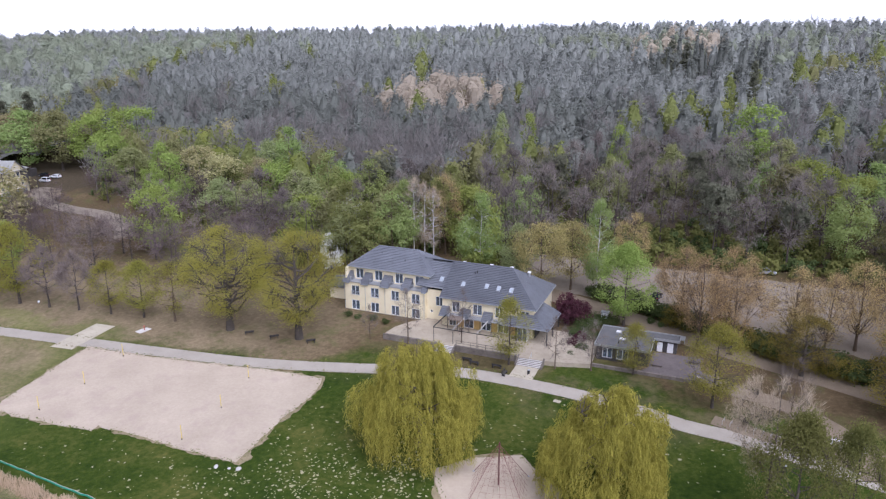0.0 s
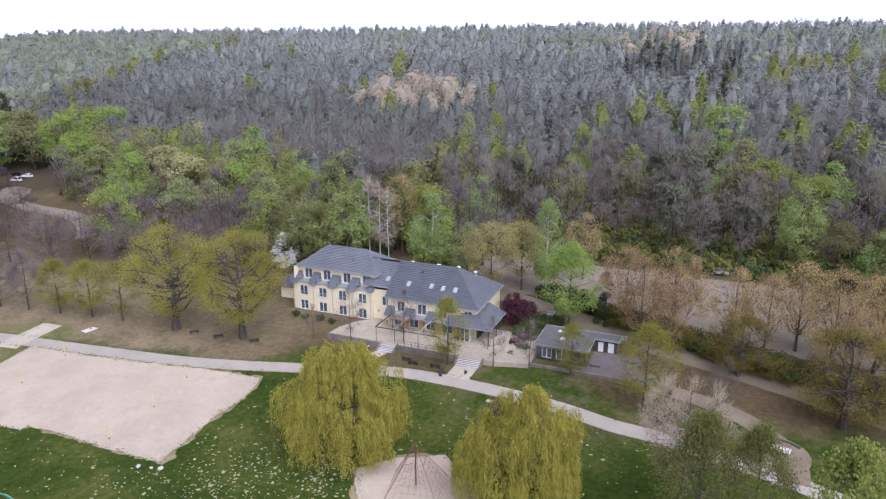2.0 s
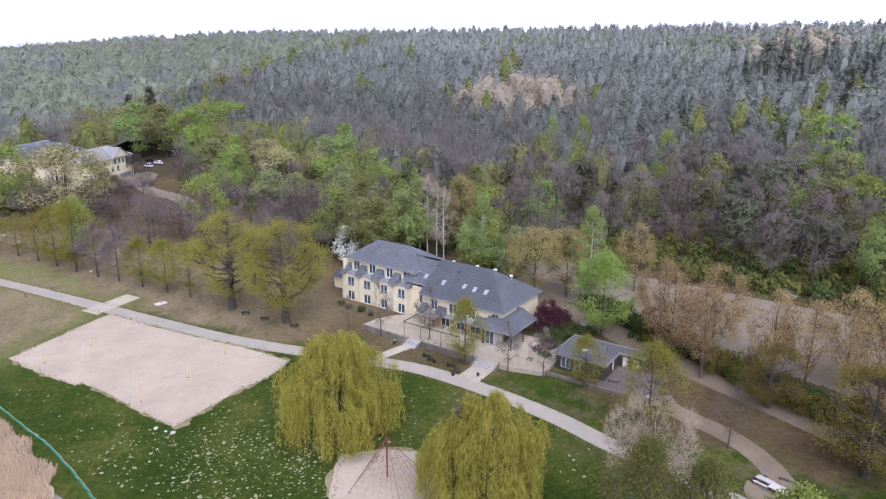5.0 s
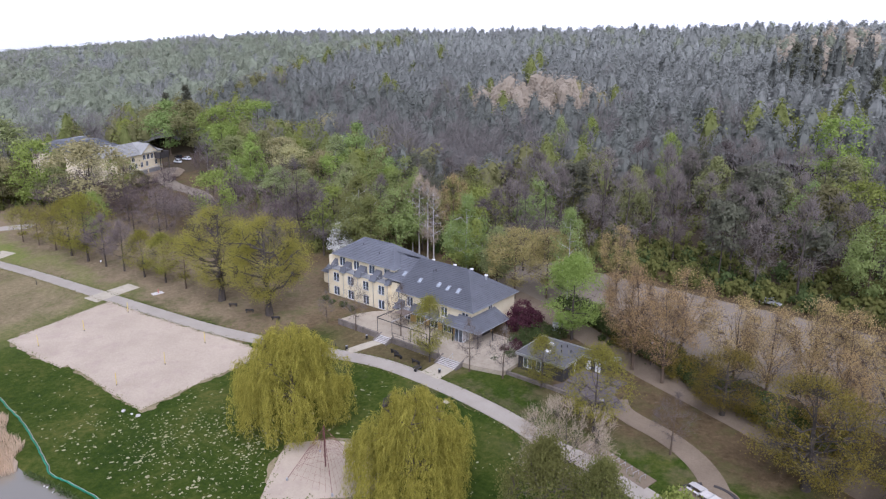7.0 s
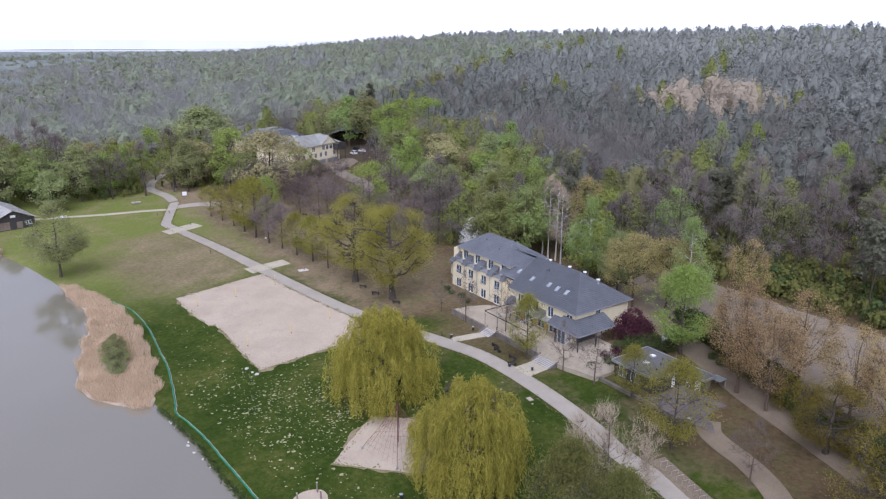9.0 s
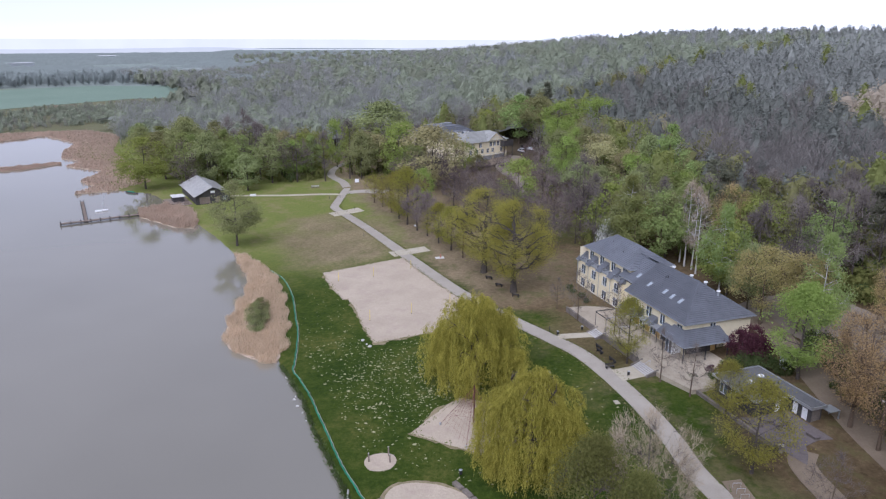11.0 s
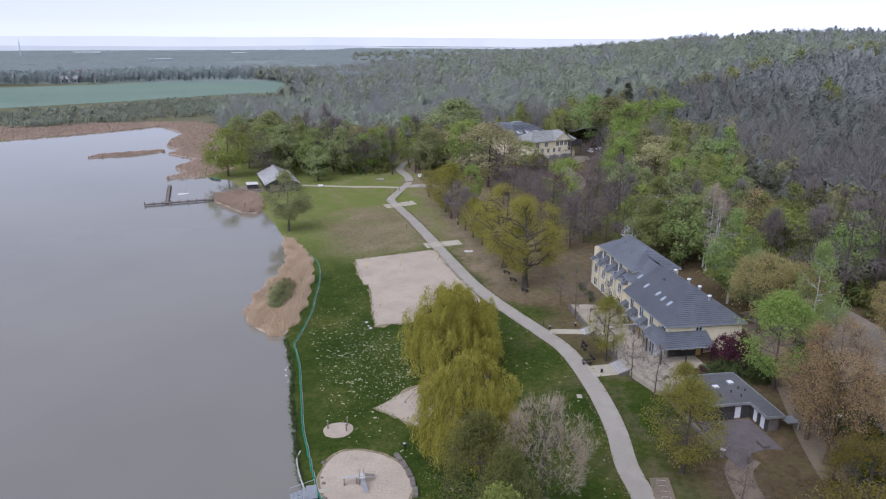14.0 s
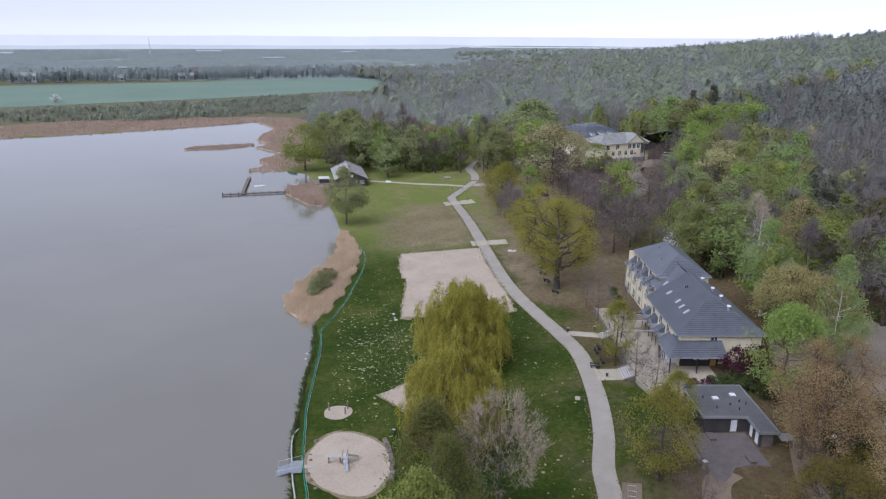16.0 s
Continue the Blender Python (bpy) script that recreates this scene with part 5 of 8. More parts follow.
    stand(kind, x, y, HEIGHT[kind] * fr.uniform(0.75, 1.12) * (1.2 if x < -150 and y < 200 else 1.0), fr.uniform(0, 6), fr.randint(0, 1), "edge of the wood", wide=fr.uniform(0.9, 1.2), wood=True)
    near_count += 1


# ---- the wood on the hill, one object per kind ----
def far_proto(seed, h, r, shape, bare, n_, size, flat=0.0, core=0.54):
    """A distant crown: loose sprays filling it, half of them gathered into clumps near its outside."""
    rng = np.random.default_rng(seed)
    t, a, q = rng.uniform(0, 1, n_), rng.uniform(0, 2 * np.pi, n_), np.sqrt(rng.uniform(0.1, 1, n_))
    k = n_ // 2
    for w, row in ((t, rng.uniform(0.08, 0.98, n_)), (a, rng.uniform(0, 2 * np.pi, n_)), (q, rng.uniform(0.7, 1.08, n_))):
        w[k:] = np.repeat(row, 9)[:n_ - k]
    rr = r * SHAPES[shape](t) * q * (1 + 0.22 * np.sin(3 * a + seed) * np.cos(7 * t + seed))
    at = np.stack([rr * np.cos(a), rr * np.sin(a), h * (bare + (1 - bare) * t)], -1)
    at[k:] += rng.normal(0, 0.16 * r, (n_ - k, 3)) * [1, 1, 1 - flat]
    d = (at - [0, 0, h * (bare + (1 - bare) * 0.4)]) * [1, 1, 0.8]
    d = d / np.maximum(np.linalg.norm(d, axis=1, keepdims=True), 0.1) + rng.normal(0, 0.5, (n_, 3)) + [0, 0, flat]
    d /= np.linalg.norm(d, axis=1, keepdims=True)
    x = np.cross(d, rng.normal(size=(n_, 3)))
    x /= np.linalg.norm(x, axis=1, keepdims=True)
    y = np.cross(d, x)
    s = size * rng.uniform(0.6, 1.4, (n_, 1))
    leaves = (np.stack([at - x * s * 0.55 - y * s * 0.35, at + x * s * 0.55 - y * s * 0.2, at + y * s * 0.6], 1).reshape(-1, 3), np.arange(3 * n_).reshape(-1, 3))
    # the dense inner mass of the crown
    ct, ca = np.meshgrid(np.array([0.05, 0.3, 0.58, 0.82]), np.arange(7) * (2 * np.pi / 7), indexing="ij")
    ct, ca = ct + rng.uniform(-0.05, 0.05, ct.shape), ca + rng.uniform(-0.25, 0.25, ca.shape)
    cr = core * r * SHAPES[shape](ct) * rng.uniform(0.6, 1.3, ct.shape)
    ring = np.stack([cr * np.cos(ca), cr * np.sin(ca), h * (bare + (1 - bare) * ct)], -1).reshape(-1, 3)
    cv = np.vstack([ring, [[0, 0, h * (bare + (1 - bare) * (0.9 + 0.06 * core))]]])
    cf = [q for i in range(3) for j in range(7) for q in ((7 * i + j, 7 * i + (j + 1) % 7, 7 * i + 7 + (j + 1) % 7), (7 * i + j, 7 * i + 7 + (j + 1) % 7, 7 * i + 7 + j))] + [(21 + j, 21 + (j + 1) % 7, 28) for j in range(7)]
    return join(leaves, (cv, np.array(cf)), tri(tubes([[0, 0, -1]], [[0, 0, h * (bare + 0.2)]], [0.22], [0.12], 3)))


def twig_proto(seed, h, r, bare, n_, wide=0.075):
    """A leafless crown: limbs and a haze of fine upswept twigs."""
    rng = np.random.default_rng(seed)
    t, a = rng.uniform(0, 0.92, n_), rng.uniform(0, 2 * np.pi, n_)
    rr = r * SHAPES["oval"](t) * np.sqrt(rng.uniform(0.1, 1, n_)) * 0.9 * (1 + 0.25 * np.sin(3 * a + seed))
    p0 = np.stack([rr * np.cos(a), rr * np.sin(a), h * (bare + (1 - bare) * t)], -1)
    d = np.stack([np.cos(a) * 0.45, np.sin(a) * 0.45, np.full(n_, 0.9)], -1) + rng.normal(0, 0.5, (n_, 3))
    p1 = p0 + d * rng.uniform(0.07, 0.16, (n_, 1)) * h
    side = np.cross(d, rng.normal(size=(n_, 3)))
    side /= np.linalg.norm(side, axis=1, keepdims=True)
    w = wide * rng.uniform(0.6, 1.4, (n_, 1))
    twigs = (np.stack([p0 - side * w, p0 + side * w, p1], 1).reshape(-1, 3), np.arange(3 * n_).reshape(-1, 3))
    k = 7
    la = np.arange(k) * 2.4
    lz = np.linspace(bare + 0.05, 0.7, k) * h
    q0 = np.stack([0 * la, 0 * la, lz - 0.1 * h], -1)
    q1 = np.stack([r * 0.6 * np.cos(la), r * 0.6 * np.sin(la), lz + 0.12 * h], -1)
    return join(twigs, tri(ribbons(rng, q0, q1, 0.1, 0.04)), tri(tubes([[0, 0, -1]], [[0, 0, h * 0.85]], [0.24], [0.06], 3)))


FAR = {
    "birch": [far_proto(s_, 18, 4.4, "oval", 0.2, 330, 0.72) for s_ in (1, 2)], "fresh": [far_proto(s_, 16, 5.0, "round", 0.15, 330, 0.76) for s_ in (3, 4)],
    "olive": [far_proto(s_, 16, 5.0, "round", 0.15, 320, 0.76) for s_ in (5, 6, 17)], "blush": [far_proto(s_, 15, 5.0, "round", 0.2, 300, 0.7) for s_ in (7, 18)], "bud": [far_proto(s_, 17, 5.2, "round", 0.2, 320, 0.75) for s_ in (8, 19)],
    "pine": [far_proto(s_, 17, 3.5 + 0.4 * (s_ % 2), "oval", 0.24, 340, 0.7, 0.2) for s_ in (9, 10, 11, 20)], "spruce": [far_proto(s_, 22, 3.6, "cone", 0.05, 320, 0.8, 0.4) for s_ in (12, 21)],
    "brown": [twig_proto(s_, 18, 4.8, 0.28, 300) for s_ in (13, 14)], "purple": [twig_proto(s_, 13, 4.8, 0.24, 260) for s_ in (15, 16)],
}
FAR_LOW = {k: [far_proto(40 + i + 3 * j, q[0], q[1], q[2], q[3], 190, 0.92, q[4]) for j in range(3)] for i, (k, q) in enumerate((
    ("birch", (18, 4.4, "oval", 0.1, 0)), ("fresh", (16, 5.0, "round", 0.1, 0)), ("olive", (16, 5.0, "round", 0.1, 0)), ("blush", (15, 5.0, "round", 0.1, 0)), ("bud", (17, 5.2, "round", 0.1, 0)), ("pine", (17, 3.9, "oval", 0.2, 0.2)), ("spruce", (22, 3.6, "cone", 0.05, 0.4))))}
FAR_LOW.update({"brown": [twig_proto(s_, 18, 4.8, 0.2, 150, 0.13) for s_ in (61, 62)], "purple": [twig_proto(s_, 13, 4.8, 0.2, 150, 0.13) for s_ in (63, 64)]})
# pine, spruce and brown take colours already paled for haze
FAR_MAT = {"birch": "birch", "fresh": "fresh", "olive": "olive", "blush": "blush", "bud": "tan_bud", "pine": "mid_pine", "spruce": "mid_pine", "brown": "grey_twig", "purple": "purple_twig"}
rng = np.random.default_rng(77)
placed = {}


def sow(u0, u1, v0, v1, step, big=1.0, low=False):
    for u in np.arange(u0, u1, step):
        for v in np.arange(v0, v1, step):
            a, b = u + rng.uniform(-0.5, 0.5) * step, v + rng.uniform(-0.5, 0.5) * step
            e = wood_edge(a)
            if b < e + (42 if -215 < a < 130 else 0):
                continue
            x, y = to_xy(a, b)
            if open_ground(a, b, x, y) or shore_distance(x, y)[0] < 12:
                continue
            # stay out of the fields and meadows on the flat far side
            if x < -600 and y < 330 or (x < -450 and y < 250):
                continue
            if crowded(x, y, 2.0):
                continue
            kind = kind_at(a, b, rng.random())
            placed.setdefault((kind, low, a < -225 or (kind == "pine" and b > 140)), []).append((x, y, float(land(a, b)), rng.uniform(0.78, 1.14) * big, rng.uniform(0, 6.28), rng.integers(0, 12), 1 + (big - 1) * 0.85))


sow(-215, 200, -10, 215, 6.8)
sow(-215, 200, 215, 396, 7.6, 1.0, True)
sow(-420, -215, -130, 260, 9.2, 1.2)
sow(-420, -215, 260, 396, 9.2, 1.15, True)
sow(-1000, -420, -200, 396, 12, 1.5, True)
sow(200, 400, -60, 396, 15, 1.25, True)
sow(-1900, -1000, 0, 560, 30, 1.6, True)
for (kind, low, west), rows in placed.items():
    protos = (FAR_LOW if low else FAR)[kind]
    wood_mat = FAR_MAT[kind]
    # trees farther off swap to the colours with more haze painted in
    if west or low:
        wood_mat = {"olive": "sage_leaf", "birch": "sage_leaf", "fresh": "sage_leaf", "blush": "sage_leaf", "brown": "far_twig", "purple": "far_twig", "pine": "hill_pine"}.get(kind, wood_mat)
    bits, rows = [], np.array(rows)
    for j, (pv, pf) in enumerate(protos):
        mine = rows[(rows[:, 5].astype(int) % len(protos)) == j]
        if not len(mine):
            continue
        c_, s_ = np.cos(mine[:, 4])[:, None], np.sin(mine[:, 4])[:, None]
        sc = mine[:, 3][:, None]
        vx = mine[:, 0:1] + sc * (pv[None, :, 0] * c_ - pv[None, :, 1] * s_)
        vy = mine[:, 1:2] + sc * (pv[None, :, 0] * s_ + pv[None, :, 1] * c_)
        vz = mine[:, 2:3] + sc / mine[:, 6:7] * pv[None, :, 2] - 0.1
        v = np.stack([vx, vy, vz], -1).reshape(-1, 3)
        f = (pf[None] + (np.arange(len(mine)) * len(pv))[:, None, None]).reshape(-1, 3)
        bits.append((v, f))
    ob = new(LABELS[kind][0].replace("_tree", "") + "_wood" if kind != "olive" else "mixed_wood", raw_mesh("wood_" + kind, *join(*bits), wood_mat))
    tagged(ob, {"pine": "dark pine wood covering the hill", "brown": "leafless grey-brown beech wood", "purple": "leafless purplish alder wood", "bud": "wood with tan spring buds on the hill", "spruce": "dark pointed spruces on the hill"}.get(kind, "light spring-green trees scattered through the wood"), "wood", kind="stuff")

# an added sheet below the crowns that lightens the dark gaps like haze
def storey(u0, u1, v0, v1, step, deep, top, name, mat, label):
    us_, vs_ = np.arange(u0, u1, step), np.arange(v0, v1, step)
    U, W = np.meshgrid(us_, vs_)
    hgt = np.array([[top + 2.6 * noise.noise((a * 0.11, b * 0.11, 1.0)) + 1.4 * noise.noise((a * 0.31, b * 0.31, 5.0)) for a in us_] for b in vs_])
    X, Y = to_xy(U, W)
    v = np.stack([X, Y, land(U, W) + hgt], -1).reshape(-1, 3)
    near_water = shore_distance(X.ravel(), Y.ravel()).reshape(X.shape) < 25
    ok = np.array([[not near_water[j, i] and b > wood_edge(a) + (deep if -225 < a < 140 else 14) and not any(open_ground(a + da, b + db, *to_xy(a + da, b + db)) for da, db in ((0, 0), (9, 0), (-9, 0), (0, -9), (0, 9)))
                    and not (X[j, i] < -590 and Y[j, i] < 345 or X[j, i] < -440 and Y[j, i] < 265) for i, a in enumerate(us_)] for j, b in enumerate(vs_)])
    k = np.arange(U.size).reshape(U.shape)
    good = ok[:-1, :-1] & ok[1:, :-1] & ok[:-1, 1:] & ok[1:, 1:]
    f = np.stack([k[:-1, :-1], k[:-1, 1:], k[1:, 1:], k[1:, :-1]], -1)[good]
    tagged(new(name, raw_mesh(name, v, f, mat, True)), label, "wood", kind="stuff")


storey(-225, 330, 20, 396, 6.0, 66, 6.0, "understorey", "storey", "grey-brown filler sheet that lightens the gaps between the pine crowns")
storey(-1010, -219, -200, 396, 8.0, 24, 8.0, "understorey", "far_gap_fill", "haze-toned filler sheet that lightens the gaps in the far wood")

FAR_SHRUB = [twig_proto(s_, 3.6, 2.2, 0.05, 40) for s_ in (31, 32)]

# low undergrowth along the wood's edge
under = [far_proto(s_, 3.4, 2.0, "round", 0.02, 74, 0.52, core=0.25) for s_ in (21, 22)]
bits, ur = [], np.random.default_rng(8)
while len(bits) < 1100:
    u, v = ur.uniform(-215, 130), ur.uniform(-90, 130)
    e = wood_edge(u)
    if not e + 1 < v < e + 70:
        continue
    x, y = to_xy(u, v)
    if open_ground(u, v, x, y) or shore_distance(x, y)[0] < 6 or (-110 < u < -25 and v < 26):
        continue
    pv, pf = under[len(bits) % 2]
    sc = ur.uniform(0.5, 1.2)
    bits.append((np.stack([x + sc * pv[:, 0], y + sc * pv[:, 1], float(land(u, v)) + sc * pv[:, 2]], -1), pf))
while len(bits) < 1420:
    u, v = ur.uniform(30, 128), 42 + 16 * ur.random() ** 1.5
    if v < wood_edge(u) - 3:
        continue
    x, y = to_xy(u, v)
    pv, pf = under[len(bits) % 2]
    sc = ur.uniform(0.5, 1.3)
    bits.append((np.stack([x + sc * pv[:, 0], y + sc * pv[:, 1], float(land(u, v)) + sc * pv[:, 2]], -1), pf))
for nm, mt, lb, sl in (("undergrowth", "dark_green", "dark green undergrowth at the wood's edge", slice(0, 800)), ("undergrowth", "hedge", "olive-green undergrowth at the wood's edge", slice(800, 1180)), ("undergrowth", "dark_green", "dark green undergrowth behind the parking lot", slice(1180, 1420))):
    tagged(new(nm, raw_mesh(nm, *join(*bits[sl]), mt)), lb, "undergrowth", kind="stuff")


# ---- the hotel, in its own u, v ----
def clip_plan(poly, f0, f1):
    """The part of a flat polygon whose value (last coordinate) lies between f0 and f1."""
    for lim, keep_above in ((f0, True), (f1, False)):
        out = []
        for a, b in zip(poly, poly[1:] + poly[:1]):
            ia, ib = (a[3] >= lim) == keep_above or a[3] == lim, (b[3] >= lim) == keep_above or b[3] == lim
            if ia:
                out.append(a)
            if ia != ib:
                t = (lim - a[3]) / (b[3] - a[3])
                out.append(tuple(a[i] + (b[i] - a[i]) * t for i in range(4)))
        poly = out
        if len(poly) < 3:
            return []
    return poly


def tiled_plane(bm, pts, course=0.42, lip=0.12):
    """A roof plane laid in overlapping courses, each with its lower edge proud of the one below."""
    p = [Vector(q) for q in pts]
    nrm = Vector((0, 0, 0))
    for i in range(1, len(p) - 1):
        nrm += (p[i] - p[0]).cross(p[i + 1] - p[0])
    nrm.normalize()
    if nrm.z < 0:
        nrm, p = -nrm, p[::-1]
    up = (Vector((0, 0, 1)) - nrm * nrm.z).normalized()
    base = min(q.dot(up) for q in p)
    poly = [(q.x, q.y, q.z, q.dot(up) - base) for q in p]
    top = max(q[3] for q in poly)
    for i in range(int(top / course) + 1):
        a, b = i * course, min((i + 1) * course, top)
        if b - a < 0.02:
            continue
        cut = clip_plan(poly, a, b)
        if len(cut) < 3:
            continue
        raised = [bm.verts.new(Vector(q[:3]) + nrm * (0.01 + lip * (1 - (q[3] - a) / course))) for q in cut]
        bm.faces.new(raised)
        for j in range(len(cut)):
            k = (j + 1) % len(cut)
            if abs(cut[j][3] - a) < 1e-4 and abs(cut[k][3] - a) < 1e-4:
                w = [bm.verts.new(Vector(cut[m_][:3]) + nrm * 0.01) for m_ in (k, j)]
                bm.faces.new((raised[k], raised[j], w[1], w[0]))
    return bm


def tiled_roof(name, planes, parent, label="", more=None):
    """A roof part with its tile courses as pieces of their own, laid over closed boarding."""
    bm = more or bmesh.new()
    for pl in planes:
        bm.faces.new([bm.verts.new(q) for q in pl])
    base = part(name, bm, "slate", parent, label)
    for pl in planes:
        whole = tiled_plane(bmesh.new(), pl)
        whole.verts.ensure_lookup_table()
        bmesh.ops.remove_doubles(whole, verts=whole.verts[:], dist=0.0005)
        todo = set(whole.faces[:])
        while todo:
            isle, edge_ = [], [todo.pop()]
            while edge_:
                f = edge_.pop()
                isle.append(f)
                for e_ in f.edges:
                    for g_ in e_.link_faces:
                        if g_ in todo:
                            todo.remove(g_)
                            edge_.append(g_)
            one = bmesh.new()
            for f in isle:
                one.faces.new([one.verts.new(w_.co) for w_ in f.verts])
            bmesh.ops.remove_doubles(one, verts=one.verts[:], dist=0.0005)
            part("tile_course", one, "slate", base)
        whole.free()
    return base


def wall_grid(axis, at, thick, a0, a1, z0, z1, holes):
    """A wall with openings through it. axis "u": runs along u at v=at; holes (a0, a1, z0, z1)."""
    bm = bmesh.new()
    cuts_a = sorted({a0, a1, *[h for q in holes for h in q[:2]]})
    cuts_z = sorted({z0, z1, *[h for q in holes for h in q[2:]]})
    for p0, p1 in zip(cuts_a, cuts_a[1:]):
        run = None
        for q0, q1 in zip(cuts_z, cuts_z[1:]):
            gap = any(h[0] - 1e-6 <= p0 and p1 <= h[1] + 1e-6 and h[2] - 1e-6 <= q0 and q1 <= h[3] + 1e-6 for h in holes)
            if gap:
                if run:
                    put_wall(bm, axis, at, thick, p0, p1, *run)
                run = None
            else:
                run = (run[0], q1) if run else (q0, q1)
        if run:
            put_wall(bm, axis, at, thick, p0, p1, *run)
    bmesh.ops.remove_doubles(bm, verts=bm.verts[:], dist=0.001)
    return bm


def put_wall(bm, axis, at, thick, p0, p1, q0, q1):
    if axis == "u":
        box(bm, (p0, at, q0), (p1, at + thick, q1))
    else:
        box(bm, (at, p0, q0), (at + thick, p1, q1))


def window(parent, axis, at, a0, a1, z0, z1, leaves=2, inward=1, frame_mat="white", curtain=0.0):
    """A window or glazed door in an opening: frame, panes and a curtain behind."""
    w = new("window")
    w.parent = parent
    t = 0.1
    y0, y1 = at + 0.08 * inward, at + 0.15 * inward
    lo_, hi_ = min(y0, y1), max(y0, y1)

    def bx(p0, p1, q0, q1, d0=lo_, d1=hi_):
        return ((p0, d0, q0), (p1, d1, q1)) if axis == "u" else ((d0, p0, q0), (d1, p1, q1))
    step = (a1 - a0) / leaves
    bars = [bx(a0, a1, z0, z0 + t), bx(a0, a1, z1 - t, z1), bx(a0, a0 + t, z0 + t, z1 - t), bx(a1 - t, a1, z0 + t, z1 - t)]
    bars += [bx(a0 + i * step - t * 0.7, a0 + i * step + t * 0.7, z0 + t, z1 - t) for i in range(1, leaves)]
    part("window_frame", boxed(*bars), frame_mat, w, "white window frame" if frame_mat == "white" else "dark window frame")
    mid = (lo_ + hi_) / 2
    for i in range(leaves):
        b0, b1 = a0 + i * step + (t if i == 0 else t * 0.7), a0 + (i + 1) * step - (t if i == leaves - 1 else t * 0.7)
        pane = part("pane", boxed(bx(b0, b1, z0 + t, z1 - t, mid - 0.012, mid + 0.012)), "glass", w)
        pane.visible_shadow = False
    if curtain:
        d = at + 0.32 * inward
        part("curtain", boxed(bx(a0, a0 + (a1 - a0) * curtain, z0, z1, min(d, d + 0.03), max(d, d + 0.03))), "curtain", w, "pale drawn curtain")
    return w


def railing(parent, a, b, z, h=0.95, gap=0.14, mat="steel", name="railing", posts=2):
    """A balcony railing: a top bar, a lower bar and thin uprights between two points."""
    a, b = Vector((*a, z)), Vector((*b, z))
    n_ = max(2, int((b - a).length / gap))
    rows = [(a + Vector((0, 0, h)), b + Vector((0, 0, h)), 0.03), (a + Vector((0, 0, 0.12)), b + Vector((0, 0, 0.12)), 0.02)]
    for i in range(n_ + 1):
        q = a.lerp(b, i / n_)
        rows.append((q, q + Vector((0, 0, h)), 0.03 if i in (0, n_) else 0.011))
    return part(name, tubed(*rows, sides=4), mat, parent)


hotel = thing("hotel", "three-storey pale yellow hotel with blue-grey hipped roofs", "hotel", HM)
FLOOR = [4.0, 7.05, 10.35]

# left wing: bays of glazed doors on two floors, a set-back third floor behind a tiled skirt
BAYS = [(1.5, 3.4), (6.1, 8.0), (10.9, 12.7), (15.55, 17.4)]
holes = [(a, b, z, z + 2.1) for a, b in BAYS for z in (4.05, 7.3)]
part("wall", wall_grid("u", -1.3, 0.3, 0.0, 18.6, 3.2, 10.1, holes), "yellow", hotel, "pale yellow rendered wall")
part("wall", boxed(((0.0, -1.0, 3.2), (0.3, 10.6, 13.1))), "yellow", hotel)
part("wall", boxed(((0.3, 10.3, 3.2), (19.0, 10.6, 13.1))), "yellow", hotel)
part("wall", boxed(((18.7, 0.9, 9.8), (19.0, 10.3, 13.1)), ((18.3, -1.0, 3.2), (18.6, 0.9, 10.1))), "yellow", hotel)
part("plinth", boxed(((-0.04, -1.36, 3.0), (18.64, -1.303, 4.0)), ((-0.06, -1.36, 3.0), (-0.003, 10.6, 4.0))), "stone", hotel, "brownish plinth")
UP = [(1.7, 3.5), (6.2, 8.0), (11.0, 12.8), (15.6, 17.4)]
part("wall", wall_grid("u", 0.6, 0.3, 0.3, 18.7, 10.2, 13.1, [(a, b, 10.5, 12.65) for a, b in UP]), "yellow", hotel)
for k, (a, b) in enumerate(BAYS):
    for j, z in enumerate((4.05, 7.3)):
        window(hotel, "u", -1.3, a, b, z, z + 2.1, 2, curtain=(0.5, 0.0, 0.45, 0.3)[(k + j) % 4])
        if j:
            railing(hotel, (a - 0.05, -1.38), (b + 0.05, -1.38), z - 0.05, 0.9)
for k, (a, b) in enumerate(UP):
    window(hotel, "u", 0.6, a, b, 10.5, 12.65, 2, curtain=(0.0, 0.4, 0.0, 0.5)[k])
    railing(hotel, (a - 0.35, -1.25), (b + 0.35, -1.25), 10.3, 0.95)
    # balcony floor between the skirt roofs, and its zinc-clad cheeks
    part("balcony_floor", boxed(((a - 0.4, -1.45, 10.12), (b + 0.4, 0.6, 10.28))), "zinc", hotel, "zinc balcony floor")
    part("balcony_cheek", boxed(((a - 0.48, -1.3, 10.28), (a - 0.4, 0.6, 11.0))), "slate", hotel)
    part("balcony_cheek", boxed(((b + 0.4, -1.3, 10.28), (b + 0.48, 0.6, 11.0))), "slate", hotel)
# skirt roofs between the balconies
SK = [(-0.45, 1.2), (3.98, 5.72), (8.48, 10.52), (13.28, 15.12), (17.88, 18.9)]
for a, b in SK:
    bm = bmesh.new()
    for x in (a, b):
        bm.faces.new([bm.verts.new(q) for q in ((x, -1.75, 10.0), (x, 0.6, 11.93), (x, 0.6, 10.0))])
    tiled_roof("skirt_roof", [[(a, -1.75, 10.02), (b, -1.75, 10.02), (b, 0.6, 11.95), (a, 0.6, 11.95)]], hotel, "small tiled skirt roof between balconies", bm)
    part("gutter", tubed(((a, -1.8, 10.0), (b, -1.8, 10.0), 0.07)), "zinc", hotel, "zinc gutter")
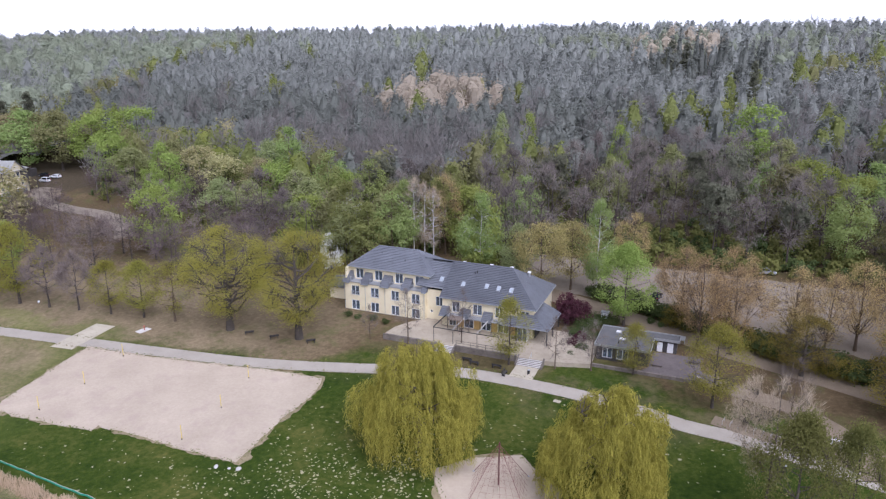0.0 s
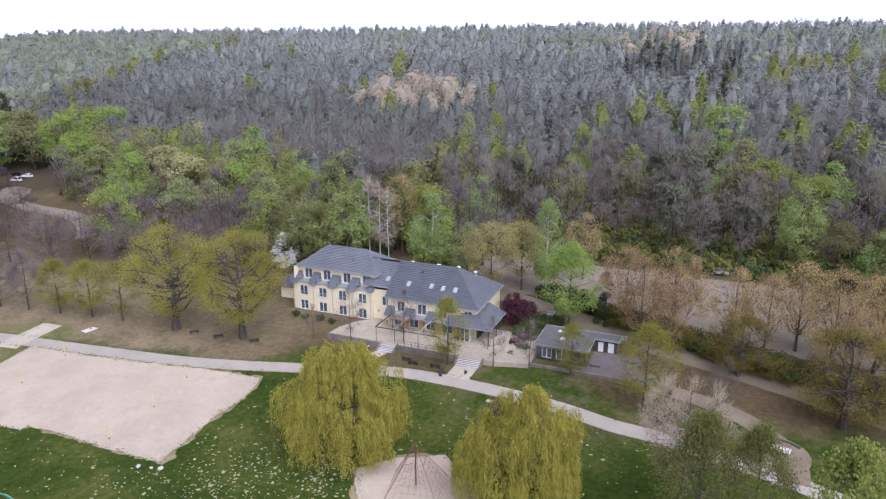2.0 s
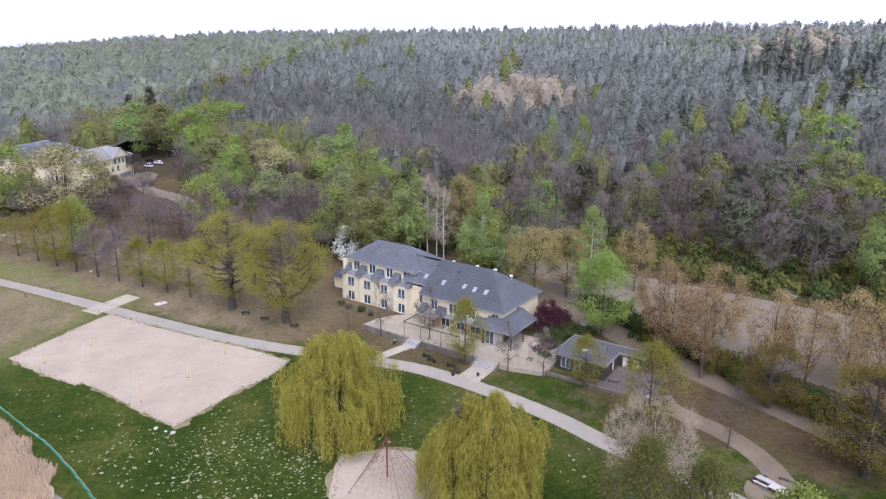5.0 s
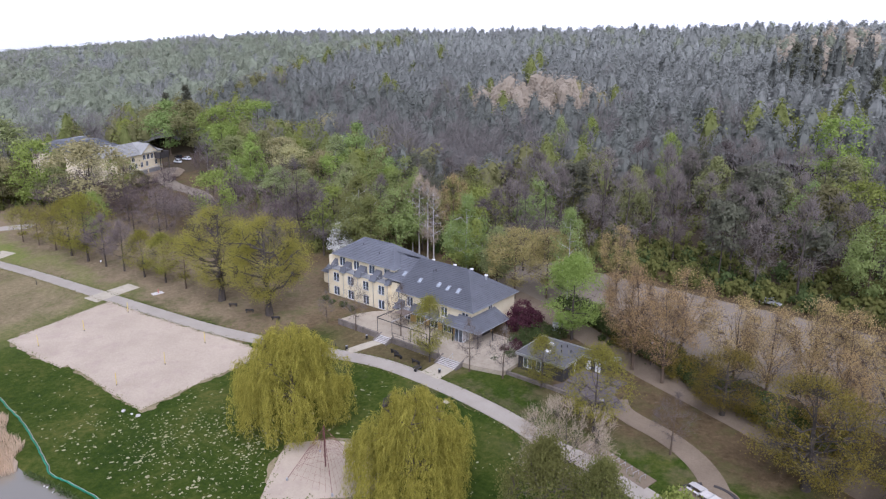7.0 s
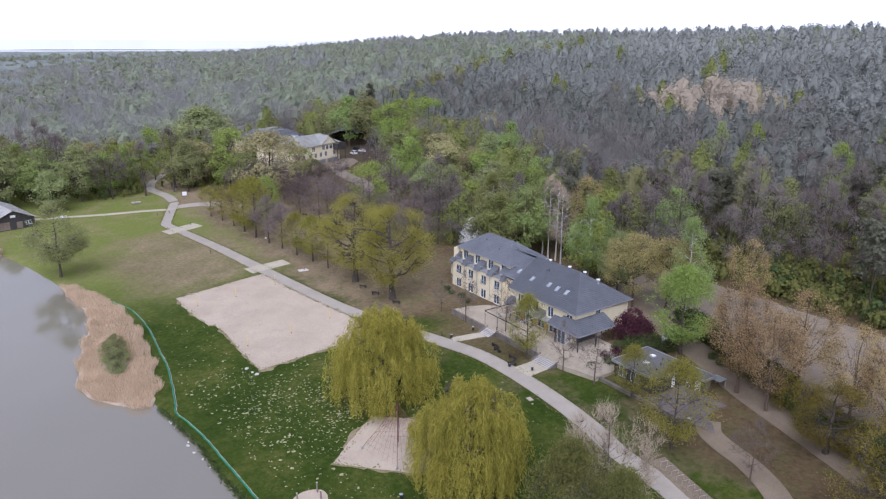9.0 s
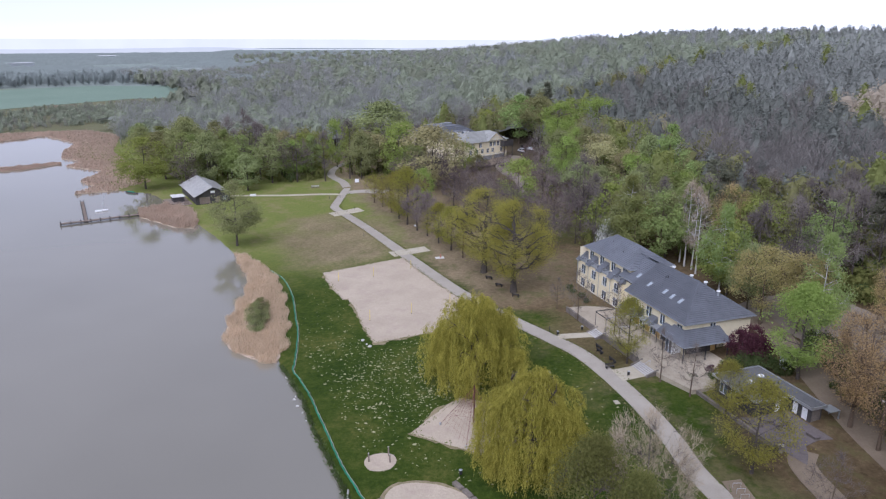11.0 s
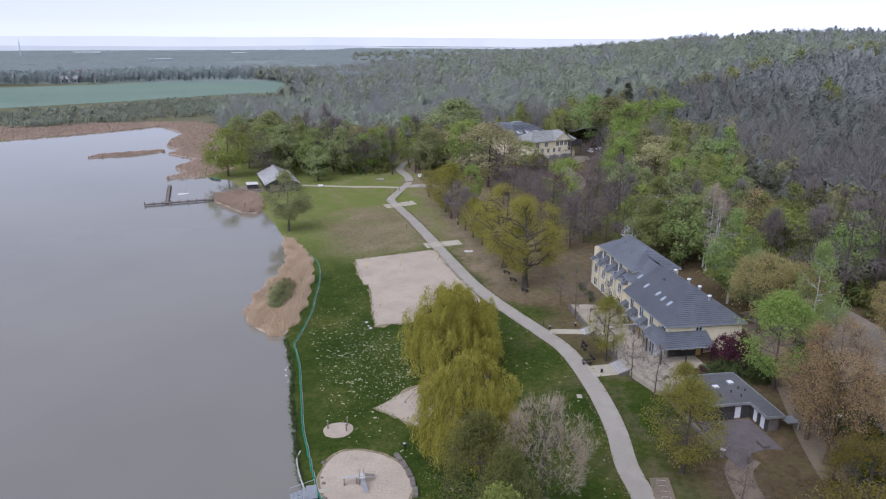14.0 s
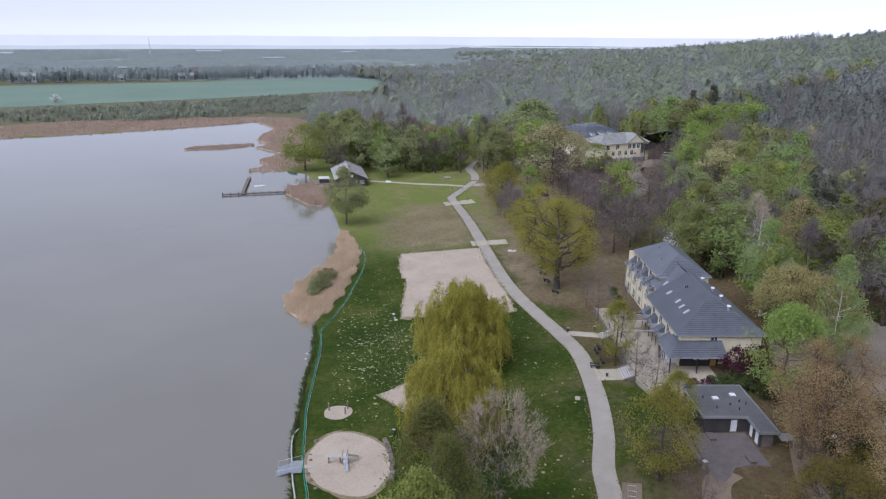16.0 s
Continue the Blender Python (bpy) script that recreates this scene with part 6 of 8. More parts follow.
for x in (-0.06, 4.85, 9.5, 14.2, 18.4):
    part("downpipe", tubed(((x, -1.42, 3.4), (x, -1.42, 10.0), 0.05)), "zinc", hotel, "grey downpipe")

# main hipped roof of the left wing
e, u0, u1, v0, v1, rz = 13.15, -0.05, 19.35, -0.05, 11.15, 16.65
A_, B_ = (4.9, 5.55, rz), (14.2, 5.55, rz)
tiled_roof("roof", ([(u0, v0, e), (u1, v0, e), B_, A_], [(u1, v0, e), (u1, v1, e), B_], [(u1, v1, e), (u0, v1, e), A_, B_], [(u0, v1, e), (u0, v0, e), A_]), hotel, "blue-grey hipped tiled roof")
part("soffit", boxed(((u0 + 0.02, v0 + 0.02, e - 0.16), (u1 - 0.02, v1 - 0.02, e - 0.03))), "white", hotel, "white soffit under the eaves")
part("ridge", tubed(((A_[0], A_[1], rz + 0.03), (B_[0], B_[1], rz + 0.03), 0.11), ((u0, v0, e), (A_[0], A_[1], rz), 0.1), ((u1, v0, e), (B_[0], B_[1], rz), 0.1), ((u1, v1, e), (B_[0], B_[1], rz), 0.1), ((u0, v1, e), (A_[0], A_[1], rz), 0.1)), "slate", hotel)
part("gutter", tubed(((u0, v0 - 0.06, e), (u1, v0 - 0.06, e), 0.07), ((u1 + 0.06, v0, e), (u1 + 0.06, v1, e), 0.07)), "zinc", hotel)
part("roof_vent", tubed(((12.4, 2.6, 14.6), (12.4, 2.6, 15.2), 0.09)), "dark_metal", hotel, "dark roof vent pipe")
part("roof_vent", tubed(((6.4, 3.8, 15.3), (6.4, 3.8, 15.9), 0.09)), "dark_metal", hotel)

# link and right wing under one long roof
ridge_z, eave_z, fr_v, bk_v = 15.45, 10.22, -3.15, 12.75
mid_v = (fr_v + bk_v) / 2
tilt = (ridge_z - eave_z) / (mid_v - fr_v)
bm = bmesh.new()
LONG = [[(22.5, fr_v, eave_z), (42.3, fr_v, eave_z), (35.2, mid_v, ridge_z), (22.5, mid_v, ridge_z)], [(42.3, fr_v, eave_z), (42.3, bk_v, eave_z), (35.2, mid_v, ridge_z)],
        [(42.3, bk_v, eave_z), (17.5, bk_v, eave_z), (17.5, mid_v, ridge_z), (35.2, mid_v, ridge_z)]]
bm.faces.new([bm.verts.new(q) for q in ((22.48, fr_v, eave_z - 0.25), (22.48, fr_v, eave_z + 0.06), (22.48, mid_v, ridge_z + 0.06), (22.48, mid_v, ridge_z - 0.25))])
tiled_roof("roof", LONG, hotel, "long blue-grey tiled roof with a hipped end", bm)
lv, lz = -0.9, eave_z + tilt * (-0.9 - fr_v) - 0.42
tiled_roof("roof", [[(16.5, lv, lz), (22.5, lv, lz), (22.5, mid_v, ridge_z - 0.42), (16.5, mid_v, ridge_z - 0.42)]], hotel, "lower tiled roof of the link")
part("soffit", boxed(((22.5, fr_v + 0.02, eave_z - 0.15), (42.28, fr_v + 0.65, eave_z - 0.02)), ((41.6, fr_v + 0.65, eave_z - 0.15), (42.28, bk_v, eave_z - 0.02))), "white", hotel)
part("ridge", tubed(((16.0, mid_v, ridge_z + 0.03), (35.2, mid_v, ridge_z + 0.03), 0.11), ((42.3, fr_v, eave_z), (35.2, mid_v, ridge_z), 0.1), ((42.3, bk_v, eave_z), (35.2, mid_v, ridge_z), 0.1)), "slate", hotel)
part("gutter", tubed(((22.5, fr_v - 0.06, eave_z - 0.02), (42.3, fr_v - 0.06, eave_z - 0.02), 0.07), ((42.36, fr_v, eave_z - 0.02), (42.36, bk_v, eave_z - 0.02), 0.07), ((18.6, lv - 0.06, lz), (22.5, lv - 0.06, lz), 0.07)), "zinc", hotel)


def on_roof(u, v, lift=0.0, drop=0.0):
    return Vector((u, v, eave_z + tilt * (v - fr_v) + lift - drop))


for u, v, d in ((21.4, 1.0, 0.42), (26.4, 0.15, 0), (31.3, 0.3, 0), (33.8, 0.15, 0), (36.4, 0.15, 0)):
    w = new("skylight")
    w.parent = hotel
    for nm, hw, hl, t, mt in (("window_frame", 0.4, 0.62, 0.14, "zinc"), ("pane", 0.31, 0.52, 0.165, "skylight")):
        bm = bmesh.new()
        q = [on_roof(u + sx * hw, v + sv * hl * 0.83, 0, d) for sx, sv in ((-1, -1), (1, -1), (1, 1), (-1, 1))]
        nrm = Vector((0, -tilt, 1)).normalized()
        lo_, hi_ = [bm.verts.new(x) for x in q], [bm.verts.new(x + nrm * t) for x in q]
        bm.faces.new(hi_)
        for i in range(4):
            bm.faces.new((lo_[i], lo_[(i + 1) % 4], hi_[(i + 1) % 4], hi_[i]))
        part(nm, bm, mt, w)
for u, v in ((24.0, 7.3), (30.0, 7.1), (34.4, 7.0), (38.0, 7.1)):
    z = min(ridge_z - tilt * (v - mid_v), eave_z + (42.3 - u) * (ridge_z - eave_z) / 7.1)
    w = new("roof_vent")
    w.parent = hotel
    part("stack", tubed(((u, v, z - 0.2), (u, v, z + 0.75), 0.27), sides=10), "zinc", w)
    part("cowl", tubed(((u, v, z + 0.78), (u, v, z + 0.96), 0.4, 0.36), sides=12), "white", w, "white vent cowl")
part("roof_vent", tubed(((28.4, 2.8, 14.0), (28.4, 2.8, 14.7), 0.1), ((28.0, 2.6, 14.0), (28.0, 2.6, 14.5), 0.08)), "dark_metal", hotel)
part("roof_vent", tubed(((38.4, 1.5, 12.6), (38.4, 1.5, 13.1), 0.1)), "dark_metal", hotel)

# right wing walls
RW = [(25.0, 26.6), (29.4, 31.3), (34.0, 35.6), (39.2, 40.8)]
GW = [(24.4, 25.9), (27.6, 29.6), (31.2, 33.2), (34.6, 36.8), (38.4, 40.4)]
holes = [(a, b, 7.35, 9.5) for a, b in RW] + [(a, b, 4.35, 6.4) for a, b in GW]
part("wall", wall_grid("u", -2.5, 0.3, 22.9, 41.7, 3.2, 10.1, holes), "yellow", hotel)
part("wall", wall_grid("v", 41.4, 0.3, -2.2, 12.1, 3.2, 10.1, [(3.0, 4.3, 8.75, 9.75)]), "yellow", hotel)
part("wall", boxed(((18.6, 11.8, 3.2), (41.4, 12.1, 10.1))), "yellow", hotel)
part("wall", boxed(((22.9, -2.2, 3.2), (23.2, -0.3, 10.1))), "yellow", hotel)
part("wall", wall_grid("u", -0.5, 0.3, 18.6, 22.9, 3.2, 10.6, [(20.6, 22.4, 7.2, 9.25), (19.4, 20.0, 5.6, 6.2)]), "yellow", hotel)
window(hotel, "u", -0.5, 20.6, 22.4, 7.2, 9.25, 2, frame_mat="white")
window(hotel, "u", -0.5, 19.4, 20.0, 5.6, 6.2, 1)
for k, (a, b) in enumerate(RW):
    window(hotel, "u", -2.5, a, b, 7.35, 9.5, 2, curtain=(0.0, 0.4, 0.5, 0.0)[k])
for k, (a, b) in enumerate(GW):
    window(hotel, "u", -2.5, a, b, 4.35, 6.4, 2, frame_mat="white" if k != 4 else "dark_metal")
window(hotel, "v", 41.7, 3.0, 4.3, 8.75, 9.75, 2, inward=-1, frame_mat="white")
for a, b in ((26.0, 27.5), (29.7, 31.1), (33.3, 34.5), (36.9, 38.3)):
    part("panel", boxed(((a, -2.56, 4.3), (b, -2.503, 6.3))), "ochre", hotel, "ochre wall panel")
# little tiled roofs and balconies along the right wing's front
for a, b in ((22.9, 24.5), (27.0, 29.0), (31.7, 33.6), (36.0, 38.8)):
    bm = bmesh.new()
    for x in (a, b):
        bm.faces.new([bm.verts.new(q) for q in ((x, -4.5, 6.93), (x, -2.5, 8.33), (x, -2.5, 6.93))])
    bm.faces.new([bm.verts.new(q) for q in ((a, -4.5, 6.9), (b, -4.5, 6.9), (b, -2.5, 6.9), (a, -2.5, 6.9))])
    tiled_roof("skirt_roof", [[(a, -4.5, 6.95), (b, -4.5, 6.95), (b, -2.5, 8.35), (a, -2.5, 8.35)]], hotel, "", bm)
    part("gutter", tubed(((a, -4.55, 6.93), (b, -4.55, 6.93), 0.06)), "zinc", hotel)
for a, b in ((24.6, 26.9), (29.1, 31.6), (33.7, 35.9), (38.9, 41.0)):
    part("balcony_floor", boxed(((a, -4.3, 6.88), (b, -2.5, 7.06))), "zinc", hotel)
    railing(hotel, (a, -4.25), (b, -4.25), 7.06, 0.95)
    for x in (a + 0.1, b - 0.1):
        part("balcony_post", tubed(((x, -4.15, 4.3), (x, -4.15, 6.88), 0.06)), "dark_metal", hotel)
# interior floors and a spine wall, so that the rooms are closed
part("floor_slab", boxed(((0.3, -1.0, 6.75), (18.3, 10.3, 7.0)), ((0.3, -1.0, 9.85), (18.7, 10.3, 10.1)), ((18.6, -0.2, 6.75), (41.4, 11.8, 7.0)), ((23.2, -2.2, 6.75), (41.4, -0.2, 7.0)), ((0.3, -1.0, 3.6), (18.3, 10.3, 3.9)), ((18.6, -0.2, 3.6), (41.4, 11.8, 3.9)), ((18.7, 0.0, 10.0), (41.4, 11.8, 10.09))), "interior", hotel)
part("inner_wall", boxed(((0.3, 4.5, 3.9), (18.3, 4.7, 13.0)), ((18.6, 4.5, 3.9), (41.4, 4.7, 10.0)), ((4.8, -1.0, 3.9), (4.95, 4.5, 9.8)), ((9.4, -1.0, 3.9), (9.55, 4.5, 9.8)), ((14.1, -1.0, 3.9), (14.25, 4.5, 9.8)), ((23.3, -2.2, 3.9), (23.4, 4.5, 10.0)), ((28.0, -2.2, 7.0), (28.1, 4.5, 10.0)), ((32.6, -2.2, 7.0), (32.7, 4.5, 10.0)), ((37.3, -2.2, 7.0), (37.4, 4.5, 10.0)), ((18.35, -0.9, 3.9), (18.55, 4.5, 9.8))), "interior", hotel)

# porch at the right end
pz, pt = 7.35, 9.05
bm = bmesh.new()
bm.faces.new([bm.verts.new(q) for q in ((45.3, 4.95, pz), (41.7, 4.95, pt), (41.7, 4.95, pz))])
bm.faces.new([bm.verts.new(q) for q in ((38.7, -5.3, pz), (38.7, -2.6, pt), (38.7, -2.6, pz))])
tiled_roof("porch_roof", [[(45.3, -5.3, pz), (45.3, 4.95, pz), (41.7, 4.95, pt), (41.7, -2.6, pt)], [(38.7, -5.3, pz), (45.3, -5.3, pz), (41.7, -2.6, pt), (38.7, -2.6, pt)]], hotel, "tiled lean-to roof over the entrance terrace", bm)
part("soffit", boxed(((41.75, -5.2, pz - 0.14), (45.2, 4.9, pz - 0.02)), ((38.8, -5.2, pz - 0.14), (41.75, -2.6, pz - 0.02))), "dark_timber", hotel)
part("gutter", tubed(((45.36, -5.3, pz), (45.36, 4.95, pz), 0.07), ((38.7, -5.36, pz), (45.3, -5.36, pz), 0.07)), "zinc", hotel)
for u, v in ((45.0, -5.0), (45.0, -0.2), (45.0, 4.6), (39.0, -5.0)):
    part("porch_post", boxed(((u - 0.09, v - 0.09, 4.3), (u + 0.09, v + 0.09, pz - 0.1))), "dark_metal", hotel)
part("porch_wall", boxed(((41.9, -2.2, 4.3), (42.1, 4.6, 7.2))), "dark_timber", hotel, "dark recessed porch wall")
part("porch_window", boxed(((42.1, 0.2, 5.5), (42.16, 2.9, 6.9))), "white", hotel, "white shutter in the porch")
part("porch_door", boxed(((42.1, 3.2, 4.3), (42.17, 4.2, 6.4))), "ochre", hotel, "ochre porch door")
part("entrance_frame", boxed(((39.2, -4.6, 4.3), (39.28, -2.5, 6.9)), ((41.0, -4.6, 4.3), (41.08, -2.5, 6.9)), ((39.2, -4.6, 6.82), (41.08, -2.5, 6.9)), ((39.2, -4.6, 4.3), (39.3, -4.5, 6.9)), ((40.1, -4.6, 4.3), (40.2, -4.5, 6.9))), "white", hotel, "white glazed entrance frame")
e1 = part("entrance_pane", boxed(((39.3, -4.56, 4.35), (40.1, -4.54, 6.8)), ((40.2, -4.56, 4.35), (41.0, -4.54, 6.8))), "glass", hotel)
e1.visible_shadow = False

# low rear annexes at the far end and behind
part("annex", boxed(((-6.2, 2.6, 3.6), (-0.1, 9.5, 7.0))), "yellow", hotel)
tiled_roof("annex_roof", [[(-6.6, 2.1, 7.0), (-0.1, 2.1, 7.0), (-0.1, 6.0, 8.3), (-6.6, 6.0, 8.3)], [(-6.6, 9.9, 7.0), (-0.1, 9.9, 7.0), (-0.1, 6.0, 8.3), (-6.6, 6.0, 8.3)]], hotel)

# ---- terrace in front of the hotel ----
TZ = 4.3
terrace = thing("terrace", "raised paved terrace with a low stone wall before the hotel", "terrace", HM, kind="structure")
part("paving", slab_poly(bmesh.new(), [(14.2, -11.4), (25.6, -11.4), (41.2, -11.4), (47.6, -11.2), (54.0, -9.6), (54.0, -5.9), (53.9, 2.0), (50.2, 3.4), (42.2, 5.2), (42.0, -2.7), (23.0, -2.7), (22.8, -0.7), (18.8, -0.7), (18.7, -1.6), (16.6, -3.4), (14.6, -7.4)], 2.6, TZ), "paving", terrace, "pale brownish paving slabs")
lr = random.Random(4)
def coping(u0, u1, v, z0, z1, thick=0.4):
    u = u0
    while u < u1 - 0.2:
        w = min(lr.uniform(0.7, 1.3), u1 - u)
        part("stone_block", boxed(((u + 0.015, v - thick + lr.uniform(-0.03, 0.03), z0), (u + w - 0.015, v, z1 + lr.uniform(-0.02, 0.02))), edge=0.03), "stone", terrace)
        u += w
coping(14.2, 25.6, -11.45, 2.9, TZ + 0.28)
coping(29.2, 41.2, -11.45, 2.9, TZ + 0.28)
coping(46.2, 71.2, -8.4, 3.0, TZ - 0.15, 0.5)


def steps(name, u0, u1, v_top, z_top, z_bot, n_, label):
    st = thing(name, label, "steps", HM)
    rise = (z_top - z_bot) / n_
    for i in range(n_):
        one = part("step", boxed(((u0, v_top - 0.36 * (i + 1) + 0.05, z_bot - 0.3), (u1, v_top - 0.36 * i + 0.047, z_top - rise * i - 0.08))), "stone", st, "dark step riser")
        part("tread", boxed(((u0, v_top - 0.36 * (i + 1), z_top - rise * i - 0.077), (u1, v_top - 0.36 * i - 0.003, z_top - rise * i - 0.01)), edge=0.015), "pale_stone", one, "pale stone tread")
    for u in (u0 - 0.32, u1 + 0.02):
        bm = bmesh.new()
        prof = [(v_top + 0.1, z_top + 0.18), (v_top + 0.1, z_bot - 0.3), (v_top - 0.36 * n_ - 0.1, z_bot - 0.3), (v_top - 0.36 * n_ - 0.1, z_bot + 0.25)]
        a, b = [bm.verts.new((u, y, z)) for y, z in prof], [bm.verts.new((u + 0.3, y, z)) for y, z in prof]
        bm.faces.new(a)
        bm.faces.new(b[::-1])
        for i in range(4):
            bm.faces.new((a[i], b[i], b[(i + 1) % 4], a[(i + 1) % 4]))
        part("stringer", bm, "stone", st)
    return st


wide = steps("steps_1", 41.5, 45.9, -10.9, TZ, 3.42, 6, "wide pale stone steps up to the terrace")
part("handrail", tubed(((43.7, -10.9, TZ), (43.7, -10.9, TZ + 0.95), 0.03), ((43.7, -13.0, 3.4), (43.7, -13.0, 4.3), 0.03), ((43.7, -10.9, TZ + 0.95), (43.7, -13.0, 4.3), 0.03)), "steel", wide, "thin steel handrail")
narrow = steps("steps_2", 25.9, 28.9, -11.0, TZ, 3.42, 6, "narrow pale stone steps up to the terrace")

# dark railing on the terrace wall
rail = thing("terrace_railing", "dark metal railing on the terrace wall", "railing", HM)
for i in range(9):
    u = 29.4 + i * 1.45
    part("post", tubed(((u, -11.65, TZ + 0.1), (u, -11.65, TZ + 1.25), 0.035), sides=6), "dark_metal", rail)
for z in (TZ + 1.25, TZ + 0.8):
    part("rail", tubed(((29.4, -11.65, z), (41.0, -11.65, z), 0.028), sides=6), "dark_metal", rail)

# pergola frame over the terrace
perg = thing("pergola", "open pergola frame of dark posts and pale beams on the terrace", "pergola", HM)
for u in (24.5, 28.4, 33.2):
    part("post", tubed(((u, -10.7, TZ), (u, -10.7, 7.2), 0.055), sides=6), "dark_metal", perg)
    part("beam", boxed(((u - 0.07, -10.8, 7.18), (u + 0.07, -4.4, 7.32))), "pale_stone" if u > 25 else "dark_metal", perg, "pale cross beam" if u > 25 else "")
part("rail", boxed(((24.4, -10.76, 7.06), (37.4, -10.64, 7.18))), "dark_metal", perg)
part("post", tubed(((37.3, -10.7, TZ), (37.3, -10.7, 7.2), 0.055), sides=6), "dark_metal", perg)
part("awning", boxed(((25.6, -6.9, 7.34), (28.2, -4.5, 7.4))), "timber", perg, "faded brown awning")


def bench(x, y, turn, label="dark wooden park bench", group="park benches"):
    b = thing("bench", label, "bench", Matrix.Translation((x, y, ground_z(x, y))) @ Matrix.Rotation(radians(turn), 4, "Z"), group)
    for k in range(3):
        part("seat_slat", boxed(((-0.9, -0.25 + k * 0.16, 0.43), (0.9, -0.12 + k * 0.16, 0.47))), "dark_timber", b)
    for k in range(2):
        part("back_slat", boxed(((-0.9, 0.24 + k * 0.05, 0.58 + k * 0.18), (0.9, 0.28 + k * 0.05, 0.72 + k * 0.18))), "dark_timber", b)
    for u in (-0.7, 0.7):
        part("leg", boxed(((u - 0.05, -0.25, 0), (u + 0.05, 0.3, 0.43)), ((u - 0.04, 0.26, 0.43), (u + 0.04, 0.34, 0.9))), "dark_metal", b)
    return b


for x, y in ((-38.6, 128.6), (-33.2, 126.6), (-25.6, 124.4)):
    bench(x, y, 200, "dark wooden park bench under the oaks")
for u, v in ((34.4, -15.4), (38.6, -15.2), (32.8, -14.6)):
    bench(*to_xy(u, v), 157, "dark wooden bench between path and terrace")
bench(*to_xy(40.6, -17.0), 68, "low dark bench beside the steps path")


def bin_(x, y, label="dark litter bin on a post"):
    b = thing("litter_bin", label, "bin", Matrix.Translation((x, y, ground_z(x, y))), "litter bins")
    part("post", tubed(((0, 0, 0), (0, 0, 1.05), 0.04)), "dark_metal", b)
    part("basket", tubed(((0.2, 0, 0.35), (0.2, 0, 0.95), 0.2, 0.24), sides=12), "dark_metal", b)
    part("lid", tubed(((0.2, 0, 1.0), (0.2, 0, 1.08), 0.27, 0.15), sides=12), "zinc", b)
    return b


for q in ((14.7, 110.4), (-3.2, 120.0), (-5.2, 114.9), (14.8, 70.8), (46.8, 83.4)):
    bin_(*q)


# ---- flat-roofed service building ----
flat = thing("service_building", "low flat-roofed grey service building with white doors", "building", HM)
fz, ft = 3.4, 6.75
part("wall", wall_grid("u", -5.6, 0.25, 54.4, 63.4, fz, 6.5, [(55.4, 57.2, 4.2, 6.1), (58.0, 60.0, 4.2, 6.1)]), "dark_timber", flat, "dark timber-clad wall")
part("wall", boxed(((54.4, -5.35, fz), (54.65, 3.0, 6.5))), "zinc", flat, "pale grey end wall")
part("wall", boxed(((54.65, 2.75, fz), (67.8, 3.0, 6.5))), "dark_timber", flat)
part("wall", wall_grid("v", 63.15, 0.25, -5.35, 0.9, fz, 6.5, [(-1.6, -0.5, 3.9, 6.0)]), "dark_timber", flat)
part("wall", wall_grid("u", 0.9, 0.25, 63.15, 67.8, fz, 6.5, [(64.3, 65.3, 3.9, 6.0), (66.1, 67.2, 3.9, 6.0)]), "dark_timber", flat)
part("wall", boxed(((67.55, 1.15, fz), (67.8, 2.75, 6.5))), "stone", flat, "grey stone end wall")
part("door", boxed(((63.2, -1.55, 3.9), (63.28, -0.55, 5.95))), "white", flat, "white door")
for a, b in ((64.33, 65.27), (66.13, 67.17)):
    part("door", boxed(((a, 0.95, 3.9), (b, 1.03, 5.95))), "white", flat, "white door")
for a, b in ((55.4, 57.2), (58.0, 60.0)):
    window(flat, "u", -5.6, a, b, 4.2, 6.1, 2)
    part("shutter", boxed(((a, -5.25, 4.2), (b, -5.2, 6.1))), "white", flat, "white roller shutter")
L_ = [(54.0, -6.0), (63.8, -6.0), (63.8, 0.5), (68.2, 0.5), (68.2, 3.4), (54.0, 3.4)]
part("roof", slab_poly(bmesh.new(), L_, 6.48, 6.66), "felt", flat, "flat grey felt roof")
bm = bmesh.new()
for (a, b), (c, d) in zip(L_, L_[1:] + L_[:1]):
    lo_, hi_ = (min(a, c) - 0.06, min(b, d) - 0.06), (max(a, c) + 0.06, max(b, d) + 0.06)
    box(bm, (*lo_, 6.42), (*hi_, 6.84))
part("parapet", bm, "steel", flat, "pale metal roof edge")
for u, v in ((57.3, 0.9), (58.4, -2.2)):
    sk = new("skylight")
    sk.parent = flat
    part("kerb", boxed(((u - 0.5, v - 0.5, 6.66), (u + 0.5, v + 0.5, 6.86))), "zinc", sk)
    part("dome", boxed(((u - 0.45, v - 0.45, 6.86), (u + 0.45, v + 0.45, 7.0)), edge=0.08), "white", sk, "white skylight dome")
for u, v in ((59.2, 1.2), (60.2, -0.6), (60.0, 1.9), (61.2, -3.0), (58.0, -4.0), (61.6, 0.3)):
    part("vent_pipe", tubed(((u, v, 6.66), (u, v, 7.1), 0.09), sides=8), "dark_metal", flat, "dark vent pipe")
part("canopy", boxed(((67.0, 3.4, 5.9), (69.0, 5.4, 6.0)), ((68.8, 5.2, 4.2), (68.95, 5.35, 5.9)), ((67.1, 5.2, 4.2), (67.25, 5.35, 5.9))), "zinc", flat, "small glazed canopy")


def low_block(name, u, v, w, d, h, label, mat="stone", turn=0.0):
    x, y = to_xy(u, v)
    b = thing(name, label, "slab", Matrix.Translation((x, y, ground_z(x, y))) @ Matrix.Rotation(radians(TURN_H + turn), 4, "Z"))
    part("base", boxed(((-w / 2 + 0.12, -d / 2 + 0.12, 0), (w / 2 - 0.12, d / 2 - 0.12, h - 0.12))), mat, b)
